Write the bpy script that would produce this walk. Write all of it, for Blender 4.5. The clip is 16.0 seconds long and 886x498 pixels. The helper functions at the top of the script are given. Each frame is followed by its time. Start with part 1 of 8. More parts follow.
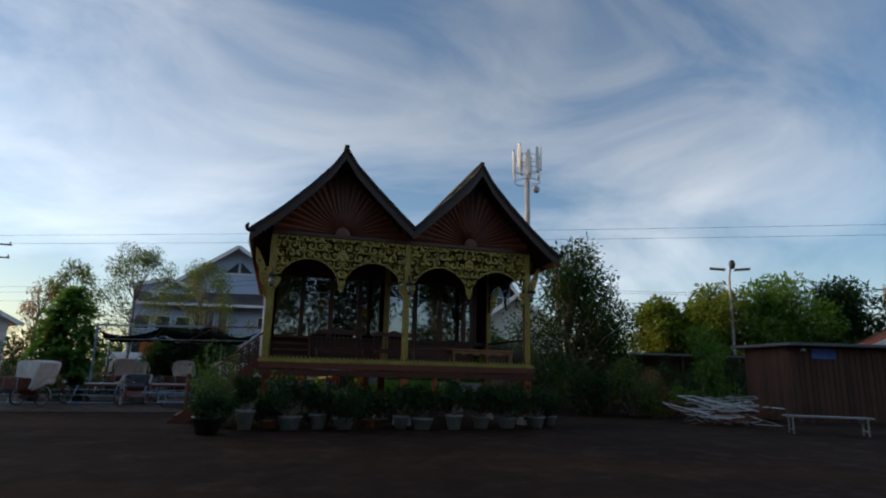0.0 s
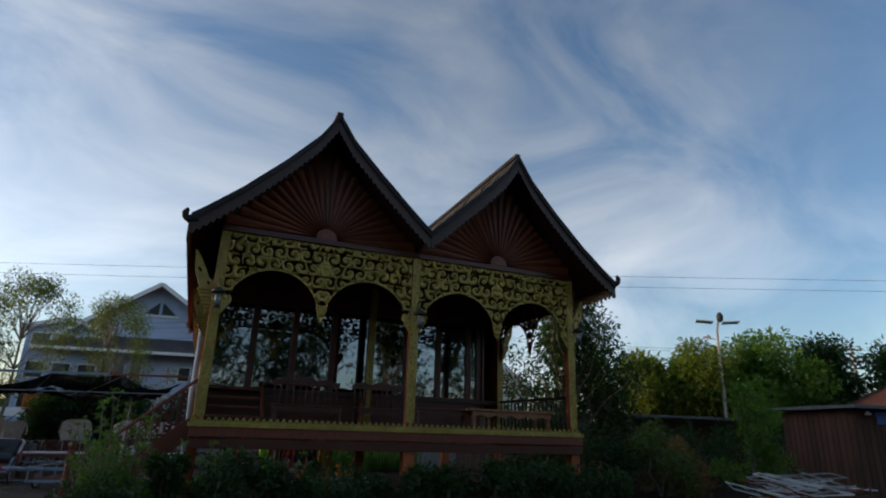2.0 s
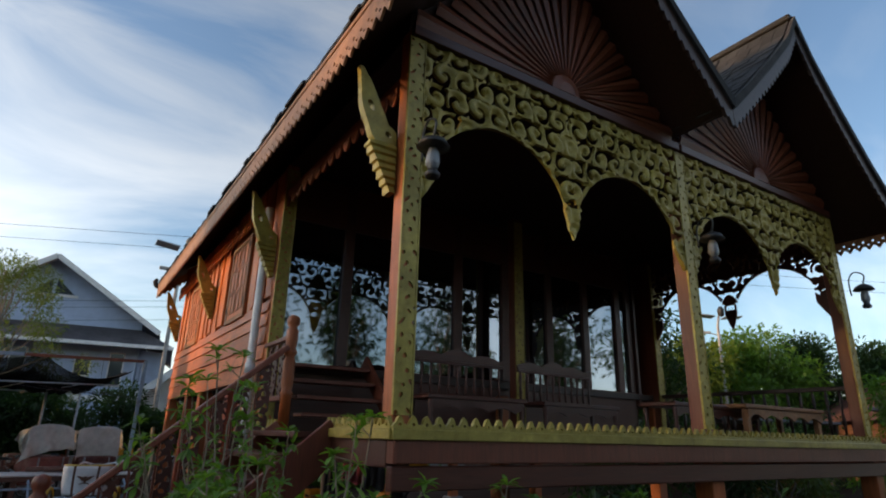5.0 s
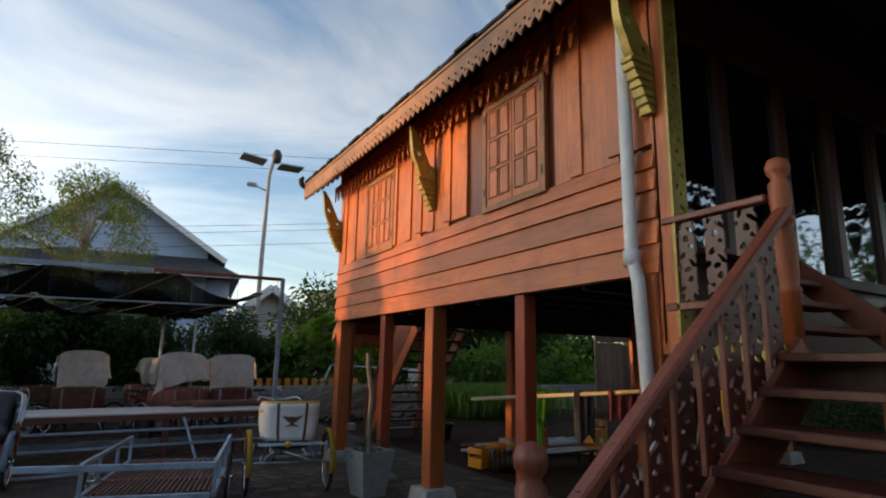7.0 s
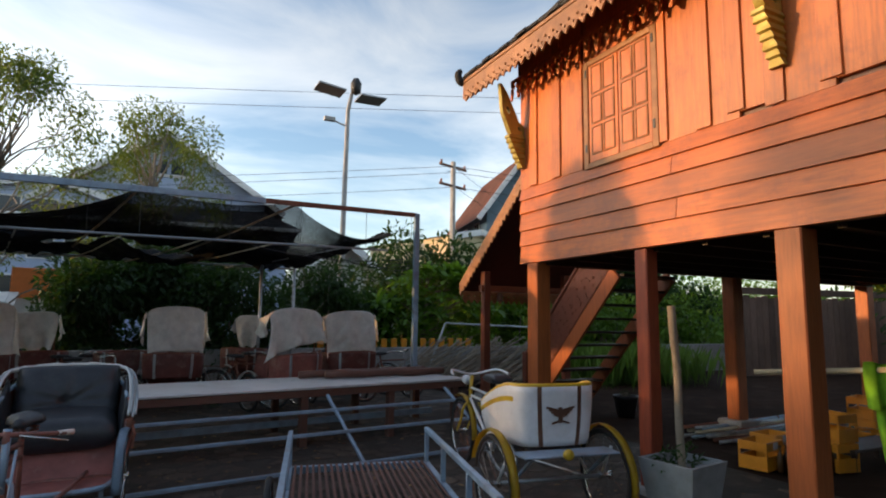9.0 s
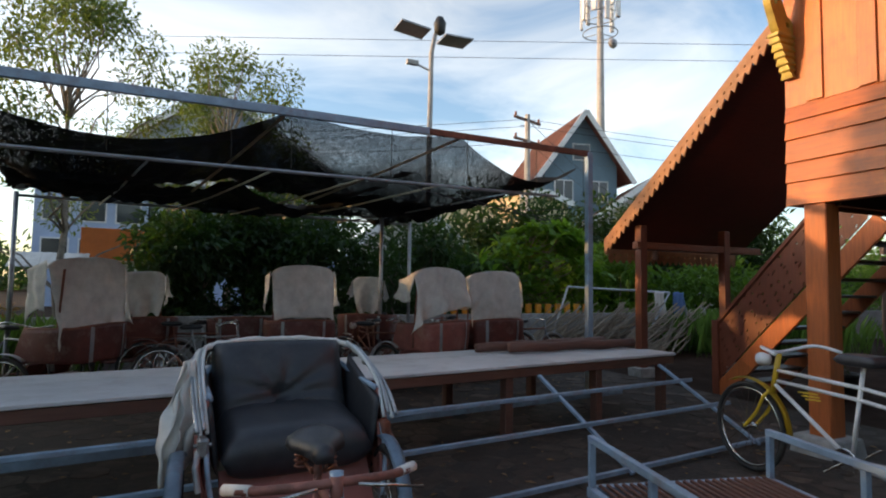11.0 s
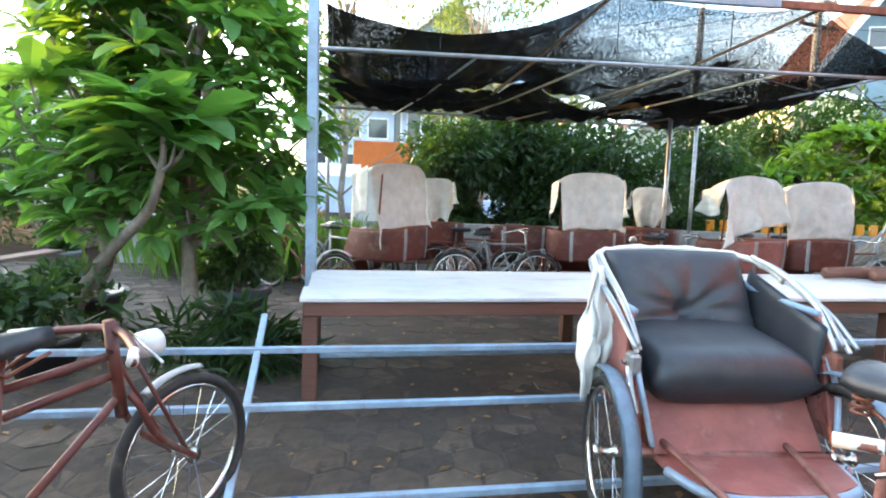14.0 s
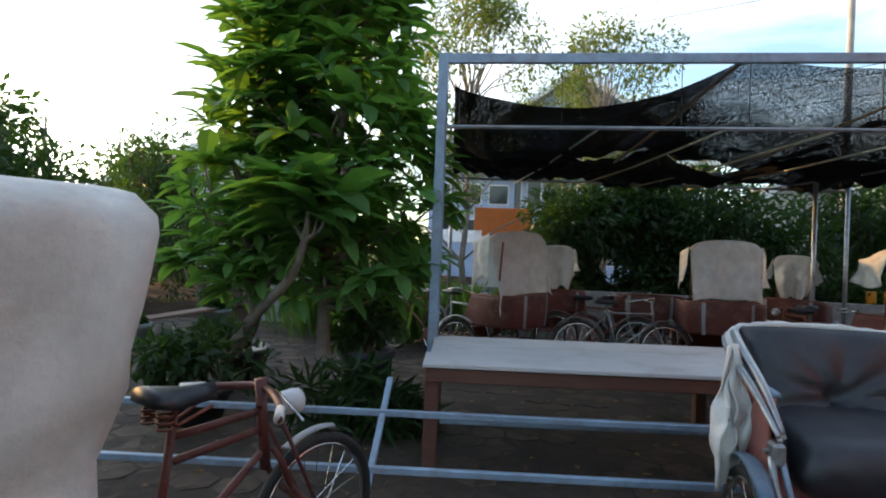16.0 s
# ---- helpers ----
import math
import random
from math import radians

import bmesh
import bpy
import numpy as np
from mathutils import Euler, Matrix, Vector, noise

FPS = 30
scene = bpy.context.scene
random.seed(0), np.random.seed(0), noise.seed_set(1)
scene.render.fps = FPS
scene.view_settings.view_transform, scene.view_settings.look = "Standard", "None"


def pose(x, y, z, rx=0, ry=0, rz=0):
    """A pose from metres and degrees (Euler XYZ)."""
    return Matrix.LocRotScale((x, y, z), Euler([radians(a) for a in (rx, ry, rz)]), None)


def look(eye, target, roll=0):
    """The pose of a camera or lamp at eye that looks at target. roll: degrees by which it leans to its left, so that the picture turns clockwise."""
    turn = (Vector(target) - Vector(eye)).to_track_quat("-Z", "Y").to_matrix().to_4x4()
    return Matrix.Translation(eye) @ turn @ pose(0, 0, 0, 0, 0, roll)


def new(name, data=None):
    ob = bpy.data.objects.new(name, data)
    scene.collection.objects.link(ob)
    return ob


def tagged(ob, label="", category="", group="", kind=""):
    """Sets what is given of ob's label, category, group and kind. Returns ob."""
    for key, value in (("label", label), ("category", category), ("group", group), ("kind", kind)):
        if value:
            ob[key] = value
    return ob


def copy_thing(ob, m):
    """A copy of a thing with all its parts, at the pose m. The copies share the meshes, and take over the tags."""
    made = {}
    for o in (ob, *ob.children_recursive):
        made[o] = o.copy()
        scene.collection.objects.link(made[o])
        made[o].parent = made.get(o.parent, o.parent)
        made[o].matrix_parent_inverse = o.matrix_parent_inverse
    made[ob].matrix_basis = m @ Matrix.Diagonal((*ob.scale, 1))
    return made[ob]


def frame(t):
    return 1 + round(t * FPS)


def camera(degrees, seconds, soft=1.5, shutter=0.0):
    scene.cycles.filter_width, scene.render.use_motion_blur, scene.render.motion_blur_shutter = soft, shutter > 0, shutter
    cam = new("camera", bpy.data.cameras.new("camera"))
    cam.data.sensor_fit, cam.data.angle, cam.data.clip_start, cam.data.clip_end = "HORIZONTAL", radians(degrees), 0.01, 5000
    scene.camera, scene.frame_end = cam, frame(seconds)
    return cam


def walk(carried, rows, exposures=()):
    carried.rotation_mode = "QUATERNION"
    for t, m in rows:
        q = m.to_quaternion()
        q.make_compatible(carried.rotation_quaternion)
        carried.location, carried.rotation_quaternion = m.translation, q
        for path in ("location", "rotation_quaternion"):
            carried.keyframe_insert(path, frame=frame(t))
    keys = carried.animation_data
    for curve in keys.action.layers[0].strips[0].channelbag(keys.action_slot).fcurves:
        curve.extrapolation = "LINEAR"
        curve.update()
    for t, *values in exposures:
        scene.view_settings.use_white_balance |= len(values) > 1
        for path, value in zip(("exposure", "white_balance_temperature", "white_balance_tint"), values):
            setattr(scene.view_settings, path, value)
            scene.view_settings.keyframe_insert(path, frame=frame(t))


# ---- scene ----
cam = camera(75.7, 16.0, soft=2.0, shutter=0.0)
PATH = [
    (0, (-0.618, 0.05, 1.494), (-0.084, 1.932, 1.913), 1.4),
    (0.5, (-0.706, 1.235, 1.565), (-0.125, 3.095, 2.014), 1.5),
    (1, (-0.786, 2.474, 1.592), (-0.164, 4.306, 2.099), 1.5),
    (1.5, (-0.871, 3.709, 1.608), (-0.204, 5.51, 2.167), 1.6),
    (2, (-0.982, 4.934, 1.658), (-0.255, 6.695, 2.268), 1.8),
    (2.5, (-1.169, 6.137, 1.66), (-0.374, 7.852, 2.312), 1.8),
    (3, (-1.466, 7.29, 1.664), (-0.586, 8.954, 2.339), 1.8),
    (3.2, (-1.567, 7.751, 1.659), (-0.657, 9.397, 2.34), 2.2),
    (5.3, (-3.147, 12.122, 1.65), (-2.115, 13.726, 2.252), 1.5),
    (5.5, (-3.339, 12.573, 1.647), (-2.313, 14.191, 2.222), 1.4),
    (6, (-3.686, 13.644, 1.615), (-2.704, 15.308, 2.13), 1.4),
    (6.5, (-4.018, 14.64, 1.609), (-3.075, 16.345, 2.063), 1.2),
    (7, (-4.344, 15.588, 1.575), (-3.358, 17.283, 1.967), 1.1),
    (7.5, (-4.546, 16.494, 1.55), (-3.529, 18.183, 1.887), 1.0),
    (8, (-4.685, 17.396, 1.562), (-3.676, 19.1, 1.844), 0.8),
    (8.5, (-4.89, 18.304, 1.546), (-3.924, 20.037, 1.799), 0.8),
    (9, (-5.04, 19.167, 1.548), (-4.143, 20.938, 1.792), 0.8),
    (9.5, (-5.425, 19.913, 1.568), (-4.585, 21.711, 1.814), 0.7),
    (9.7, (-5.592, 20.159, 1.598), (-4.768, 21.965, 1.846), 0.6),
    (11.8, (-6.374, 21.94, 1.366), (-5.532, 23.753, 1.31), 1.4),
    (12, (-6.459, 21.976, 1.36), (-5.596, 23.777, 1.246), 1.5),
    (12.5, (-6.611, 22.044, 1.331), (-5.715, 23.811, 1.058), 1.3),
    (13, (-6.707, 22.108, 1.319), (-5.898, 23.898, 0.939), 1.5),
    (13.5, (-6.844, 22.159, 1.32), (-6.341, 24.059, 0.949), 1.7),
    (14, (-6.966, 22.162, 1.356), (-6.852, 24.149, 1.165), 2.0),
    (14.5, (-6.922, 22.147, 1.401), (-6.766, 24.141, 1.437), 2.0),
    (15, (-6.844, 22.141, 1.428), (-6.664, 24.131, 1.516), 2.0),
    (15.5, (-6.843, 22.117, 1.434), (-6.844, 24.116, 1.516), 2.2),
    (16, (-6.977, 22.08, 1.393), (-7.285, 24.056, 1.41), 2.3),
]
STOPS = [(0.0, 0.15, 6300, 10), (3.2, 0.3, 6300, 10), (5.5, 0.78, 6900, 10), (7.0, 0.82, 7000, 10), (8.5, 0.98, 7000, 10), (9.5, 1.12, 7000, 10), (12.0, 1.25, 7200, 10), (12.5, 2.1, 7700, 10), (13.0, 3.05, 7600, 9), (13.5, 3.6, 7600, 8), (14.0, 3.75, 7000, 6), (14.5, 3.7, 7000, 5), (15.0, 3.05, 7000, 7), (15.5, 2.3, 7100, 8), (16.0, 1.85, 7000, 8)]
walk(cam, [(t, look(eye, target, roll)) for t, eye, target, roll in PATH], STOPS)

# ---------- sky and sun ----------
SUN_DIR = Vector((-1.0, 0.42, 0.17)).normalized()
world = bpy.data.worlds.new("sky")
scene.world = world
world.use_nodes = True
wt = world.node_tree
wt.nodes.clear()


def wnode(kind, **kw):
    n = wt.nodes.new(kind)
    for k, v in kw.items():
        n.inputs[k].default_value = v
    return n


sky = wt.nodes.new("ShaderNodeTexSky")
sky.sky_type = "NISHITA"
sky.sun_disc = False
sky.sun_elevation = math.asin(SUN_DIR.z) + 0.06
sky.sun_rotation = math.atan2(SUN_DIR.x, SUN_DIR.y)
sky.air_density, sky.dust_density, sky.ozone_density = 1.0, 1.2, 2.2
coord = wt.nodes.new("ShaderNodeTexCoord")
mapping = wt.nodes.new("ShaderNodeMapping")
mapping.inputs["Rotation"].default_value = (0.25, 0.5, 0.6)
mapping.inputs["Scale"].default_value = (1.2, 3.6, 4.0)
cloud = wnode("ShaderNodeTexNoise", Scale=1.25, Detail=9.0, Roughness=0.56, Distortion=0.7)
veil = wnode("ShaderNodeTexNoise", Scale=0.9, Detail=3.0, Roughness=0.5)
ramp = wt.nodes.new("ShaderNodeValToRGB")
ramp.color_ramp.elements[0].position, ramp.color_ramp.elements[1].position = 0.37, 0.80
ramp2 = wt.nodes.new("ShaderNodeValToRGB")
ramp2.color_ramp.elements[0].position, ramp2.color_ramp.elements[1].position = 0.30, 0.68
mul = wt.nodes.new("ShaderNodeMath")
mul.operation = "MULTIPLY"
whiten = wt.nodes.new("ShaderNodeMix")
whiten.data_type, whiten.blend_type = "RGBA", "MIX"
grey = wt.nodes.new("ShaderNodeRGBToBW")
lift = wt.nodes.new("ShaderNodeMix")
lift.data_type, lift.blend_type = "RGBA", "MULTIPLY"
lift.inputs[0].default_value = 1.0
lift.inputs[7].default_value = (2.55, 2.65, 2.75, 1)
back = wnode("ShaderNodeBackground", Strength=0.15)
wout = wt.nodes.new("ShaderNodeOutputWorld")
L = wt.links.new
L(coord.outputs["Generated"], mapping.inputs["Vector"])
L(mapping.outputs["Vector"], cloud.inputs["Vector"])
L(coord.outputs["Generated"], veil.inputs["Vector"])
L(cloud.outputs["Fac"], ramp.inputs["Fac"])
L(veil.outputs["Fac"], ramp2.inputs["Fac"])
L(ramp.outputs["Color"], mul.inputs[0])
L(ramp2.outputs["Color"], mul.inputs[1])
L(sky.outputs["Color"], grey.inputs["Color"])
L(grey.outputs["Val"], lift.inputs[6])
L(mul.outputs["Value"], whiten.inputs[0])
L(sky.outputs["Color"], whiten.inputs[6])
L(lift.outputs[2], whiten.inputs[7])
L(whiten.outputs[2], back.inputs["Color"])
L(back.outputs["Background"], wout.inputs["Surface"])

sun_data = bpy.data.lights.new("sun", "SUN")
sun_data.energy, sun_data.angle, sun_data.color = 2.1, radians(0.8), (1.0, 0.57, 0.23)
sun = new("sun", sun_data)
sun.matrix_world = look(SUN_DIR * 100, (0, 0, 0))

# ---------- materials ----------
def mat(name, color, rough=0.7, metal=0.0, vary=0.25, scale=6.0, grain=None, bump=0.15, spec=0.5, each=0.0, stain=None, stain_amt=0.5):
    """A surface: base colour with coarse and fine mottling, optional wood grain along an axis, stains and bump. each: change from piece to piece."""
    m = bpy.data.materials.new(name)
    m.use_nodes = True
    t = m.node_tree
    b = t.nodes["Principled BSDF"]
    b.inputs["Roughness"].default_value, b.inputs["Metallic"].default_value = rough, metal
    b.inputs["Specular IOR Level"].default_value = spec
    link = t.links.new
    co = t.nodes.new("ShaderNodeTexCoord")
    mp = t.nodes.new("ShaderNodeMapping")
    mp.inputs["Scale"].default_value = grain if grain else (1, 1, 1)
    link(co.outputs["Object"], mp.inputs["Vector"])
    n1 = t.nodes.new("ShaderNodeTexNoise")
    n1.inputs["Scale"].default_value, n1.inputs["Detail"].default_value = scale, 8
    n1.inputs["Roughness"].default_value = 0.65
    link(mp.outputs["Vector"], n1.inputs["Vector"])
    n2 = t.nodes.new("ShaderNodeTexNoise")
    n2.inputs["Scale"].default_value, n2.inputs["Detail"].default_value = scale * 0.17, 4
    link(co.outputs["Object"], n2.inputs["Vector"])
    r1 = t.nodes.new("ShaderNodeMapRange")
    r1.inputs["From Min"].default_value, r1.inputs["From Max"].default_value = 0.3, 0.7
    r1.inputs["To Min"].default_value, r1.inputs["To Max"].default_value = 1 - vary, 1 + vary * 0.7
    link(n1.outputs["Fac"], r1.inputs["Value"])
    r2 = t.nodes.new("ShaderNodeMapRange")
    r2.inputs["From Min"].default_value, r2.inputs["From Max"].default_value = 0.3, 0.7
    r2.inputs["To Min"].default_value, r2.inputs["To Max"].default_value = 1 - vary * 0.8, 1 + vary * 0.5
    link(n2.outputs["Fac"], r2.inputs["Value"])
    mu = t.nodes.new("ShaderNodeMath")
    mu.operation = "MULTIPLY"
    link(r1.outputs["Result"], mu.inputs[0])
    link(r2.outputs["Result"], mu.inputs[1])
    last = mu.outputs["Value"]
    if each:
        oi = t.nodes.new("ShaderNodeObjectInfo")
        ge = t.nodes.new("ShaderNodeNewGeometry")
        ad = t.nodes.new("ShaderNodeMath")
        link(oi.outputs["Random"], ad.inputs[0])
        link(ge.outputs["Random Per Island"], ad.inputs[1])
        fr = t.nodes.new("ShaderNodeMath")
        fr.operation = "FRACT"
        link(ad.outputs["Value"], fr.inputs[0])
        r3 = t.nodes.new("ShaderNodeMapRange")
        r3.inputs["To Min"].default_value, r3.inputs["To Max"].default_value = 1 - each, 1 + each
        link(fr.outputs["Value"], r3.inputs["Value"])
        m2 = t.nodes.new("ShaderNodeMath")
        m2.operation = "MULTIPLY"
        link(last, m2.inputs[0])
        link(r3.outputs["Result"], m2.inputs[1])
        last = m2.outputs["Value"]
    mx = t.nodes.new("ShaderNodeMix")
    mx.data_type, mx.blend_type = "RGBA", "MULTIPLY"
    mx.inputs[0].default_value = 1.0
    mx.inputs[6].default_value = (*color, 1)
    link(last, mx.inputs[7])
    out = mx.outputs[2]
    if stain:
        n3 = t.nodes.new("ShaderNodeTexNoise")
        n3.inputs["Scale"].default_value, n3.inputs["Detail"].default_value = scale * 0.6, 10
        n3.inputs["Roughness"].default_value = 0.75
        link(co.outputs["Object"], n3.inputs["Vector"])
        cr = t.nodes.new("ShaderNodeMapRange")
        cr.inputs["From Min"].default_value, cr.inputs["From Max"].default_value = 0.52, 0.62
        cr.inputs["To Max"].default_value = stain_amt
        link(n3.outputs["Fac"], cr.inputs["Value"])
        sx = t.nodes.new("ShaderNodeMix")
        sx.data_type = "RGBA"
        link(cr.outputs["Result"], sx.inputs[0])
        link(out, sx.inputs[6])
        sx.inputs[7].default_value = (*stain, 1)
        out = sx.outputs[2]
    link(out, b.inputs["Base Color"])
    if bump:
        bp = t.nodes.new("ShaderNodeBump")
        bp.inputs["Strength"].default_value, bp.inputs["Distance"].default_value = bump, 0.02
        link(n1.outputs["Fac"], bp.inputs["Height"])
        link(bp.outputs["Normal"], b.inputs["Normal"])
    return m


def leaf_mat(name, color, bright=1.0):
    m = mat(name, color, rough=0.5, vary=0.3, scale=3.0, bump=0.0, each=0.45)
    t = m.node_tree
    b = t.nodes["Principled BSDF"]
    tr = t.nodes.new("ShaderNodeBsdfTranslucent")
    ms = t.nodes.new("ShaderNodeMixShader")
    ms.inputs[0].default_value = 0.4
    tr.inputs["Color"].default_value = (color[0] * 2.4 * bright, color[1] * 2.2 * bright, color[2] * 0.9, 1)
    t.links.new(b.outputs[0], ms.inputs[1])
    t.links.new(tr.outputs[0], ms.inputs[2])
    t.links.new(ms.outputs[0], t.nodes["Material Output"].inputs["Surface"])
    return m


M = {}
GR_Y, GR_Z, GR_X = (9, 0.7, 9), (9, 9, 0.7), (0.7, 9, 9)
# varnish copies: y and z hold the low sun's orange glow, x holds shade
M["wood_y"] = mat("sun_glow_varnished_wood_y", (0.52, 0.125, 0.019), 0.45, vary=0.3, scale=4, grain=GR_Y, bump=0.12, each=0.22, stain=(0.13, 0.035, 0.015), stain_amt=0.35)
M["wood_z"] = mat("sun_glow_varnished_wood_z", (0.53, 0.13, 0.021), 0.45, vary=0.3, scale=4, grain=GR_Z, bump=0.12, each=0.18, stain=(0.13, 0.035, 0.015), stain_amt=0.35)
M["wood_x"] = mat("shaded_varnished_wood_x", (0.19, 0.050, 0.020), 0.42, vary=0.3, scale=4, grain=GR_X, bump=0.12, each=0.2)
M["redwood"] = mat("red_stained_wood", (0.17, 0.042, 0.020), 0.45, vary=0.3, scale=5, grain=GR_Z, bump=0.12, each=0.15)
M["post_wood"] = mat("orange_post_wood", (0.40, 0.10, 0.024), 0.5, vary=0.3, scale=5, grain=GR_Z, bump=0.15, each=0.2)
M["redpost"] = mat("red_painted_post", (0.32, 0.055, 0.020), 0.5, vary=0.3, scale=5, grain=GR_Z, bump=0.15, each=0.1)
# dark wood whose colour is lowered further to hold the shade under roofs and floors
M["shadewood"] = mat("shade_darkened_wood", (0.035, 0.014, 0.009), 0.5, vary=0.35, scale=5, grain=GR_X, bump=0.12, each=0.2)
# dark red wood, its colour lowered further to carry the porch's shade
M["shadered"] = mat("shade_darkened_red_wood", (0.075, 0.017, 0.009), 0.4, vary=0.3, scale=5, grain=GR_X, bump=0.1, each=0.2)
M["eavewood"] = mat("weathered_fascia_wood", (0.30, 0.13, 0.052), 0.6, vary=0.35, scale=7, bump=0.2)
M["gold"] = mat("gold_paint", (0.36, 0.275, 0.055), 0.42, metal=0.2, vary=0.3, scale=14, bump=0.25, stain=(0.24, 0.16, 0.02), stain_amt=0.5)
M["shingle"] = mat("dark_roof_shingle", (0.030, 0.028, 0.027), 0.9, vary=0.4, scale=6, bump=0.3, each=0.35)
M["glass"] = mat("tinted_mirror_glass", (0.20, 0.23, 0.26), 0.03, metal=1.0, vary=0.05, scale=1, bump=0.0)
M["concrete"] = mat("grey_concrete", (0.34, 0.33, 0.31), 0.85, vary=0.25, scale=9, bump=0.3, stain=(0.16, 0.15, 0.13), stain_amt=0.5)
M["pvc"] = mat("grey_pvc", (0.62, 0.62, 0.60), 0.4, vary=0.15, scale=5, bump=0.05, stain=(0.3, 0.28, 0.25), stain_amt=0.3)
M["steel_blue"] = mat("blue_grey_painted_steel", (0.28, 0.38, 0.48), 0.42, metal=0.15, vary=0.25, scale=8, bump=0.15, stain=(0.20, 0.10, 0.05), stain_amt=0.35)
M["steel"] = mat("galvanised_steel", (0.40, 0.42, 0.43), 0.42, metal=0.7, vary=0.25, scale=9, bump=0.1, stain=(0.16, 0.09, 0.05), stain_amt=0.4)
M["rust"] = mat("rusty_painted_steel", (0.24, 0.085, 0.05), 0.6, metal=0.2, vary=0.35, scale=18, bump=0.2, stain=(0.10, 0.04, 0.025), stain_amt=0.6)
M["chrome"] = mat("worn_chrome", (0.62, 0.60, 0.57), 0.22, metal=1.0, vary=0.2, scale=20, bump=0.08, stain=(0.20, 0.11, 0.06), stain_amt=0.5)
M["rubber"] = mat("black_rubber", (0.022, 0.021, 0.02), 0.75, vary=0.3, scale=14, bump=0.2, stain=(0.12, 0.10, 0.08), stain_amt=0.35)
M["vinyl"] = mat("black_vinyl", (0.030, 0.031, 0.036), 0.42, vary=0.3, scale=9, bump=0.18, stain=(0.06, 0.055, 0.05), stain_amt=0.35)
M["pinktube"] = mat("chipped_pink_tube", (0.26, 0.10, 0.075), 0.6, metal=0.1, vary=0.35, scale=16, bump=0.2, stain=(0.11, 0.05, 0.035), stain_amt=0.7)
M["pinkpanel"] = mat("faded_red_panel", (0.30, 0.095, 0.075), 0.6, vary=0.3, scale=7, bump=0.12, stain=(0.42, 0.25, 0.2), stain_amt=0.4)
M["maroon"] = mat("maroon_painted_metal", (0.12, 0.03, 0.022), 0.55, vary=0.3, scale=8, bump=0.1, stain=(0.3, 0.22, 0.18), stain_amt=0.35)
M["canvas"] = mat("cream_canvas", (0.70, 0.67, 0.61), 0.9, vary=0.16, scale=9, bump=0.5, stain=(0.48, 0.42, 0.34), stain_amt=0.25)
M["white"] = mat("white_paint", (0.72, 0.72, 0.72), 0.45, vary=0.12, scale=8, bump=0.06, stain=(0.4, 0.36, 0.3), stain_amt=0.25)
M["yellow"] = mat("yellow_enamel", (0.62, 0.40, 0.03), 0.35, vary=0.2, scale=10, bump=0.05, stain=(0.35, 0.2, 0.05), stain_amt=0.3)
M["brown"] = mat("brown_strap", (0.13, 0.055, 0.03), 0.6, vary=0.3, scale=10, bump=0.1)
M["tablewhite"] = mat("chalky_white_boards", (0.60, 0.58, 0.56), 0.75, vary=0.16, scale=5, grain=GR_X, bump=0.15, stain=(0.36, 0.31, 0.27), stain_amt=0.4, each=0.06)
M["tablebrown"] = mat("dull_brown_wood", (0.14, 0.06, 0.04), 0.65, vary=0.3, scale=6, grain=GR_X, bump=0.15)
M["net"] = mat("black_shade_net", (0.011, 0.012, 0.014), 1.0, vary=0.3, scale=5, bump=0.3, spec=0.1)
M["cover"] = mat("trunk_bark", (0.20, 0.16, 0.12), 0.9, vary=0.35, scale=12, bump=0.4)
M["bark"] = mat("grey_bark", (0.24, 0.20, 0.16), 0.9, vary=0.35, scale=14, bump=0.5)
M["twig"] = mat("dry_twig", (0.26, 0.21, 0.15), 0.9, vary=0.3, scale=10, bump=0.3)
M["black"] = mat("black_plastic", (0.02, 0.02, 0.022), 0.45, vary=0.2, scale=8, bump=0.05)
M["potgrey"] = mat("pale_cement_pot", (0.252, 0.270, 0.270), 0.75, vary=0.2, scale=7, bump=0.2, stain=(0.2, 0.2, 0.18), stain_amt=0.5)
M["terracotta"] = mat("terracotta", (0.33, 0.12, 0.06), 0.8, vary=0.25, scale=8, bump=0.2)
M["soil"] = mat("soil", (0.050, 0.036, 0.026), 0.95, vary=0.4, scale=20, bump=0.5)
M["dirt"] = mat("packed_earth", (0.036, 0.020, 0.013), 1.0, vary=0.4, scale=2.2, bump=0.6, spec=0.08, stain=(0.066, 0.042, 0.029), stain_amt=0.6)
M["paver"] = mat("cement_paver", (0.088, 0.062, 0.044), 0.75, vary=0.5, scale=6, bump=0.45, each=0.38, stain=(0.034, 0.024, 0.018), stain_amt=0.95, spec=0.3)
M["plaster_blue"] = mat("pale_blue_plaster", (0.38, 0.47, 0.64), 0.8, vary=0.12, scale=1.2, bump=0.1)
M["plaster_white"] = mat("white_plaster", (0.68, 0.66, 0.62), 0.85, vary=0.15, scale=1.0, bump=0.1, stain=(0.45, 0.42, 0.38), stain_amt=0.4)
M["plaster_cream"] = mat("cream_plaster", (0.60, 0.50, 0.32), 0.85, vary=0.12, scale=1.0, bump=0.1)
M["plaster_teal"] = mat("blue_grey_plaster", (0.16, 0.24, 0.30), 0.85, vary=0.15, scale=1.0, bump=0.1)
M["roof_grey"] = mat("grey_roof_tiles", (0.16, 0.15, 0.16), 0.8, vary=0.25, scale=3, bump=0.3)
M["roof_brown"] = mat("brown_roof_tiles", (0.17, 0.105, 0.085), 0.85, vary=0.25, scale=3, bump=0.3)
M["roof_red"] = mat("red_roof_tiles", (0.24, 0.10, 0.07), 0.8, vary=0.25, scale=3, bump=0.3)
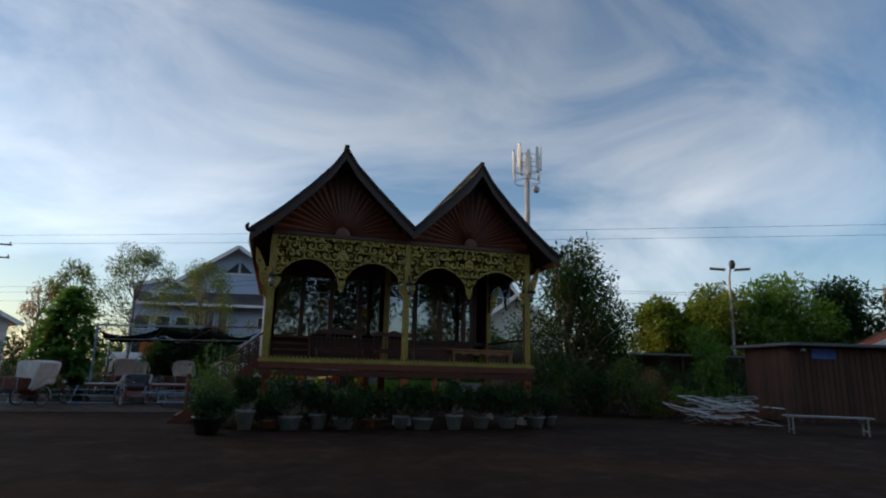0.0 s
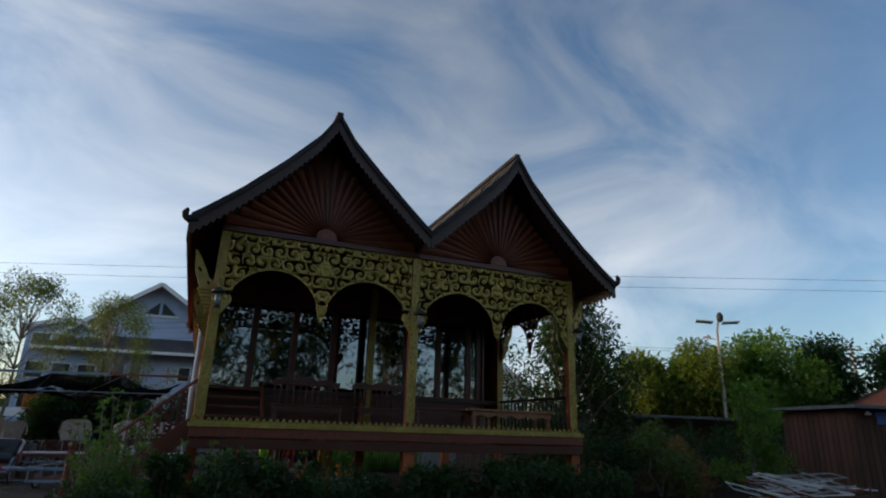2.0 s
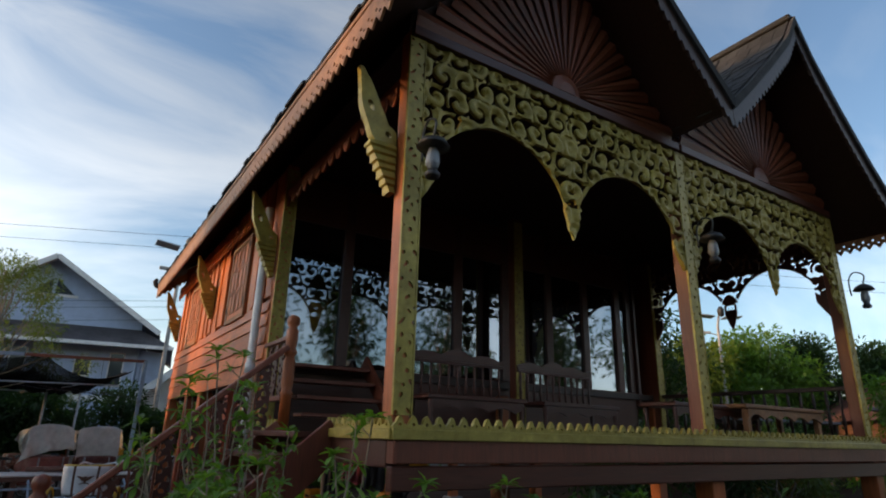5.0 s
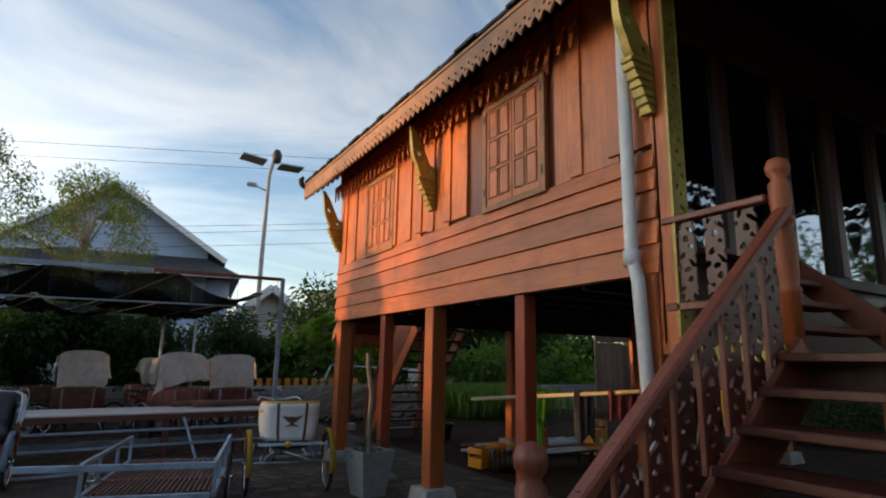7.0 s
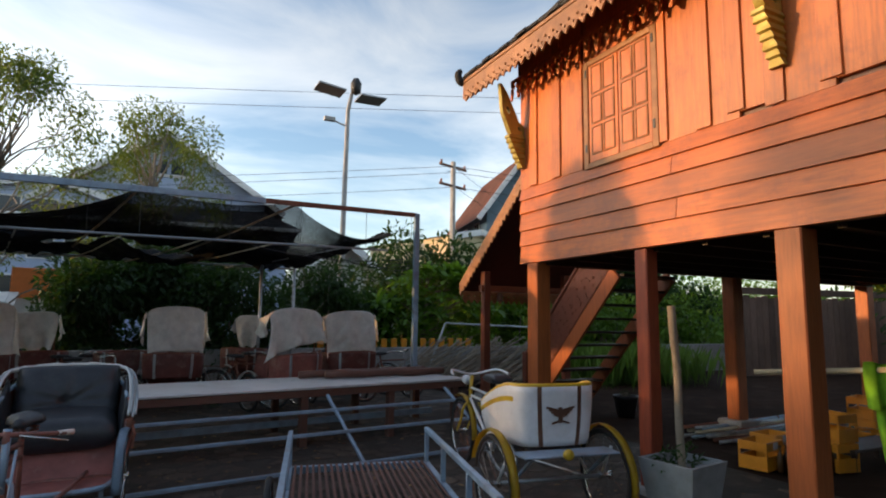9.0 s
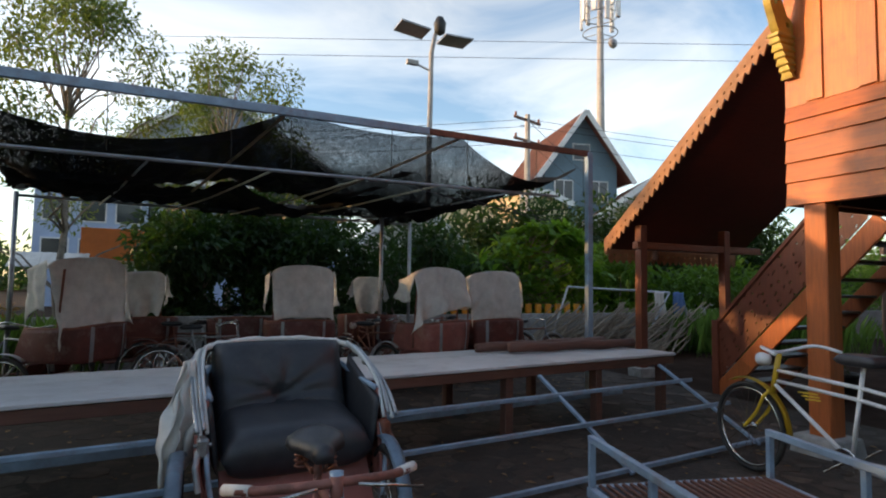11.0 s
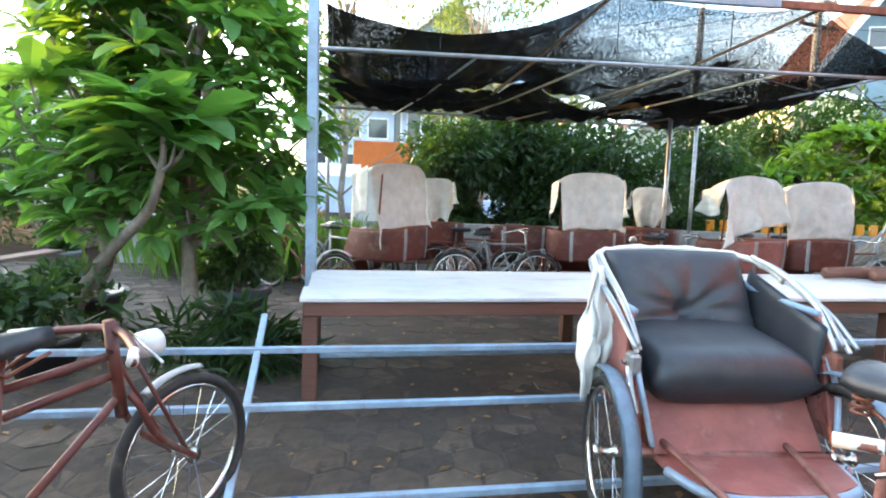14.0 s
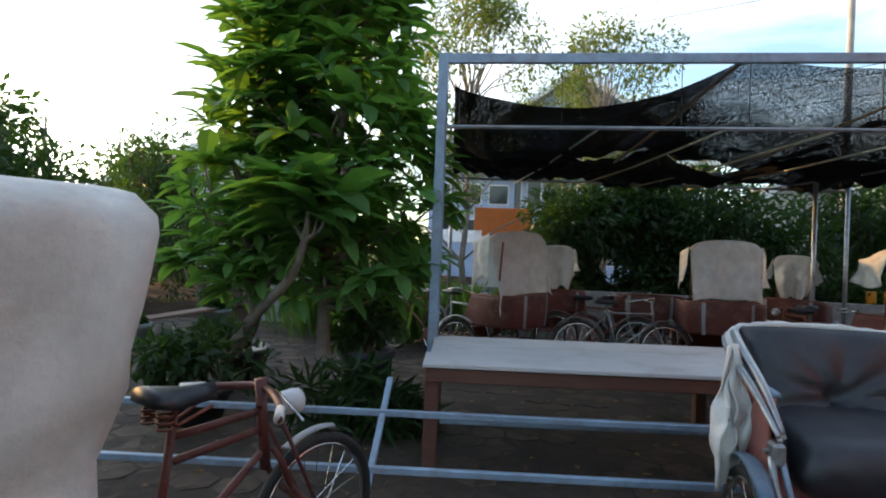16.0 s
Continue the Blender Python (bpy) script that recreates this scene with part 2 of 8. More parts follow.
M["shedwood"] = mat("brown_shed_boards", (0.10, 0.045, 0.028), 0.8, vary=0.3, scale=5, grain=GR_Z, bump=0.2, each=0.25)
M["shedgrey"] = mat("weathered_boards", (0.24, 0.15, 0.11), 0.85, vary=0.3, scale=5, grain=GR_Z, bump=0.2, each=0.25)
M["orange"] = mat("orange_sheet", (0.62, 0.16, 0.03), 0.6, vary=0.2, scale=2, bump=0.05)
M["windowdark"] = mat("dark_window_glass", (0.03, 0.04, 0.05), 0.08, vary=0.1, scale=1, bump=0.0)
M["tarp"] = mat("blue_tarp", (0.05, 0.12, 0.42), 0.5, vary=0.2, scale=6, bump=0.2)
M["crate"] = mat("yellow_plastic_crate", (0.72, 0.28, 0.02), 0.45, vary=0.12, scale=8, bump=0.05)
M["bottle"] = mat("brown_bottle_glass", (0.05, 0.025, 0.01), 0.1, vary=0.2, scale=8, bump=0.0)
M["limegreen"] = mat("lime_green_cloth", (0.22, 0.55, 0.03), 0.85, vary=0.25, scale=8, bump=0.2)
M["clothdark"] = mat("dark_cloth", (0.05, 0.05, 0.06), 0.9, vary=0.3, scale=8, bump=0.2)
M["clothred"] = mat("dull_red_cloth", (0.32, 0.06, 0.07), 0.9, vary=0.3, scale=8, bump=0.2)
M["clothblue"] = mat("denim_cloth", (0.10, 0.20, 0.42), 0.9, vary=0.3, scale=8, bump=0.2)
M["bamboo"] = mat("pale_bamboo", (0.50, 0.43, 0.30), 0.6, vary=0.2, scale=7, bump=0.1)
M["wire"] = mat("black_cable", (0.02, 0.02, 0.02), 0.6, vary=0.1, scale=5, bump=0.0)
M["poleconc"] = mat("pole_concrete", (0.40, 0.38, 0.36), 0.85, vary=0.2, scale=5, bump=0.2)
M["panel"] = mat("solar_panel_underside", (0.28, 0.28, 0.30), 0.4, vary=0.15, scale=5, bump=0.0)
M["lanternglass"] = mat("clear_lamp_glass", (0.22, 0.24, 0.26), 0.08, vary=0.1, scale=5, bump=0.0)
M["plasticblue"] = mat("blue_plastic", (0.12, 0.30, 0.70), 0.25, vary=0.15, scale=10, bump=0.05)
M["leaf"] = leaf_mat("broad_green_leaf", (0.085, 0.175, 0.026))
M["leaf_fresh"] = leaf_mat("fresh_green_leaf", (0.095, 0.22, 0.062))
M["leaf_dark"] = leaf_mat("dark_green_leaf", (0.022, 0.055, 0.014))
M["leaf_olive"] = leaf_mat("olive_leaf", (0.085, 0.125, 0.035))
M["leaf_yellow"] = leaf_mat("yellow_green_leaf", (0.12, 0.17, 0.02))
M["leaf_dry"] = leaf_mat("dry_leaf", (0.20, 0.12, 0.06))
M["grass"] = leaf_mat("tall_grass", (0.07, 0.14, 0.03))


# ---------- building tools ----------
def finish(name, bm, material, parent=None, label="", smooth=False):
    me = bpy.data.meshes.new(name)
    bm.to_mesh(me)
    bm.free()
    me.materials.append(material)
    if smooth:
        for p in me.polygons:
            p.use_smooth = True
    ob = new(name, me)
    if parent:
        ob.parent = parent
    if label:
        tagged(ob, label)
    return ob


def part(name, bm, material, parent, label="", smooth=False):
    return finish(name, bm, material, parent, label, smooth)


def raw(name, verts, faces, material, parent=None, label="", smooth=False):
    me = bpy.data.meshes.new(name)
    me.from_pydata([tuple(v) for v in verts], [], faces)
    me.materials.append(material)
    if smooth:
        for p in me.polygons:
            p.use_smooth = True
    ob = new(name, me)
    if parent:
        ob.parent = parent
    if label:
        tagged(ob, label)
    return ob


def thing(name, m, label, category, group="", kind=""):
    ob = new(name)
    ob.empty_display_size = 0.2
    ob.matrix_world = m
    return tagged(ob, label, category, group, kind)


def box(bm, x0, x1, y0, y1, z0, z1, bev=0.0):
    vs = [bm.verts.new((x, y, z)) for x in (x0, x1) for y in (y0, y1) for z in (z0, z1)]
    fs = [bm.faces.new([vs[i] for i in q]) for q in ((0, 1, 3, 2), (4, 6, 7, 5), (0, 4, 5, 1), (2, 3, 7, 6), (0, 2, 6, 4), (1, 5, 7, 3))]
    if bev:
        es = list({e for f in fs for e in f.edges})
        bmesh.ops.bevel(bm, geom=es, offset=bev, segments=1, affect="EDGES")
    return bm


def boxed(x0, x1, y0, y1, z0, z1, bev=0.006):
    return box(bmesh.new(), x0, x1, y0, y1, z0, z1, bev)


def bar(bm, p, q, w, h, up=(0, 0, 1), bev=0.0):
    """A straight bar from p to q, w wide and h high."""
    p, q = Vector(p), Vector(q)
    d = (q - p).normalized()
    side = d.cross(Vector(up))
    if side.length < 1e-4:
        side = d.cross(Vector((0, 1, 0)))
    side.normalize()
    top = side.cross(d)
    a, b = side * w / 2, top * h / 2
    vs = [bm.verts.new(c + s * a + t * b) for c in (p, q) for s, t in ((-1, -1), (1, -1), (1, 1), (-1, 1))]
    fs = [bm.faces.new([vs[i] for i in f]) for f in ((3, 2, 1, 0), (4, 5, 6, 7), (0, 1, 5, 4), (1, 2, 6, 5), (2, 3, 7, 6), (3, 0, 4, 7))]
    if bev:
        bmesh.ops.bevel(bm, geom=list({e for f in fs for e in f.edges}), offset=bev, segments=1, affect="EDGES")
    return bm


def tube(bm, pts, r, seg=8, caps=True):
    """A round tube along points; r a number or a list."""
    pts = [Vector(p) for p in pts]
    rs = r if isinstance(r, (list, tuple)) else [r] * len(pts)
    rings = []
    side = None
    for i, p in enumerate(pts):
        d = (pts[min(i + 1, len(pts) - 1)] - pts[max(i - 1, 0)]).normalized()
        if side is None:
            side = d.orthogonal().normalized()
        else:
            side = (side - d * side.dot(d))
            side = side.normalized() if side.length > 1e-5 else d.orthogonal().normalized()
        up = d.cross(side)
        rings.append([bm.verts.new(p + (side * math.cos(a) + up * math.sin(a)) * rs[i]) for a in (2 * math.pi * k / seg for k in range(seg))])
    for a, b in zip(rings, rings[1:]):
        for k in range(seg):
            bm.faces.new((a[k], a[(k + 1) % seg], b[(k + 1) % seg], b[k]))
    if caps:
        bm.faces.new(rings[0][::-1])
        bm.faces.new(rings[-1])
    return bm


def lathe(bm, prof, c=(0, 0, 0), seg=16, axis="z"):
    """A turned body from (radius, height) pairs."""
    c = Vector(c)
    rings = []
    for r, h in prof:
        ring = []
        for k in range(seg):
            a = 2 * math.pi * k / seg
            u, v = max(r, 0.0005) * math.cos(a), max(r, 0.0005) * math.sin(a)
            ring.append(bm.verts.new(c + Vector({"z": (u, v, h), "x": (h, u, v), "y": (v, h, u)}[axis])))
        rings.append(ring)
    for a, b in zip(rings, rings[1:]):
        for k in range(seg):
            bm.faces.new((a[k], a[(k + 1) % seg], b[(k + 1) % seg], b[k]))
    bm.faces.new(rings[0][::-1])
    bm.faces.new(rings[-1])
    return bm


def ring(bm, c, R, r, axis="x", seg=28, sub=8):
    """A torus about an axis."""
    c = Vector(c)
    rr = []
    for i in range(seg):
        a = 2 * math.pi * i / seg
        row = []
        for j in range(sub):
            b = 2 * math.pi * j / sub
            d = R + r * math.cos(b)
            u, v, w = d * math.cos(a), d * math.sin(a), r * math.sin(b)
            row.append(bm.verts.new(c + Vector({"x": (w, u, v), "y": (v, w, u), "z": (u, v, w)}[axis])))
        rr.append(row)
    for i in range(seg):
        for j in range(sub):
            bm.faces.new((rr[i][j], rr[(i + 1) % seg][j], rr[(i + 1) % seg][(j + 1) % sub], rr[i][(j + 1) % sub]))
    return bm


def fret(name, field, u0, u1, v0, v1, step, thick, place, material, parent, label=""):
    """A pierced board: solid where field(u, v) > 0, cut smoothly along its zero line, with thickness. place maps (u, v, w) to the world."""
    nu, nv = max(2, int((u1 - u0) / step) + 1), max(2, int((v1 - v0) / step) + 1)
    us, vs = np.linspace(u0, u1, nu), np.linspace(v0, v1, nv)
    F = field(*np.meshgrid(us, vs, indexing="ij"))
    F[np.abs(F) < 1e-6] = 1e-6
    verts, faces, index = [], [], {}

    def vid(key, u, v):
        if key not in index:
            index[key] = len(verts)
            verts.append(place(u, v, thick / 2))
            verts.append(place(u, v, -thick / 2))
        return index[key]

    def cut(i, j, k, l):
        a, b = F[i, j], F[k, l]
        s = a / (a - b)
        key = (i, j, k, l) if (i, j) < (k, l) else (k, l, i, j)
        return vid(key, us[i] + (us[k] - us[i]) * s, vs[j] + (vs[l] - vs[j]) * s)

    solid = F > 0
    for i in range(nu - 1):
        for j in range(nv - 1):
            cs = ((i, j), (i + 1, j), (i + 1, j + 1), (i, j + 1))
            on = [bool(solid[c]) for c in cs]
            if not any(on):
                continue
            poly, edge = [], []
            for n in range(4):
                a, b = cs[n], cs[(n + 1) % 4]
                if on[n]:
                    poly.append(vid(a, us[a[0]], vs[a[1]]))
                    edge.append(False)
                if on[n] != on[(n + 1) % 4]:
                    poly.append(cut(*a, *b))
                    edge.append(on[n])
            if len(poly) < 3:
                continue
            faces.append(poly)
            faces.append([p + 1 for p in reversed(poly)])
            for n in range(len(poly)):
                if edge[n]:
                    p, q = poly[n], poly[(n + 1) % len(poly)]
                    faces.append([q, p, p + 1, q + 1])
            for n, (i0, j0, i1, j1) in enumerate(((0, 0, 1, 0), (1, 0, 1, 1), (1, 1, 0, 1), (0, 1, 0, 0))):
                border = (n == 0 and j == 0) or (n == 1 and i == nu - 2) or (n == 2 and j == nv - 2) or (n == 3 and i == 0)
                if border and on[n] and on[(n + 1) % 4]:
                    a, b = cs[n], cs[(n + 1) % 4]
                    p, q = index[a], index[b]
                    faces.append([q, p, p + 1, q + 1])
    return raw(name, verts, faces, material, parent, label)


def scroll(u, v, k=26.0, seed=0.0):
    """Pierced scroll leaves: above zero where the wood stands."""
    a = u * k + 1.1 * np.sin(v * k * 0.55 + seed)
    b = v * k + 1.1 * np.sin(u * k * 0.62 + 1.7 + seed)
    g = np.sin(a) * np.sin(b) + 0.45 * np.sin(0.5 * (a + b) + seed) * np.cos(0.7 * (a - b))
    return 0.50 - g


def leaves(name, centres, material, parent, n, size, spread, rng, aspect=2.4, droop=0.3, kind="", label=""):
    """Many small folded leaves round the given centres (each x, y, z, radius)."""
    cs = np.array(centres, dtype=float)
    w = cs[:, 3] ** 2
    pick = rng.choice(len(cs), n, p=w / w.sum())
    d = rng.normal(size=(n, 3))
    d /= np.linalg.norm(d, axis=1)[:, None]
    rad = cs[pick, 3] * (rng.random(n) ** 0.45) * spread
    P = cs[pick, :3] + d * rad[:, None]
    ax = d + rng.normal(size=(n, 3)) * 0.7
    ax[:, 2] -= droop
    ax /= np.linalg.norm(ax, axis=1)[:, None]
    up = np.array([0, 0, 1.0]) + rng.normal(size=(n, 3)) * 0.45
    sd = np.cross(ax, up)
    sd /= np.linalg.norm(sd, axis=1)[:, None] + 1e-9
    nm = np.cross(sd, ax)
    ln = size * (0.6 + 0.8 * rng.random(n))[:, None]
    wd = ln / aspect
    a = P
    b = P + ax * ln * 0.5 + sd * wd * 0.5 + nm * wd * 0.18
    c = P + ax * ln - nm * ln * 0.12
    e = P + ax * ln * 0.5 - sd * wd * 0.5 + nm * wd * 0.18
    V = np.stack([a, b, c, e], 1).reshape(-1, 3)
    F = []
    for i in range(n):
        k = 4 * i
        F.append((k, k + 1, k + 2))
        F.append((k, k + 2, k + 3))
    ob = raw(name, V, F, material, parent, label)
    if kind:
        tagged(ob, kind=kind)
    return ob


def smooth_pts(pts, n=6):
    """A rounder line through points."""
    pts = [Vector(p) for p in pts]
    out = []
    for i in range(len(pts) - 1):
        p0, p1, p2, p3 = pts[max(i - 1, 0)], pts[i], pts[i + 1], pts[min(i + 2, len(pts) - 1)]
        for k in range(n):
            t = k / n
            out.append(0.5 * ((2 * p1) + (p2 - p0) * t + (2 * p0 - 5 * p1 + 4 * p2 - p3) * t * t + (3 * p1 - p0 - 3 * p2 + p3) * t ** 3))
    out.append(pts[-1])
    return out


def ground_z(x, y):
    """The yard is a hand higher before the house."""
    s = min(1.0, max(0.0, (18.5 - y) / 4.5))
    return 0.14 * s * s * (3 - 2 * s)

# ---------- the ground ----------
def build_ground():
    xs = sorted(set([-900, -300, -120, -60] + list(np.arange(-40, 41, 1.0)) + [60, 120, 300, 900]))
    ys = sorted(set([-600, -200, -60, -20] + list(np.arange(-10, 60, 1.0)) + [80, 120, 300, 1500]))
    verts = [(x, y, ground_z(x, y) + 0.015 * noise.noise((x * 0.35, y * 0.35, 0)) - 0.012) for x in xs for y in ys]
    n = len(ys)
    faces = [(i * n + j, (i + 1) * n + j, (i + 1) * n + j + 1, i * n + j + 1) for i in range(len(xs) - 1) for j in range(n - 1)]
    return tagged(raw("ground", verts, faces, M["dirt"], smooth=True), "dark packed earth of the yard with fine gravel", "ground", kind="structure")


ground = build_ground()

# ---------- the stilt house ----------
XL, XM, XR, YF, YV, YB = -0.94, 2.65, 6.22, 15.05, 18.3, 25.07   # side wall, middle, far side; front, end of the porch, back
FLOOR, DECK = 2.24, 1.66                                          # underside of the house wall, porch floor
HX, HY = 2.65, 20.0
house = thing("stilt_house", pose(HX, HY, 0), "two-gabled varnished wooden house on stilts with gold carving", "house")


def hpart(name, bm, material, label="", smooth=False, parent=None):
    ob = finish(name, bm, material, parent or house, label, smooth)
    if parent is None:
        ob.location = (-HX, -HY, 0)
    return ob


def hfret(name, field, u0, u1, v0, v1, step, thick, place, material, label="", parent=None):
    ob = fret(name, field, u0, u1, v0, v1, step, thick, place, material, parent or house, label)
    if parent is None:
        ob.location = (-HX, -HY, 0)
    return ob


# stilts and footings
for x, rows in ((XL + 0.06, (24.8, 21.68, 18.42)), (XM, (24.8, 21.6, 18.4, 15.1)), (XR - 0.05, (24.8, 21.6, 18.4, 15.1))):
    for y in rows:
        g = ground_z(x, y)
        hpart("stilt", boxed(x - 0.1, x + 0.1, y - 0.1, y + 0.1, g + 0.16, (FLOOR if y > 18 else DECK - 0.12) - 0.004, 0.01), M["post_wood"], "orange varnished square timber stilt")
        bm = bmesh.new()
        vs = []
        for s, z in ((0.22, g - 0.03), (0.19, g + 0.17)):
            vs.append([bm.verts.new((x + a * s, y + b * s, z)) for a, b in ((-1, -1), (1, -1), (1, 1), (-1, 1))])
        for k in range(4):
            bm.faces.new((vs[0][k], vs[0][(k + 1) % 4], vs[1][(k + 1) % 4], vs[1][k]))
        bm.faces.new(vs[1])
        bmesh.ops.bevel(bm, geom=[e for e in bm.edges], offset=0.012, segments=1, affect="EDGES")
        hpart("footing", bm, M["concrete"], "grey concrete footing")
for y in (23.12, 19.96):
    hpart("stilt", boxed(XL, XL + 0.15, y - 0.075, y + 0.075, 0.06, FLOOR - 0.004, 0.01), M["redpost"], "thin red square stilt")
    hpart("footing", boxed(XL - 0.08, XL + 0.24, y - 0.16, y + 0.16, -0.02, 0.065, 0.01), M["concrete"])

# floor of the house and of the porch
# floor underside and joists: shade below the house is in their colour
hpart("floor", boxed(XL + 0.05, XR, YV, YB - 0.06, FLOOR + 0.1, FLOOR + 0.2, 0.004), M["shadewood"], "raised floor underside darkened with its shade")
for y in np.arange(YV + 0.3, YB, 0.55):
    hpart("floor_joist", boxed(XL + 0.1, XR - 0.05, y, y + 0.06, FLOOR - 0.03, FLOOR + 0.098, 0.003), M["shadewood"])
for k in range(22):
    y = YF - 0.02 + k * 0.148
    # deck boards: red wood with porch shade in its colour
    hpart("deck_board", boxed(XL - 0.02, XR + 0.05, y, y + 0.143, DECK - 0.03, DECK, 0.003), M["shadered"])
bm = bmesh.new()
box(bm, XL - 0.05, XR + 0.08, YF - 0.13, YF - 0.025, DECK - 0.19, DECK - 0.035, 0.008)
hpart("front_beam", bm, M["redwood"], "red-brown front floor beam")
hpart("front_beam", boxed(XL - 0.05, XR + 0.08, YF - 0.11, YF - 0.025, DECK - 0.36, DECK - 0.205, 0.008), M["shadered"], "dark red lower beam")
hpart("side_beam", boxed(XL - 0.05, XL + 0.04, YF - 0.02, YV - 0.1, DECK - 0.22, DECK - 0.035, 0.008), M["shadered"])
hpart("side_beam", boxed(XR - 0.04, XR + 0.05, YF - 0.02, YV, DECK - 0.30, DECK - 0.035, 0.008), M["wood_y"])
for x in np.arange(XL + 0.7, XR, 0.9):
    hpart("deck_joist", boxed(x, x + 0.08, YF, YV, DECK - 0.15, DECK - 0.032, 0.003), M["shadewood"])


# gold cresting along the porch edge
def crest(u, v):
    w = np.abs(((u / 0.105) % 1.0) - 0.5) * 2
    top = 0.075 + 0.075 * (1 - w) ** 0.8 - 0.02 * np.exp(-((w - 0.62) / 0.1) ** 2)
    hole = ((w * 0.0525) ** 2 + (v - 0.088) ** 2) ** 0.5 - 0.013
    return np.minimum(top - v, hole)


hfret("gold_cresting", crest, 0, XR - XL + 0.1, 0, 0.16, 0.012, 0.03, lambda u, v, w: (XL - 0.05 + u, YF - 0.09 + w, DECK - 0.03 + v), M["gold"], "gold painted cresting with pointed teeth")
hfret("gold_cresting", crest, 0, 1.1, 0, 0.16, 0.012, 0.03, lambda u, v, w: (XL - 0.03 + w, YF - 0.05 + u, DECK - 0.03 + v), M["gold"])
hfret("gold_cresting", crest, 0, 0.75, 0, 0.16, 0.012, 0.03, lambda u, v, w: (XL - 0.03 + w, 17.45 + u, DECK - 0.03 + v), M["gold"])
hpart("gold_rail", boxed(XL - 0.085, XL - 0.054, 17.45, 18.2, DECK - 0.04, DECK + 0.03, 0.006), M["gold"])
hpart("gold_rail", boxed(XL - 0.075, XR + 0.1, YF - 0.155, YF - 0.132, DECK - 0.04, DECK + 0.03, 0.006), M["gold"])
hpart("gold_rail", boxed(XL - 0.085, XL - 0.054, YF - 0.12, YF + 1.05, DECK - 0.04, DECK + 0.03, 0.006), M["gold"])

# porch posts with gold carved faces
BAND = 4.87


def vine(u, v):
    return np.minimum(scroll(u, v, 60.0, 0.4) + 0.12, 10.0)


for x, y in ((XL + 0.06, YF + 0.07), (XM, YF + 0.07), (XR - 0.04, YF + 0.07), (XL + 0.06, YV - 0.05), (XR - 0.04, YV - 0.05), (XM, YV - 0.3)):
    # sunward posts get a lit orange tone, the others a shaded red-brown
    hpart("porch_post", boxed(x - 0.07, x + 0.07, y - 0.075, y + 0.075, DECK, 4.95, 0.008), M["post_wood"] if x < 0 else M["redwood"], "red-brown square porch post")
    hfret("gold_post_face", vine, 0, 0.13, 0, BAND - DECK - 0.12, 0.011, 0.016, lambda u, v, w, x=x, y=y: (x - 0.065 + u, y - 0.086 + w, DECK + 0.12 + v), M["gold"], "gold carved vine strip")
    hpart("gold_post_edge", boxed(x - 0.080, x - 0.067, y - 0.1, y - 0.075, DECK + 0.12, BAND, 0.003), M["gold"])
    hpart("gold_post_edge", boxed(x + 0.067, x + 0.080, y - 0.1, y - 0.075, DECK + 0.12, BAND, 0.003), M["gold"])


# arched gold fretwork between the posts: staggered curling leaves, pierced between the curls
def curl_cells(u, v, seed):
    p = 0.225
    row = np.floor(v / p)
    uu = u + 0.5 * p * (row % 2) + 0.03 * np.sin(v * 9 + seed * 3)
    col = np.floor(uu / p)
    du, dv = uu - (col + 0.5) * p, v - (row + 0.5) * p
    sgn = np.where((col + row) % 2 > 0.5, 1.0, -1.0)
    return np.hypot(du, dv), np.arctan2(dv, du) * sgn, np.sin(col * 2.3 + row * 4.1 + seed)


def carving(u, v, seed):
    r, th, k = curl_cells(u, v, seed)
    arm = np.sin(th + 48 * r + 2.2 * k)
    slit = np.minimum(arm - 0.42, np.minimum((r - 0.030) * 18, (0.128 - r) * 18))
    leaf = np.minimum(0.70 - np.abs(np.sin(2.5 * th + 1.5 * k)) * 1.1, (r - 0.112) * 22)
    return -np.maximum(slit, leaf) * 0.035


def relief(u, v, seed):
    r, th, k = curl_cells(np.array(u), np.array(v), seed)
    return float(0.013 * np.sin(th + 48 * r + 2.2 * k + 2.6) + 0.005 * np.cos(v * 30 + u * 17))


def arches(width, seed):
    mid, a = width / 2, (width / 2) * 0.47

    def field(u, v):
        s = np.abs(u - mid)
        e = 1 - ((s - mid * 0.5) / a) ** 2
        low = np.where(e > 0, 3.50 + 0.77 * np.sqrt(np.maximum(e, 0)), 3.50)
        edge = v - low
        pend = 0.10 * np.clip((v - 3.43) / 0.26, 0, 1) ** 0.8 - s
        pend = np.where(v < 3.85, pend, -1.0)
        spring = np.where((s > mid - 0.16), v - (3.40 + 1.6 * np.clip(mid - s, 0, 1)), -1.0)
        body = np.maximum(np.maximum(edge, pend), spring)
        near = np.minimum(body, BAND - v)
        rim = 0.05 - near
        holes = np.where(v > 3.74, carving(s, v, seed), 0.05)
        boss = 0.12 - ((s) ** 2 + ((v - 4.42) * 0.75) ** 2) ** 0.5
        return np.minimum(body, np.maximum(np.maximum(holes, rim), boss))
    return field


for x0, x1, sd in ((XL + 0.14, XM - 0.09, 0.3), (XM + 0.09, XR - 0.12, 1.1)):
    hfret("gold_arch_panel", arches(x1 - x0, sd), 0, x1 - x0, 3.42, BAND, 0.0125, 0.03, lambda u, v, w, x0=x0, x1=x1, sd=sd: (x0 + u, YF + w - (relief(abs(u - (x1 - x0) / 2), v, sd) if w < 0 else 0.0), v), M["gold"], "pierced gold fretwork panel with two arches")
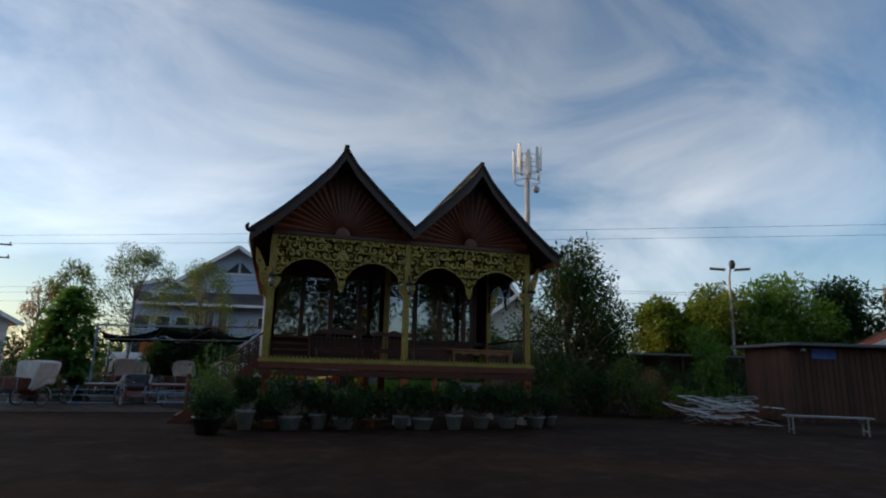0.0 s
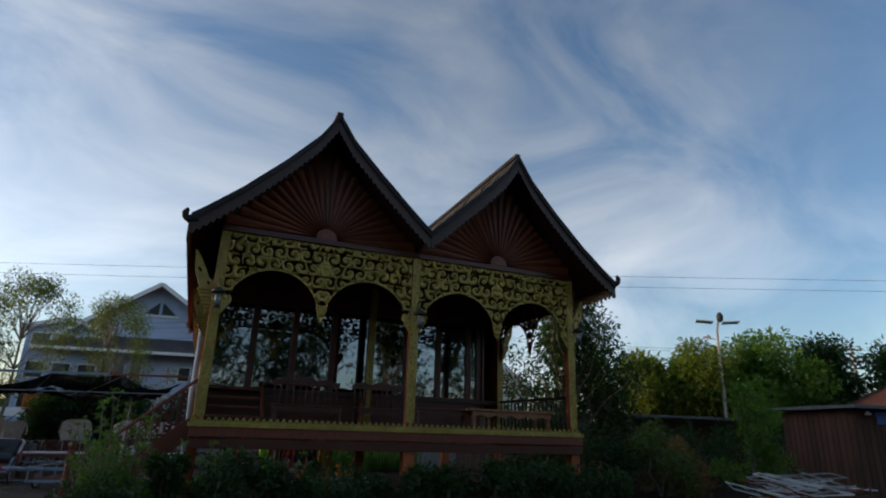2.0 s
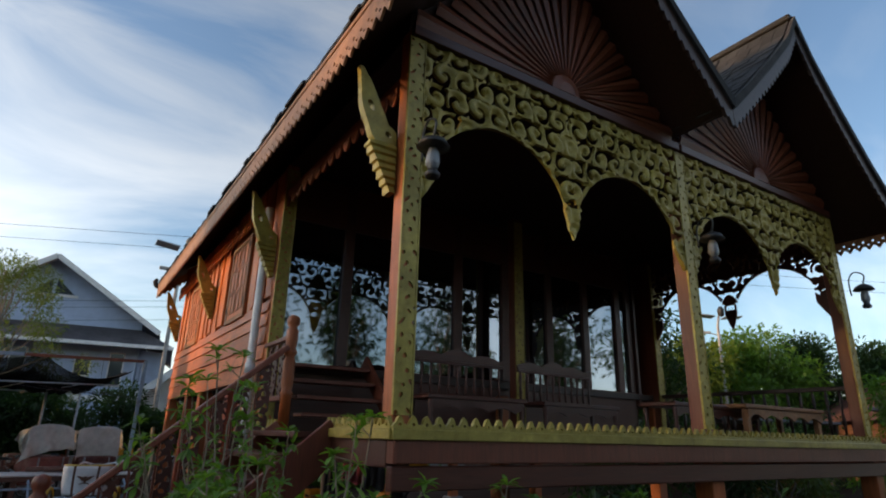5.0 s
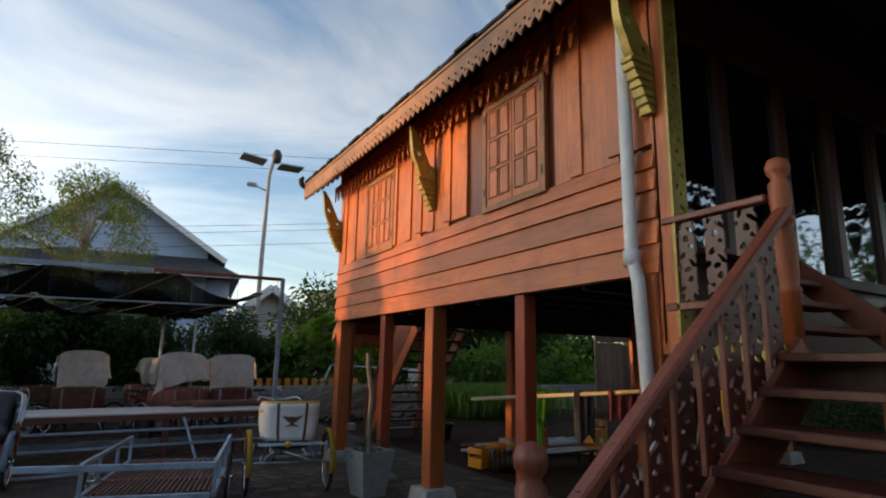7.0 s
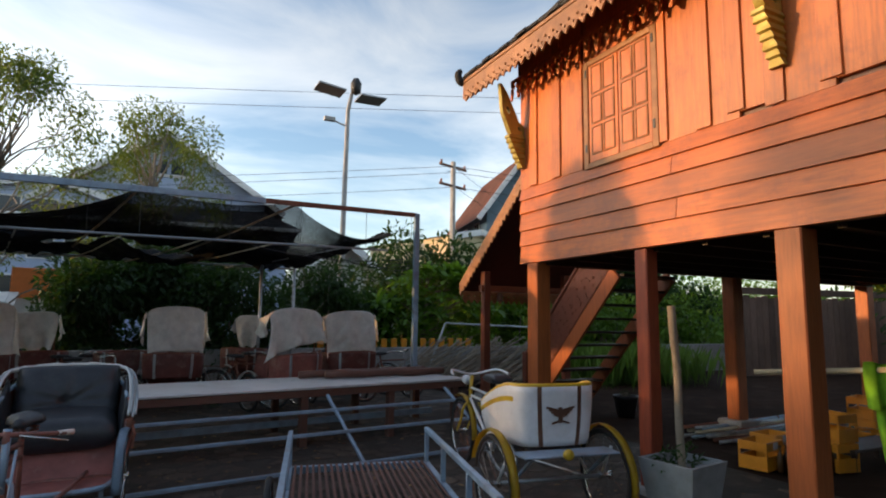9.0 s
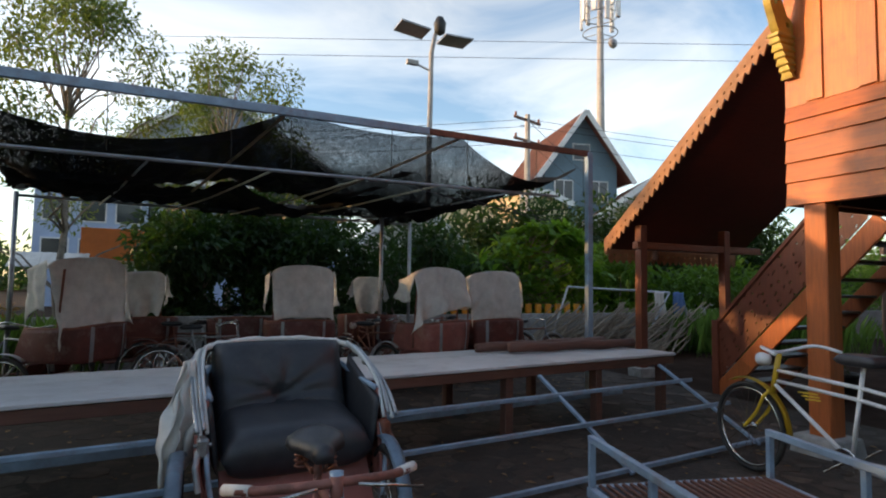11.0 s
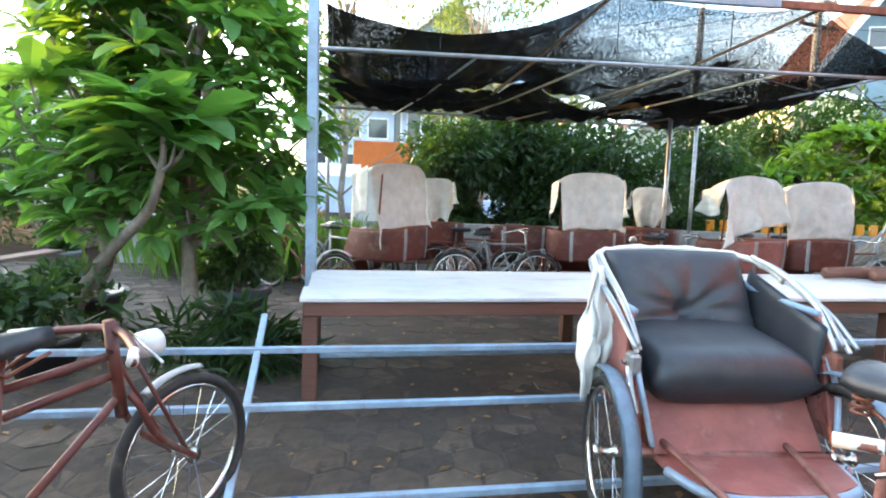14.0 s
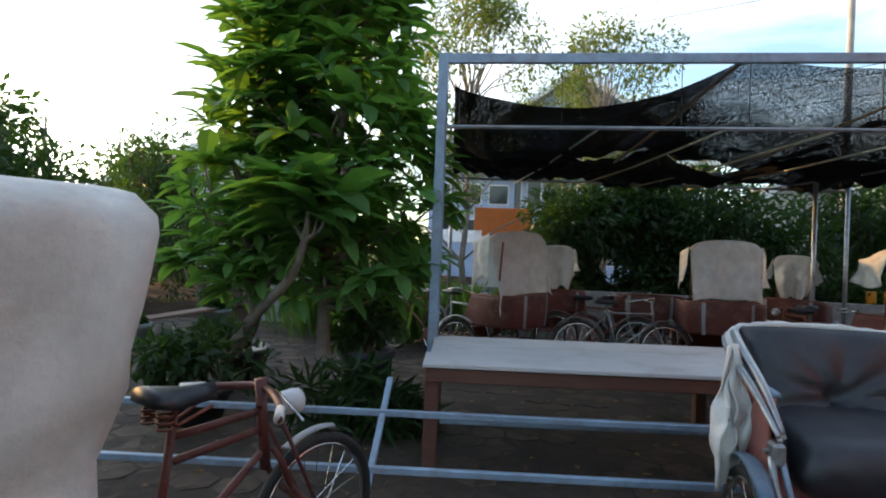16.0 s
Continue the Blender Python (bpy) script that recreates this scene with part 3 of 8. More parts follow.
for y0, y1, x in ((YF + 0.16, YV - 0.14, XR - 0.04),):
    hfret("gold_arch_panel", arches(y1 - y0, 0.8), 0, y1 - y0, 3.42, BAND, 0.03, 0.03, lambda u, v, w: (x + w, y0 + u, v), M["shadered"], "carved panel at the porch side")

# gables with a sunburst of slats
PEAK = 7.19
PROF = [(0, 0), (0.32, -0.48), (0.85, -1.02), (1.5, -1.64), (2.0, -2.10), (2.35, -2.42)]


PROF_OUT = [(0, 0), (0.32, -0.52), (0.85, -1.12), (1.5, -1.77), (2.0, -2.2), (2.35, -2.47)]
PX = (0.76, 4.54)


def roof_z(d, outer=False):
    d = abs(d)
    prof = PROF_OUT if outer else PROF
    for (a, za), (b, zb) in zip(prof, prof[1:]):
        if d <= b:
            return PEAK + za + (zb - za) * (d - a) / (b - a)
    return PEAK + prof[-1][1]


def outer_side(px, x):
    return (px < 2) == (x < px)


for px, x0, x1 in ((PX[0], XL, XM - 0.02), (PX[1], XM + 0.02, XR)):
    cx = (x0 + x1) / 2
    hpart("gable_rail", boxed(x0, x1, YF - 0.06, YF + 0.05, BAND + 0.003, BAND + 0.10, 0.006), M["shadered"])
    bm = bmesh.new()
    pts = [(x, roof_z(x - px, outer_side(px, x)) - 0.12) for x in np.linspace(x0, x1, 25)]
    lo = [bm.verts.new((x, YF + 0.03, BAND + 0.1)) for x, _ in pts]
    hi = [bm.verts.new((x, YF + 0.03, max(z, BAND + 0.11))) for x, z in pts]
    for k in range(len(pts) - 1):
        bm.faces.new((lo[k], lo[k + 1], hi[k + 1], hi[k]))
    # front gable boarding: red wood colour darkened for the shaded face
    hpart("gable_board", bm, M["shadered"], "dark red gable boarding")
    c = Vector((cx, YF - 0.005, BAND + 0.12))
    n = 24
    for k in range(n):
        a = math.pi * (k + 0.5) / n
        d = Vector((math.cos(a), 0, math.sin(a)))
        r = 0.25
        while r < 3.2:
            q = c + d * (r + 0.02)
            if q.z > roof_z(q.x - px, outer_side(px, q.x)) - 0.16 or q.x < x0 + 0.03 or q.x > x1 - 0.03:
                break
            r += 0.02
        if r < 0.4:
            continue
        bm = bmesh.new()
        s = Vector((-d.z, 0, d.x))
        w0, w1 = 0.2 * math.pi / n * 0.42, r * math.pi / n * 0.40
        p0, p1 = c + d * 0.2, c + d * r
        f = [bm.verts.new(v) for v in (p0 - s * w0, p1 - s * w1, p1 + s * w1, p0 + s * w0)]
        b = [bm.verts.new(v + Vector((0, -0.03, 0))) for v in (p0, p1)]
        bm.faces.new((f[0], f[1], b[1], b[0]))
        bm.faces.new((b[0], b[1], f[2], f[3]))
        bm.faces.new((f[1], f[2], b[1]))
        # rays and centre use the varnish copy with shade in its colour
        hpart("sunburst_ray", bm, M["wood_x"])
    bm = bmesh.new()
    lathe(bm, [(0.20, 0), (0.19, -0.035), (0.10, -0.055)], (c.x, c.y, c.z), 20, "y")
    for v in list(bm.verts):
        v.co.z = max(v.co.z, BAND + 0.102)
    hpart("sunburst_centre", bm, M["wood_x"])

# back gable walls, ceiling over the porch
for px in PX:
    bm = bmesh.new()
    pts = [(x, roof_z(x - px, outer_side(px, x)) - 0.12) for x in np.linspace(px - 1.75, px + 1.75, 21)]
    lo = [bm.verts.new((x, YB, 4.7)) for x, _ in pts]
    hi = [bm.verts.new((x, YB, z)) for x, z in pts]
    for k in range(len(pts) - 1):
        bm.faces.new((lo[k], lo[k + 1], hi[k + 1], hi[k]))
    hpart("gable_board", bm, M["wood_z"])
# ceiling boards take the wood with porch shade put into its colour
tagged(finish("ceiling", box(bmesh.new(), XL + 0.02, XR - 0.02, YF + 0.06, YB - 0.1, 4.93, 4.98), M["shadewood"]), "timber ceiling boards darkened with porch shade", "ceiling", kind="structure")

# roof: slabs and shingle courses
Y0, Y1 = 14.36, 25.68
for px in PX:
    for sgn in (-1, 1):
        out = (px < 2) == (sgn < 0)
        reach = (2.20 if px < 2 else 2.30) if out else 1.90
        ds = [d for d in np.linspace(0, reach, 13)]
        bm = bmesh.new()
        rows = []
        for d in ds:
            x, z = px + sgn * d, roof_z(d, out)
            rows.append([bm.verts.new((x, Y0 + 0.02, z - 0.03)), bm.verts.new((x, Y1 - 0.02, z - 0.03)), bm.verts.new((x, Y1 - 0.02, z - 0.11)), bm.verts.new((x, Y0 + 0.02, z - 0.11))])
        for a, b in zip(rows, rows[1:]):
            for k in range(4):
                bm.faces.new((a[k], a[(k + 1) % 4], b[(k + 1) % 4], b[k]))
        bm.faces.new(rows[0])
        bm.faces.new(rows[-1][::-1])
        bmesh.ops.recalc_face_normals(bm, faces=bm.faces)
        # roof underside: its shade is part of the wood colour
        hpart("roof_slope", bm, M["shadewood"], "timber roof underside darkened with its shade")
        V, F = [], []
        rs = random.Random(7)
        nrow = 15
        for k in range(nrow):
            d0, d1 = reach * k / nrow - 0.02, reach * (k + 1) / nrow + 0.05
            z0, z1 = roof_z(max(d0, 0), out) + 0.012, roof_z(min(d1, 2.4), out) + 0.03 - max(0, d1 - 2.35)
            y = Y0
            while y < Y1 - 0.05:
                w = min(rs.uniform(0.15, 0.21), Y1 - y)
                jit = rs.uniform(-0.02, 0.02)
                b = len(V)
                xa, xb = px + sgn * max(d0, 0), px + sgn * (d1 + jit)
                for yy in (y + 0.004, y + w - 0.004):
                    V += [(xa, yy, z0), (xb, yy, z1), (xb, yy, z1 - 0.035), (xa, yy, z0 - 0.03)]
                F += [(b, b + 1, b + 5, b + 4), (b + 1, b + 2, b + 6, b + 5), (b + 2, b + 3, b + 7, b + 6), (b, b + 3, b + 2, b + 1), (b + 4, b + 5, b + 6, b + 7)]
                y += w
        ob = raw("roof_shingles", V, F, M["shingle"], house, "dark grey weathered shingle courses")
        ob.location = (-HX, -HY, 0)
        tagged(ob, kind="stuff")
    bm = bmesh.new()
    bar(bm, (px, Y0 - 0.03, PEAK + 0.03), (px, Y1, PEAK + 0.03), 0.12, 0.09, bev=0.015)
    hpart("ridge_cap", bm, M["shingle"])


# bargeboards with scalloped edge, front and back
def barge(px, sgn, reach, y, name="bargeboard"):
    out = (px < 2) == (sgn < 0)
    ds = np.linspace(0, reach, 200)
    arc = [0.0]
    for a, b in zip(ds, ds[1:]):
        arc.append(arc[-1] + math.hypot(b - a, roof_z(b, out) - roof_z(a, out)))
    total = arc[-1]

    def at(s):
        return float(np.interp(s, arc, ds))

    def field(u, v):
        w = np.abs(((u / 0.12) % 1.0) - 0.5) * 2
        return v - (0.055 * w ** 2 * 1.2)

    def place(u, v, w):
        d = at(u)
        return (px + sgn * d, y + w, roof_z(d, out) - 0.015 - (0.30 - v) * 1.12)
    # front boards take the shade-darkened wood, the sunnier back ones the orange wood
    hfret(name, field, 0, total, 0, 0.30, 0.02, 0.035, place, M["eavewood"] if y > 20 else M["shadewood"], "scalloped bargeboard")

    def field2(u, v):
        return v * 0 + 1
    hfret("barge_trim", field2, 0, total, 0.22, 0.33, 0.055, 0.05, lambda u, v, w: (place(u, v, w)[0], y - 0.03 * (1 if y < 20 else -1) + w, place(u, v, w)[2]), M["shingle"])


for px in PX:
    for sgn in (-1, 1):
        reach = (2.21 if px < 2 else 2.31) if (px < 2) == (sgn < 0) else 1.885
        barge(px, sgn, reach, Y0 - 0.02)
        barge(px, sgn, reach, Y1 + 0.02)

# curled finials at the eave ends
for x, sgn in ((PX[0] - 2.22, -1), (PX[1] + 2.33, 1)):
    for y in (Y0 - 0.03, Y1 + 0.02):
        bm = bmesh.new()
        tube(bm, smooth_pts([(x - sgn * 0.12, y, 4.77), (x + sgn * 0.01, y, 4.75), (x + sgn * 0.07, y, 4.80), (x + sgn * 0.07, y, 4.88), (x + sgn * 0.03, y, 4.91)]), [0.045] * 6 + [0.055] * 6 + [0.05] * 6 + [0.035] * 6 + [0.012], 8)
        hpart("eave_finial", bm, M["shingle"], "curled dark eave finial", True)


# carved fascia along the long eaves, and the hanging row at the wall
def fascia(u, v):
    w = np.abs(((u / 0.13) % 1.0) - 0.5) * 2
    low = 0.02 + 0.085 * w ** 0.75
    hole = (((w - 0.0) * 0.065) ** 2 + (v - 0.115) ** 2) ** 0.5 - 0.017
    hole2 = (((1 - w) * 0.065) ** 2 + (v - 0.165) ** 2) ** 0.5 - 0.018
    return np.minimum(np.minimum(v - low, hole), hole2)


EX = PX[0] - 2.22
for x, m in ((EX, M["eavewood"]), (PX[1] + 2.33, M["eavewood"])):
    hfret("carved_fascia", fascia, 0, Y1 - Y0, 0, 0.30, 0.0165, 0.02, lambda u, v, w, x=x: (x + w, Y0 + u, 4.42 + v), m, "pierced carved wooden eave fascia")
    hpart("eave_trim", boxed(x - 0.02, x + 0.03, Y0, Y1, 4.725, 4.77, 0.005), M["eavewood"])


def icicle(u, v):
    w = np.abs(((u / 0.16) % 1.0) - 0.5) * 2
    leaf = 0.5 * np.clip(v / 0.22, 0, 1) * (0.75 + 0.25 * np.cos(v * 75)) + 0.12 - w * 0.62
    band = v - 0.235
    hole = ((w * 0.08) ** 2 + ((v - 0.17) * 0.7) ** 2) ** 0.5 - 0.014
    return np.minimum(np.maximum(leaf, band), hole)


hfret("hanging_fretwork", icicle, 0, YB - 18.9, 0, 0.27, 0.0165, 0.02, lambda u, v, w: (XL - 0.12 + w, 18.95 + u, 4.36 + v), M["wood_y"], "row of hanging carved leaves under the eave")


def scallop(u, v):
    w = np.abs(((u / 0.2) % 1.0) - 0.5) * 2
    return v - 0.14 * w ** 2


hfret("eave_valance", scallop, 0, YV - YF, 0, 0.22, 0.02, 0.02, lambda u, v, w: (XL + 0.02 + w, YF + u, 4.35 + v), M["redwood"], "scalloped inner valance")
hfret("eave_valance", icicle, 0, YV - YF, 0, 0.27, 0.0165, 0.02, lambda u, v, w: (XR + 0.12 + w, YF + u, 4.40 + v), M["eavewood"], "row of hanging carved leaves")


# carved gold brackets under the eaves
def bracket_field(u, v):
    c = 0.02 + 0.10 * np.clip(v / 0.45, 0, 1) + 0.27 * np.clip((v - 0.55) / 0.5, 0, 1) ** 1.3 + 0.05 * np.sin(np.clip(v - 0.4, 0, 1) * 6.5)
    saw = (v / 0.062) % 1.0
    ribs = 0.030 + 0.105 * np.clip(v / 0.36, 0, 1) - 0.016 * saw
    neck = 0.068 + 0.030 * np.cos((v - 0.62) * 7.0)
    half = np.where(v < 0.42, ribs, neck * np.clip((1.16 - v) / 0.22, 0.35, 1))
    body = half - np.abs(u - c)
    curl = 0.085 - ((u - c + 0.075) ** 2 + (v - 0.50) ** 2) ** 0.5
    eye = ((u - c + 0.075) ** 2 + (v - 0.50) ** 2) ** 0.5 - 0.028
    slot = ((u - c - 0.01) ** 2 + ((v - 0.72) * 0.55) ** 2) ** 0.5 - 0.026
    return np.minimum(np.minimum(np.maximum(body, curl), eye), slot)


def bracket(y, x, sgn):
    hfret("eave_bracket", bracket_field, -0.1, 0.5, 0, 1.05, 0.014, 0.09, lambda u, v, w: (x + sgn * max(u, 0.0), y + w * (1.0 + (0.35 - 0.5 * ((v / 0.062) % 1.0) if v < 0.42 else -0.35 * v)), 3.45 + v), M["gold"], "gold painted carved eave bracket")


for y in (25.0, 21.66, 18.3, 15.2):
    bracket(y, XL - 0.03, -1)
    bracket(y, XR + 0.05, 1)

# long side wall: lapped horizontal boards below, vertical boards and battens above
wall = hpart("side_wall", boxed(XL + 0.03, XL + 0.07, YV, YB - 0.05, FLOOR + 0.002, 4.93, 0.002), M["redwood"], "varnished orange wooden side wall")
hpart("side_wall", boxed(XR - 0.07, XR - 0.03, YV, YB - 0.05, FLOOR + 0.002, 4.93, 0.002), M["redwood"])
rs = random.Random(3)
H0 = FLOOR
edges = (0.0, 0.22, 0.41, 0.63, 0.80, 0.94)
for k in range(5):
    z0, z1 = H0 + edges[k], H0 + edges[k + 1]
    cut_y = {1: 22.66, 3: 22.70}.get(k)
    runs = [(YV, YB)] if cut_y is None else [(YV, cut_y - 0.002), (cut_y + 0.002, YB)]
    for y0, y1 in runs:
        bm = bmesh.new()
        for y in (y0, y1):
            for x, z in ((XL + 0.028, z0 + 0.002), (XL - 0.035, z0 + 0.002), (XL - 0.008, z1 + 0.004), (XL + 0.028, z1 + 0.004)):
                bm.verts.new((x, y, z))
        bm.verts.ensure_lookup_table()
        v = bm.verts
        for q in ((0, 1, 5, 4), (1, 2, 6, 5), (2, 3, 7, 6), (3, 2, 1, 0), (4, 5, 6, 7)):
            bm.faces.new([v[i] for i in q])
        bmesh.ops.bevel(bm, geom=[e for e in bm.edges], offset=0.003, segments=1, affect="EDGES")
        # planks use the varnish copy with sun glow in its colour
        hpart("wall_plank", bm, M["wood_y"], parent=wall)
ZT = H0 + 0.94
y = YV
wins = [(19.55, 20.49), (22.86, 23.78)]
while y < YB - 0.02:
    w = rs.uniform(0.30, 0.46)
    w = min(w, YB - y)
    if YB - y - w < 0.12:
        w = YB - y
    inside = any(y + w > a - 0.02 and y < b + 0.02 for a, b in wins)
    if not inside:
        low = ZT + (rs.choice([0.0, 0.004, 0.05]))
        hpart("wall_board", boxed(XL - 0.012, XL + 0.027, y + 0.002, y + w - 0.002, low, 4.9, 0.003), M["wood_z"], parent=wall)
        if rs.random() < 0.75:
            hpart("wall_batten", boxed(XL - 0.034, XL - 0.013, y + w - 0.05, y + w + 0.10, low + 0.01, 4.88, 0.003), M["wood_z"], parent=wall)
    y += w
for a, b in wins:
    for y0, y1, z0, z1 in ((a - 0.08, b + 0.08, 4.33, 4.90), ):
        hpart("wall_board", boxed(XL - 0.012, XL + 0.027, y0, y1, z0, z1, 0.003), M["wood_z"], parent=wall)
    win = hpart("window_shutters", boxed(XL - 0.015, XL + 0.027, a - 0.03, b + 0.03, ZT + 0.002, 4.325, 0.003), M["wood_z"], "closed pair of panelled wooden shutters")
    for y0, y1, z0, z1 in ((a - 0.05, a + 0.02, ZT - 0.02, 4.36), (b - 0.02, b + 0.05, ZT - 0.02, 4.36), (a + 0.02, b - 0.02, ZT - 0.02, ZT + 0.04), (a + 0.02, b - 0.02, 4.30, 4.36)):
        part("window_frame", boxed(XL - 0.045, XL - 0.016, y0, y1, z0, z1, 0.004), M["eavewood"], win)
    mid = (a + b) / 2
    for y0, y1 in ((a + 0.03, mid - 0.006), (mid + 0.006, b - 0.03)):
        bm = boxed(XL - 0.034, XL - 0.016, y0, y1, ZT + 0.045, 4.295, 0.003)
        part("shutter_leaf", bm, M["wood_z"], win)
        for r in range(3):
            for c in range(2):
                py0 = y0 + 0.055 + c * ((y1 - y0) / 2 - 0.028)
                py1 = py0 + (y1 - y0) / 2 - 0.082
                pz0 = ZT + 0.13 + r * 0.335
                part("shutter_panel", boxed(XL - 0.042, XL - 0.035, py0, py1, pz0, pz0 + 0.28, 0.006), M["wood_z"], win)
                for q0, q1, r0, r1 in ((py0 - 0.014, py0 - 0.004, pz0 - 0.014, pz0 + 0.294), (py1 + 0.004, py1 + 0.014, pz0 - 0.014, pz0 + 0.294), (py0 - 0.004, py1 + 0.004, pz0 - 0.014, pz0 - 0.004), (py0 - 0.004, py1 + 0.004, pz0 + 0.284, pz0 + 0.294)):
                    part("panel_bead", boxed(XL - 0.046, XL - 0.035, q0, q1, r0, r1, 0.0), M["eavewood"], win)
    for z in (ZT + 0.16, 4.18):
        part("hinge", boxed(XL - 0.052, XL - 0.046, b - 0.01, b + 0.02, z, z + 0.09, 0.002), M["black"], win)
        part("hinge", boxed(XL - 0.052, XL - 0.046, a - 0.02, a + 0.01, z, z + 0.09, 0.002), M["black"], win)
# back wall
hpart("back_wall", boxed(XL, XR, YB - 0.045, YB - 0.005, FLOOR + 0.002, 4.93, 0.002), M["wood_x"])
hpart("corner_post", boxed(XL - 0.01, XL + 0.14, YV - 0.03, YV - 0.002, FLOOR - 0.5, 4.93, 0.004), M["wood_z"])

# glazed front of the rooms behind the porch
# dado, window posts and head: red wood with the porch's shade painted in
hpart("room_sill", boxed(XL + 0.08, 5.72, YV + 0.06, YV + 0.16, DECK, 2.46, 0.006), M["shadered"], "dark red panelled dado")
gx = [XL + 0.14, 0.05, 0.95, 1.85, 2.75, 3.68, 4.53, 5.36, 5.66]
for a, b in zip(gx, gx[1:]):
    hpart("window_mullion", boxed(b - 0.07, b + 0.07, YV + 0.05, YV + 0.17, 2.462, 4.93, 0.006), M["shadered"], "dark red window post")
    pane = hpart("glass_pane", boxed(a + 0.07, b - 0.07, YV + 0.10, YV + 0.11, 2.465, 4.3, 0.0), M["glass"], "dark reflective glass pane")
hpart("window_head", boxed(XL + 0.08, 5.59, YV + 0.06, YV + 0.16, 4.302, 4.93, 0.006), M["shadered"])
hpart("room_end_wall", boxed(5.73, 5.79, YV, YB - 0.06, FLOOR, 4.93, 0.004), M["shadered"])


# ---------- front stairs up to the porch ----------
stair = thing("staircase", pose(-1.9, 16.7, 0.05), "open wooden staircase with carved balusters and turned newels", "stairs")


def spart(name, bm, material, label="", smooth=False, parent=None):
    ob = finish(name, bm, material, parent or stair, label, smooth)
    if parent is None:
        ob.location = (1.9, -16.7, -0.05)
    return ob


RISE, RUN = 0.174, 0.208
SY0, SY1 = 15.98, 17.36
for k in range(9):
    z = DECK - RISE * k
    x = -0.98 - RUN * k
    # treads use the red wood that has shade in its colour
    spart("tread", boxed(x - 0.30, x, SY0 + 0.03, SY1 - 0.03, z - 0.045, z, 0.006), M["shadered"], "worn varnished stair tread")
for y in (SY0, SY1):
    bm = bmesh.new()
    bar(bm, (-0.92, y, DECK - 0.02), (-3.05, y, DECK - 0.02 - 2.13 * RISE / RUN + 0.06), 0.045, 0.30, bev=0.006)
    spart("stringer", bm, M["redwood"], "orange varnished stair stringer")
slope = (2.50 - 1.03) / (2.68 - 0.98)
newel_prof = [(0.055, 0), (0.055, 0.35), (0.07, 0.37), (0.05, 0.40), (0.062, 0.46), (0.062, 0.70), (0.045, 0.74), (0.07, 0.78), (0.07, 0.80), (0.05, 0.83), (0.062, 0.90), (0.062, 1.02), (0.04, 1.05), (0.065, 1.09), (0.07, 1.13), (0.055, 1.17), (0.01, 1.19)]
for x, y, z in ((-0.92, 17.43, DECK), (-2.86, 17.43, 0.09)):
    bm = bmesh.new()
    lathe(bm, newel_prof, (x, y, z), 18)
    spart("newel_post", bm, M["post_wood"] if z > 1 else M["redwood"], "turned varnished newel post", True)
bm = bmesh.new()
bar(bm, (-0.96, 17.40, 2.50), (-2.80, 17.40, 2.50 - 1.84 * slope), 0.085, 0.06, bev=0.012)
spart("handrail", bm, M["redwood"], "worn dark red handrail")


def baluster(u, v):
    return np.minimum(scroll(u, v, 56.0, 0.9) - 0.15, 5.0)


for k in range(9):
    x = -1.10 - k * 0.20
    top = 2.47 - (abs(x) - 0.96) * slope - 0.05
    base = DECK - (abs(x) - 0.98) * RISE / RUN + 0.02
    if top - base > 0.2:
        ob = fret("carved_baluster", baluster, 0, 0.125, 0, top - base, 0.0125, 0.018, lambda u, v, w, x=x, b=base: (x - 0.125 + u, 17.40 + w, b + v), M["shadered"], stair, "pierced carved baluster board")
        ob.location = (1.9, -16.7, -0.05)
        spart("baluster_frame", boxed(x - 0.15, x - 0.13, 17.385, 17.415, base, top, 0.003), M["redwood"])
# short rail between the newel and the wall
spart("landing_rail", boxed(-0.97, -0.89, 17.50, YV - 0.03, 2.58, 2.63, 0.01), M["redwood"], "short landing rail")
for y in (17.58, 17.80, 18.02):
    ob = fret("carved_baluster", baluster, 0, 0.14, 0, 0.55, 0.0125, 0.018, lambda u, v, w, y=y: (-0.93 + w, y + u, 2.02 + v), M["shadered"], stair)
    ob.location = (1.9, -16.7, -0.05)
spart("landing_bottom_rail", boxed(-0.96, -0.90, 17.50, YV - 0.03, 1.96, 2.015, 0.008), M["redwood"])
# inner steps up to the rooms
for k in range(4):
    spart("inner_tread", boxed(-0.72, 0.30, 17.50 + 0.17 * k, 17.74 + 0.17 * k, DECK + 0.19 * (k + 1) - 0.04, DECK + 0.19 * (k + 1), 0.006), M["redwood"])
bm = bmesh.new()
bar(bm, (0.33, 17.38, DECK + 0.10), (0.33, 18.26, DECK + 0.86), 0.045, 0.20, bev=0.005)
spart("inner_stringer", bm, M["redwood"])

# drainpipe at the wall corner
pipe = thing("drainpipe", pose(-1.05, 18.47, 0), "grey plastic drainpipe fixed to the wall corner", "drainpipe")
bm = bmesh.new()
tube(bm, [(0, 0, 4.4), (0, 0, 2.36), (0.0, -0.05, 2.2), (0.02, -0.09, 1.2), (0.03, -0.10, 0.0)], 0.05, 12)
part("pipe", bm, M["pvc"], pipe, smooth=True)
bm = bmesh.new()
tube(bm, [(0, 0, 2.42), (0, 0, 2.30)], 0.06, 12)
part("collar", bm, M["pvc"], pipe, smooth=True)


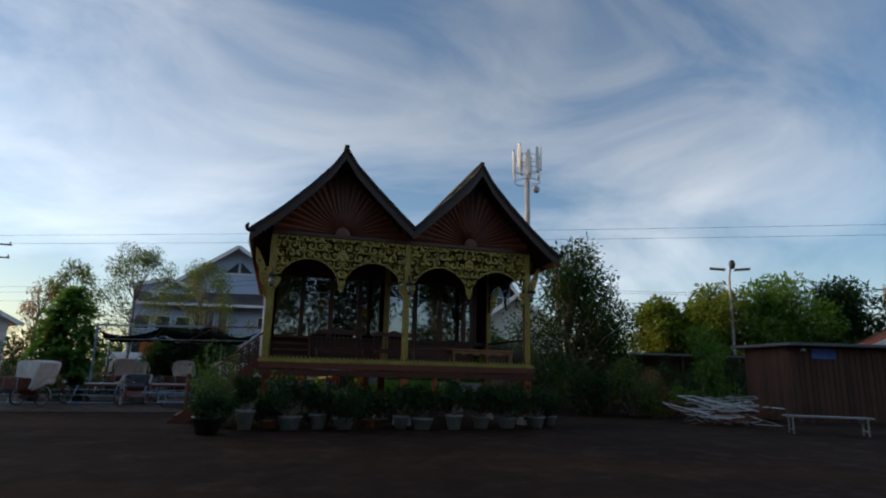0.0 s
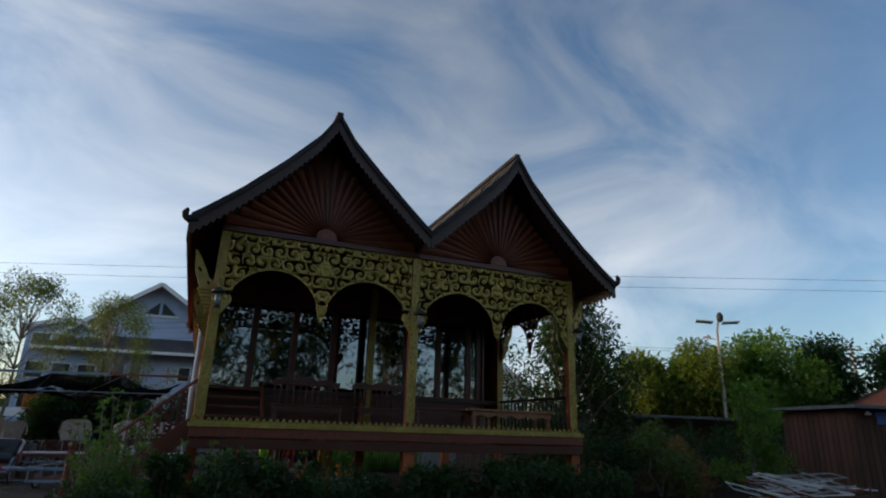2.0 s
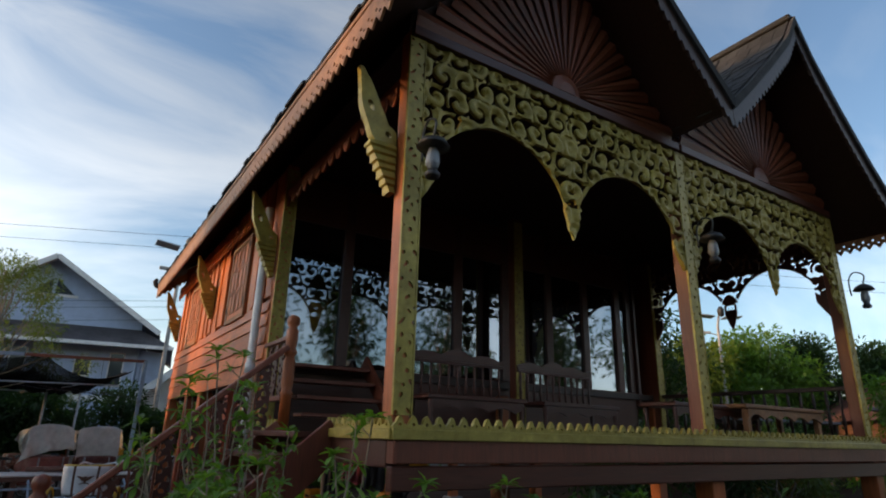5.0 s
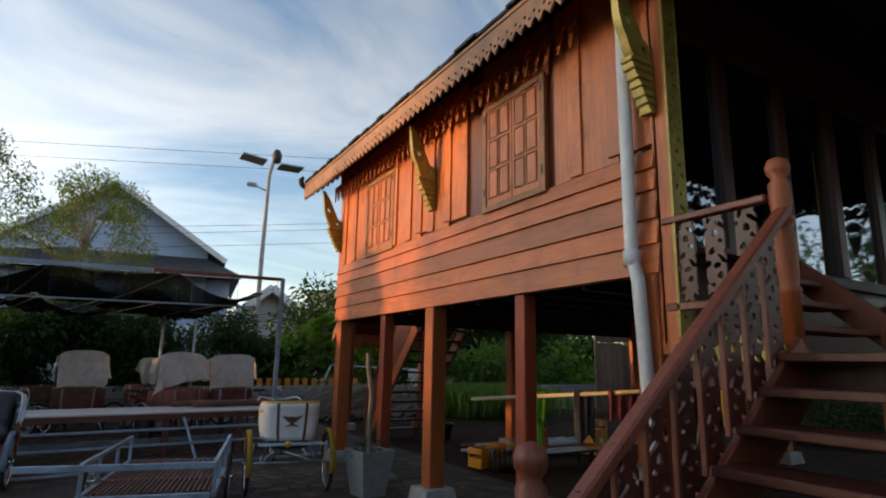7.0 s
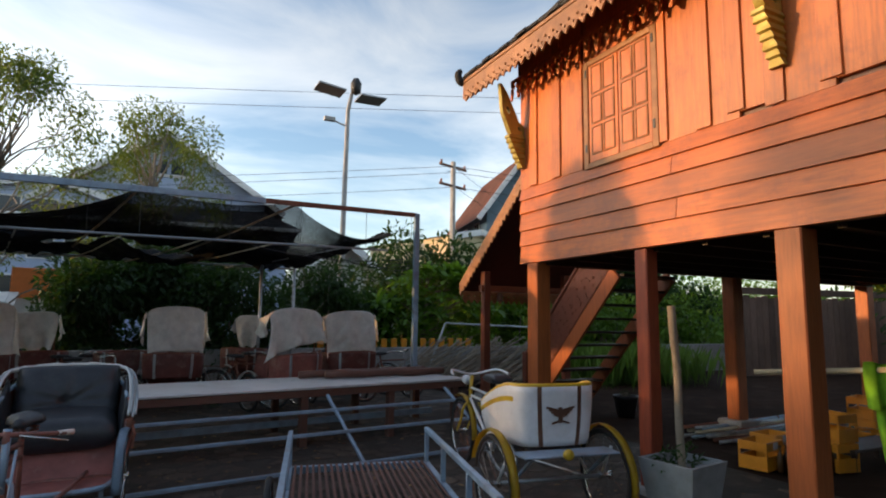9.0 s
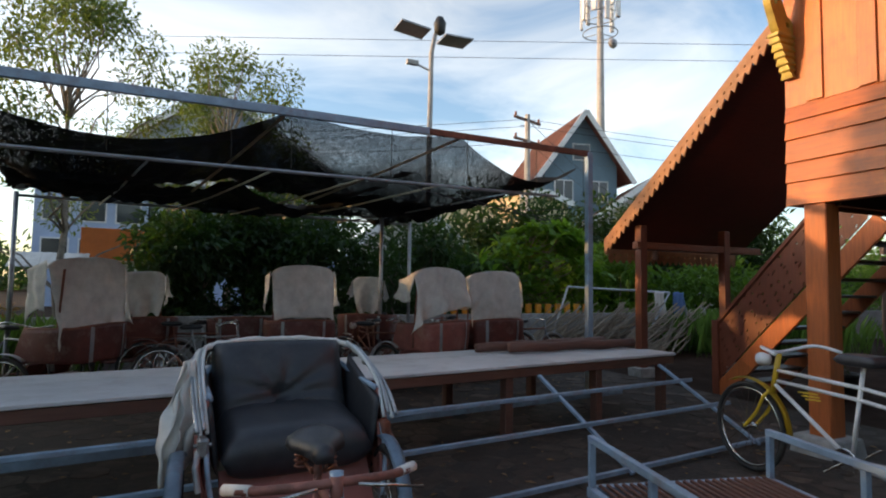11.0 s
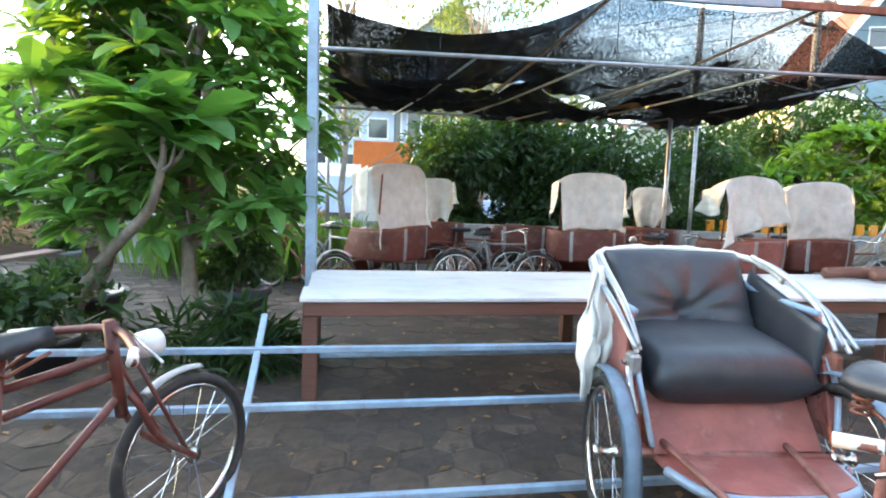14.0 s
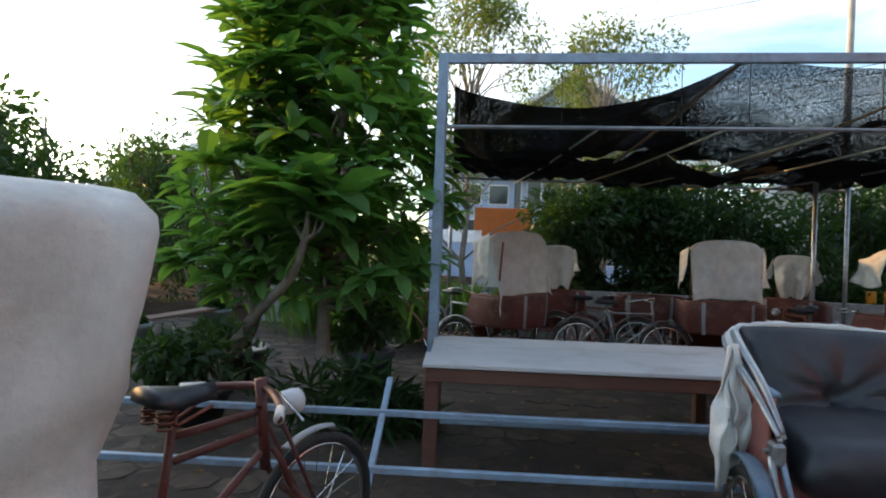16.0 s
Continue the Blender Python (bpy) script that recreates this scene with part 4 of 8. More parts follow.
# ---------- cycle rickshaws ----------
def wheel(parent, c, R, axis, tyre, rim_mat, spoke=True):
    t = bmesh.new()
    ring(t, c, R - 0.02, 0.021, axis, 30, 8)
    w = part("wheel", t, tyre, parent, "black rubber tyre", True)
    t = bmesh.new()
    ring(t, c, R - 0.048, 0.012, axis, 30, 6)
    part("rim", t, rim_mat, w, smooth=True)
    t = bmesh.new()
    lathe(t, [(0.03, -0.05), (0.03, -0.035), (0.016, -0.03), (0.016, 0.03), (0.03, 0.035), (0.03, 0.05)], c, 12, axis)
    part("hub", t, M["chrome"], w, smooth=True)
    t = bmesh.new()
    c = Vector(c)
    for k in range(20):
        a = 2 * math.pi * k / 20
        b = a + (0.25 if k % 2 else -0.25)
        off = 0.03 if k % 4 < 2 else -0.03
        u = Vector((math.cos(a), math.sin(a))) * (R - 0.05)
        h = Vector((math.cos(b), math.sin(b))) * 0.028
        if axis == "x":
            tube(t, [c + Vector((off, h.x, h.y)), c + Vector((0, u.x, u.y))], 0.0022, 4)
        else:
            tube(t, [c + Vector((h.y, off, h.x)), c + Vector((u.y, 0, u.x))], 0.0022, 4)
    part("spokes", t, M["chrome"], w)
    return w


def fender(parent, c, R, a0, a1, width, material, axis_turn=0.0, label=""):
    """A curved mudguard over a wheel; angles in degrees from forward (-y) upwards."""
    t = bmesh.new()
    rows = []
    for k in range(17):
        a = radians(a0 + (a1 - a0) * k / 16)
        row = []
        for j in range(5):
            s = (j - 2) / 2
            r = R + 0.012 * (1 - s * s)
            row.append(t.verts.new((c[0] + s * width / 2, c[1] - r * math.cos(a), c[2] + r * math.sin(a))))
        rows.append(row)
    for a, b in zip(rows, rows[1:]):
        for j in range(4):
            t.faces.new((a[j], a[j + 1], b[j + 1], b[j]))
    bmesh.ops.solidify(t, geom=t.faces[:], thickness=0.004)
    if axis_turn:
        bmesh.ops.rotate(t, verts=t.verts, cent=c, matrix=Matrix.Rotation(axis_turn, 3, "Z"))
    return part("mudguard", t, material, parent, label, True)


def shell(profile_rows, thick=0.02):
    """A bent sheet through rows of points, thickened along its normals."""
    t = bmesh.new()
    rows = [[t.verts.new(p) for p in row] for row in profile_rows]
    for a, b in zip(rows, rows[1:]):
        for j in range(len(a) - 1):
            t.faces.new((a[j], a[j + 1], b[j + 1], b[j]))
    t.normal_update()
    twin = [[t.verts.new(v.co - v.normal * thick) for v in row] for row in rows]
    for a, b in zip(twin, twin[1:]):
        for j in range(len(a) - 1):
            t.faces.new((b[j], b[j + 1], a[j + 1], a[j]))
    for k in range(len(rows) - 1):
        t.faces.new((rows[k + 1][0], twin[k + 1][0], twin[k][0], rows[k][0]))
        t.faces.new((rows[k][-1], twin[k][-1], twin[k + 1][-1], rows[k + 1][-1]))
    for k in range(len(rows[0]) - 1):
        t.faces.new((rows[0][k], twin[0][k], twin[0][k + 1], rows[0][k + 1]))
        t.faces.new((rows[-1][k + 1], twin[-1][k + 1], twin[-1][k], rows[-1][k]))
    return t


def cushion(x0, x1, y0, y1, z0, z1, tilt=0.0, tuft=None, n=15):
    """A soft stuffed pad, with an optional pulled tuft."""
    t = bmesh.new()
    grid = {}
    for side in (1, -1):
        for i in range(n):
            for j in range(n):
                u, v = 2 * i / (n - 1) - 1, 2 * j / (n - 1) - 1
                if side < 0 and (abs(u) == 1 or abs(v) == 1):
                    grid[(side, i, j)] = grid[(1, i, j)]
                    continue
                h = (1 - abs(u) ** 6) ** 0.5 * (1 - abs(v) ** 6) ** 0.5
                if tuft and side > 0:
                    d = math.hypot((u - tuft[0]) * 1.0, (v - tuft[1]) * 1.2)
                    ang = math.atan2(v - tuft[1], u - tuft[0])
                    h -= 0.75 * math.exp(-d * 5) + 0.55 * math.exp(-d * 1.9) * (0.5 + 0.5 * math.cos(ang * 9)) ** 2
                zz = (z0 + z1) / 2 + side * (z1 - z0) / 2 * h
                grid[(side, i, j)] = t.verts.new(((x0 + x1) / 2 + u * (x1 - x0) / 2, (y0 + y1) / 2 + v * (y1 - y0) / 2, zz))
    for side in (1, -1):
        for i in range(n - 1):
            for j in range(n - 1):
                q = [grid[(side, i, j)], grid[(side, i + 1, j)], grid[(side, i + 1, j + 1)], grid[(side, i, j + 1)]]
                t.faces.new(q if side > 0 else q[::-1])
    if tilt:
        bmesh.ops.rotate(t, verts=t.verts, cent=((x0 + x1) / 2, y0, z0), matrix=Matrix.Rotation(radians(tilt), 3, "X"))
    return t


def canvas_cover(w, d, h, rng, lean=0.0, closed=True, taper=0.0):
    """A folded canvas hood hanging over its bows: rounded top, draped sides with creases, open behind."""
    rows = []
    n = 26
    for i in range(n):
        s = i / (n - 1)
        # outline across: up one side, over the rounded top, down the other
        row = []
        m = 30
        for j in range(m):
            t = j / (m - 1)
            L = h * 2 + w
            a = t * L
            if a < h:
                x, z = -w / 2 - 0.03 * (1 - a / h) * (1 - s), h - (h - a) * 0.84
            elif a < h + w:
                b = (a - h) / w
                x, z = -w / 2 + b * w, h + 0.05 * math.sin(b * math.pi)
            else:
                x, z = w / 2 + 0.03 * ((a - h - w) / h) * (1 - s), h - (a - h - w) * 0.84
            rnd = 0.04 * math.exp(-((min(abs(a - h), abs(a - h - w))) / 0.05) ** 2)
            z -= rnd
            y = d * (s - 0.5) + lean * z
            fold = 0.03 * math.sin(a * 17 + s * 5 + rng * 3) * (1 - min(1, z / h)) + 0.040 * noise.noise((x * 5, y * 5 + rng, z * 5)) + 0.05 * abs(noise.noise((x * 3 + z * 2, y * 4 + rng, z * 2.4))) + 0.012 * noise.noise((x * 15, y * 15 + rng, z * 15))
            low = (0.14 * math.sin(s * 4.2 + rng) + 0.10 * noise.noise((s * 5, rng, (1 if t < 0.5 else 7)))) * (1 - z / h)
            x *= 1 - taper * (1 - min(1, z / h))
            row.append((x + fold * (1 - s ** 3), y + (1 - s ** 3) * 0.03 * noise.noise((x * 4 + rng, z * 5, s)), max(z, 0.02) + low * 0.9))
        rows.append(row)
    t = shell(rows, 0.008)
    if closed:
        fr = []
        for i in range(14):
            s = i / 13
            row = []
            for j in range(16):
                u = j / 15
                x = (u - 0.5) * w * 1.01 * (1 - taper * s)
                inner = 1 - abs(2 * u - 1) ** 5
                z = h * (1 - s * 0.92) + 0.05 * math.sin(u * math.pi) * (1 - s) - 0.05 * (abs(2 * u - 1) ** 6) * (1 - s)
                row.append((x, d / 2 + lean * z + 0.004 + inner * 0.06 * noise.noise((x * 4 + rng, z * 3.5, 3.1)) + inner * 0.030 * abs(noise.noise((x * 7 + z * 3 + rng, z * 4, 8.1))) + 0.010 * noise.noise((x * 20, z * 18, rng)), z + s * (0.10 * noise.noise((x * 3, rng, 0.7)) + 0.12 * (u - 0.5) * math.sin(rng * 5))))
            fr.append(row)
        t2 = shell(fr, 0.008)
        me = bpy.data.meshes.new("tmp")
        t2.to_mesh(me)
        t2.free()
        t.from_mesh(me)
        bpy.data.meshes.remove(me)
    return t


def hood_cloth(w, d, h, kind, rng):
    """A raised hood's loose canvas: an arched back panel with a turned-over top, and side flaps that hang off the bow. Back is +y."""
    n, m = 27, 30
    arch = {"flat": 0.05, "torn": 0.04, "slack": 0.02, "bunched": 0.09}[kind]
    rows = []
    for i in range(m):
        s = i / (m - 1)
        row = []
        for j in range(n):
            u = 2 * j / (n - 1) - 1
            top = h + arch * (1 - u * u) - 0.07 * abs(u) ** 9
            if s < 0.18:
                q = 1 - s / 0.18
                y, z = d / 2 - d * q * 0.8, top - 0.07 * q * q
            else:
                q = (s - 0.18) / 0.82
                y, z = d / 2 + 0.02 * math.sin(q * 3.0), top - q * (h * 0.93 + arch * (1 - u * u))
            q = max(0.0, (s - 0.18) / 0.82)
            x = u * w / 2 * (1 - 0.05 * q)
            if kind == "torn":
                x += 0.10 * q * (1 - u) * 0.5 - 0.02 * q
                z -= 0.10 * q * (u + 1) / 2 + 0.04 * u
            elif kind == "slack":
                x *= 1 - 0.35 * q * q
                z -= 0.12 * q * (1 - abs(u)) + 0.06 * math.sin(u * 5 + rng) * q
                y += 0.045 * math.sin(u * 6.5 + rng) * q
            elif kind == "bunched":
                x += 0.16 * q * q * (0.4 + 0.6 * u)
                z += 0.22 * q * (1 - u) * 0.5 - 0.10 * q * max(0, u)
                y += 0.05 * math.sin(u * 7 + 3 * q + rng) * (0.3 + q)
            crease = 0.030 * noise.noise((x * 4 + rng, z * 3, 1.7)) + 0.045 * abs(noise.noise((x * 5 + z * 4, z * 2.5 - x * 3, rng))) + 0.005 * noise.noise((x * 18, z * 15, rng))
            hem = 0.03 * noise.noise((u * 3, rng, 2.2)) * q
            row.append((x, y + crease * (0.4 + q), z + hem))
        rows.append(row)
    flaps = []
    for sd in (-1, 1):
        long = {"flat": 0.62, "torn": 0.75, "slack": 0.5, "bunched": 0.55}[kind] * (1.1 if sd < 0 else 0.85) * h
        fl = []
        for i in range(18):
            s = i / 17
            row = []
            for j in range(13):
                v = j / 12
                x = sd * (w / 2 + 0.012 + 0.07 * s * (1 - v) + 0.02 * math.sin(v * 11 + s * 4 + rng) * s)
                y = d / 2 - 0.01 - v * d * (0.85 + 0.3 * s) + 0.015 * math.sin(s * 6 + v * 5)
                z = h - 0.035 - long * s * (1.0 - 0.35 * v * math.sin(rng + v * 2.2)) - 0.05 * v
                row.append((x + 0.014 * noise.noise((v * 5, s * 6, rng + sd)), y, z))
            fl.append(row)
        flaps.append(fl)
    return rows, flaps


def samlor(m, label, paint, panel, trim, wheels, fend, seat="open", canvas=None, rng=0.0, steer=0.0, group="cycle rickshaws", straps=None, lamp=True):
    """A cycle rickshaw: passenger tub between two wheels, bicycle front towards -y. Origin on the ground below the tub's axle."""
    o = thing("cycle_rickshaw", m, label, "rickshaw", group)
    R = 0.31
    for x in (-0.49, 0.49):
        wheel(o, (x, 0, R), R, "x", M["rubber"], M["chrome"])
        fender(o, (x, 0, R), R + 0.035, -8, 128, 0.07, fend)
    fw = (0.0, -1.46, R)
    # bicycle frame
    hb, ht, bb, st = Vector((0, -1.20, 0.60)), Vector((0, -1.16, 0.80)), Vector((0, -0.78, 0.30)), Vector((0, -0.84, 0.80))
    t = bmesh.new()
    tube(t, [ht + Vector((0, 0.01, -0.03)), st + Vector((0, 0, -0.05))], 0.0145, 10)
    tube(t, [ht + Vector((0, 0, -0.10)), st + Vector((0, 0, -0.13))], 0.0145, 10)
    tube(t, [hb + Vector((0, 0.0, 0.03)), bb], 0.0145, 10)
    tube(t, [bb, st + Vector((0, 0, 0.06))], 0.0145, 10)
    for x in (-0.16, 0.16):
        tube(t, smooth_pts([bb + Vector((x * 0.2, 0, 0)), bb + Vector((x, 0.2, 0.03)), (x * 1.6, 0, 0.36)], 5), 0.015, 8)
    tube(t, [(-0.45, 0, R), (0.45, 0, R)], 0.02, 10)
    part("frame", t, paint, o, "chipped painted tube frame", True)
    t = bmesh.new()
    turn = Matrix.Rotation(steer, 3, "Z")
    piv = Vector((0, -1.18, 0))

    def st_pt(p):
        return piv + turn @ (Vector(p) - piv)
    tube(t, [hb + Vector((0, 0, -0.05)), ht + Vector((0, 0, 0.09))], 0.021, 10)
    for x in (-0.055, 0.055):
        tube(t, smooth_pts([st_pt((x * 0.5, -1.21, 0.63)), st_pt((x, -1.23, 0.58)), st_pt((x, -1.30, 0.45)), st_pt((x, -1.46, R))], 5), 0.013, 8)
        tube(t, [st_pt((x, -1.2, 0.78)), st_pt((x, -1.44, R))], 0.008, 6)
    part("fork", t, trim, o, "pale worn front fork", True)
    t = bmesh.new()
    line = [(-0.30, -1.02, 0.83), (-0.20, -1.10, 0.84), (0, -1.17, 0.86), (0.20, -1.10, 0.84), (0.30, -1.02, 0.83)]
    tube(t, smooth_pts([st_pt(p) for p in line], 6), 0.014, 10)
    tube(t, [st_pt((0, -1.17, 0.78)), st_pt((0, -1.17, 0.88))], 0.02, 10)
    hbar = part("handlebar", t, paint, o, "bent handlebar", True)
    for s in (-1, 1):
        t = bmesh.new()
        tube(t, [st_pt((s * 0.30, -1.02, line[0][2])), st_pt((s * 0.23, -1.08, line[0][2] + 0.008))], [0.017, 0.016], 10)
        part("grip", t, M["canvas"], hbar, "pale rubber grip", True)
        t = bmesh.new()
        tube(t, [st_pt((s * 0.06, -1.19, 0.855)), st_pt((s * 0.29, -1.13, 0.80))], 0.006, 6)
        part("brake_lever", t, M["chrome"], hbar, smooth=True)
    w = wheel(o, fw, R, "x", M["rubber"], M["chrome"])
    if steer:
        w.matrix_local = Matrix.Translation(piv) @ turn.to_4x4() @ Matrix.Translation(-piv)
    f = fender(o, fw, R + 0.025, 78, 122, 0.05, M["white"])
    if steer:
        f.matrix_local = Matrix.Translation(piv) @ turn.to_4x4() @ Matrix.Translation(-piv)
    if lamp:
        t = bmesh.new()
        lathe(t, [(0.01, 0.05), (0.045, 0.03), (0.05, -0.02), (0.048, -0.04), (0.01, -0.05)], st_pt((0.0, -1.30, 0.78)), 14, "y")
        part("headlamp", t, M["white"], o, "small white headlamp", True)
    # saddle: nose forward
    t = bmesh.new()
    prof = [(-1.0, 0.030), (-0.55, 0.038), (-0.1, 0.055), (0.35, 0.098), (0.75, 0.106), (1.0, 0.072)]
    rows = []
    for s, wd in prof:
        row = []
        for j in range(9):
            a = math.pi * j / 8
            row.append((wd * math.cos(a), -0.85 + s * 0.122, 0.855 + 0.055 * math.sin(a) ** 0.7 + 0.02 * max(0, s)))
        rows.append(row)
    vs = [[t.verts.new(p) for p in row] for row in rows]
    for a, b in zip(vs, vs[1:]):
        for j in range(8):
            t.faces.new((a[j], a[j + 1], b[j + 1], b[j]))
        t.faces.new((a[8], a[0], b[0], b[8]))
    t.faces.new(vs[0])
    t.faces.new(vs[-1][::-1])
    bmesh.ops.recalc_face_normals(t, faces=t.faces[:])
    sd = part("saddle", t, M["vinyl"], o, "worn black saddle", True)
    t = bmesh.new()
    for x in (-0.05, 0.05):
        for k in range(3):
            ring(t, (x, -0.78, 0.80 + 0.02 * k), 0.022, 0.005, "z", 12, 5)
    tube(t, [(-0.04, -0.95, 0.84), (-0.02, -0.84, 0.79), (-0.06, -0.76, 0.84)], 0.006, 6)
    tube(t, [(0.04, -0.95, 0.84), (0.02, -0.84, 0.79), (0.06, -0.76, 0.84)], 0.006, 6)
    part("saddle_spring", t, M["rust"], sd, smooth=True)
    # crank
    t = bmesh.new()
    lathe(t, [(0.085, -0.004), (0.09, 0.0), (0.085, 0.004)], (0.06, bb.y, bb.z), 22, "x")
    tube(t, [(0.07, bb.y, bb.z), (0.085, bb.y - 0.13, bb.z - 0.10)], 0.009, 6)
    tube(t, [(-0.07, bb.y, bb.z), (-0.085, bb.y + 0.13, bb.z + 0.10)], 0.009, 6)
    box(t, 0.085, 0.17, bb.y - 0.16, bb.y - 0.10, bb.z - 0.115, bb.z - 0.09, 0.004)
    box(t, -0.17, -0.085, bb.y + 0.10, bb.y + 0.16, bb.z + 0.09, bb.z + 0.115, 0.004)
    tube(t, [(-0.08, bb.y, bb.z), (0.08, bb.y, bb.z)], 0.02, 10)
    part("crank", t, M["rust"], o, "rusty chainwheel and pedals")
    # passenger tub
    hw = 0.40
    tall = 0.45
    before = set(o.children)
    fwd, low = (0.13, 0.04) if seat == "open" else (0.0, 0.0)
    t = bmesh.new()
    pts = [(-hw + 0.04, -0.02 - fwd * 0.5), (-hw + 0.10, -0.13 - fwd), (-0.15, -0.19 - fwd), (0.15, -0.19 - fwd), (hw - 0.10, -0.13 - fwd), (hw - 0.04, -0.02 - fwd * 0.5), (hw - 0.04, 0.42), (-hw + 0.04, 0.42)]
    lo, hi = [t.verts.new((x, y, 0.33 - low)) for x, y in pts], [t.verts.new((x, y, 0.355 - low)) for x, y in pts]
    t.faces.new(lo[::-1])
    t.faces.new(hi)
    for k in range(len(pts)):
        t.faces.new((lo[k], lo[(k + 1) % 8], hi[(k + 1) % 8], hi[k]))
    part("footboard", t, panel, o, "faded foot platform")
    t = bmesh.new()
    tube(t, smooth_pts([(x, y, 0.335 - low) for x, y in pts[:6]], 5), 0.020, 8)
    part("footboard_rim", t, trim, o, smooth=True)
    rows = []
    for s in np.linspace(0, 1, 12):
        row = []
        for a in np.linspace(-1, 1, 21):
            ang = a * 1.62
            bulge = 1 + (0.10 if straps is None else 0.02) * math.sin(s * math.pi) + (0.05 * s if straps else 0.0)
            x = (hw + 0.02) * math.sin(ang) / math.sin(1.571) * bulge if abs(ang) < 1.571 else math.copysign((hw + 0.02) * bulge, ang)
            y = 0.45 + 0.33 * max(math.cos(ang), 0) ** (0.5 if straps is None else 0.28) * bulge - (0.42 if abs(a) == 1 else 0.15 if abs(a) > 0.89 else 0.0) * (1 - 0.3 * s)
            z = (0.42 if straps is None else 0.56) + s * (tall - (0.0 if straps is None else 0.10) + (0.16 if straps is None else 0.04) * max(math.cos(ang), 0))
            row.append((x, y, z))
        rows.append(row)
    part("tub", shell(rows, 0.018), panel if straps is None else straps[0], o, "", True)
    t = bmesh.new()
    tube(t, [Vector(p) + Vector((0, 0, 0.008)) for p in rows[-1]], 0.016, 8)
    part("tub_rim", t, trim if straps is None else straps[2], o, "worn rim tube", True)
    if straps:
        for a in (-0.4, 0.4, -0.8, 0.8) if straps[3] else (-0.45, 0.45):
            j = int(round((a + 1) * 10))
            line = [Vector(r[j]) for r in rows]
            out = Vector((line[5].x, line[5].y - 0.3, 0)).normalized()
            sd = Vector((-out.y, out.x, 0)) * 0.028
            part("strap", shell([[p + out * 0.020 - sd, p + out * 0.026, p + out * 0.020 + sd] for p in line], 0.006), straps[1], o)
    t = bmesh.new()
    bar(t, (0, 0.05 - fwd * 0.3, 0.357 - low), (0, 0.16, 0.53), 2 * hw - 0.06, 0.02)
    part("seat_front_board", t, panel, o)
    if seat == "open":
        part("seat_cushion", cushion(-0.37, 0.37, 0.04, 0.64, 0.47, 0.73, 7, None, 21), M["vinyl"], o, "black vinyl seat cushion", True)
        part("back_cushion", cushion(-0.37, 0.37, 0.56, 1.06, 0.60, 0.80, 62, (0.0, -0.35), 27), M["vinyl"], o, "tufted black vinyl backrest", True)
        for s in (-1, 1):
            c = cushion(-0.15, 0.15, 0.10, 0.66, -0.022, 0.022)
            bmesh.ops.rotate(c, verts=c.verts, cent=(0, 0.36, 0), matrix=Matrix.Rotation(radians(-s * 82), 3, "Y"))
            for v in c.verts:
                v.co.z += 0.33 * (v.co.y - 0.36)
            bmesh.ops.translate(c, verts=c.verts, vec=(s * 0.405, 0, 0.765))
            part("arm_pad", c, M["vinyl"], o, "black padded side", True)
        # folded hood: a bundle of worn flat bows down each side, with brackets and a side panel
        for s in (-1, 1):
            for k in range(4):
                t = bmesh.new()
                dx = s * (0.435 + 0.016 * k)
                dz = 0.022 * (k % 2)
                line = smooth_pts([(dx, 0.06 - 0.02 * k, 0.74 + dz), (dx + s * 0.01, 0.20, 0.90 + dz - 0.012 * k), (dx, 0.44 + 0.02 * k, 1.02 + dz - 0.014 * k), (dx - s * 0.03, 0.62, 1.08 - 0.012 * k)], 4)
                tube(t, line, 0.010, 8)
                part("hood_bow", t, M["steel"] if k % 2 else M["pvc"], o, "chipped grey-white hood bow", True)
            t = bmesh.new()
            box(t, s * 0.45 - 0.025, s * 0.45 + 0.025, 0.05, 0.13, 0.63, 0.72, 0.012)
            tube(t, [(s * 0.47, 0.08, 0.66), (s * 0.485, 0.02, 0.60), (s * 0.47, -0.01, 0.50)], 0.014, 8)
            tube(t, [(s * 0.45 - 0.04, 0.10, 0.68), (s * 0.45 + 0.04, 0.10, 0.68)], 0.010, 8)
            part("hood_hinge", t, M["rust"] if s > 0 else M["steel"], o, "worn steel hood hinge")
            t = bmesh.new()
            tube(t, smooth_pts([(s * 0.435, 0.10, 0.70), (s * 0.43, 0.02, 0.56), (s * 0.40, -0.03, 0.37)], 5), 0.012, 8)
            part("corner_tube", t, trim, o, "worn grey corner tube", True)
            t = shell([[(s * (0.425 + 0.012 * math.sin(3 * a)), 0.10 - 0.10 * (1 - b) * 0.9 + a * (0.10 + 0.12 * b), 0.36 + 0.34 * b + 0.08 * a * b) for a in np.linspace(0, 1, 5)] for b in np.linspace(0, 1, 7)], 0.012)
            part("side_panel", t, panel, o, "faded pink side panel")
        rolled = bmesh.new()
        line = smooth_pts([(-0.46, 0.44, 0.98), (-0.42, 0.64, 1.06), (-0.2, 0.80, 1.09), (0.2, 0.80, 1.09), (0.42, 0.64, 1.06), (0.46, 0.44, 0.98)], 8)
        tube(rolled, line, [0.017 + 0.006 * math.sin(k * 1.7) * math.sin(k * 0.6) for k in range(len(line))], 12)
        part("rolled_hood", rolled, M["canvas"], o, "rolled cream hood canvas", True)
        rr = []
        for i in range(30):
            s = i / 29
            row = []
            for j in range(19):
                u = j / 18 - 0.5
                wide = 0.05 + 0.10 * min(1, s * 2.2) - 0.03 * max(0, s - 0.75) * 4
                x = -0.50 - 0.07 * s + u * wide + 0.012 * math.sin(u * 20 + s * 5)
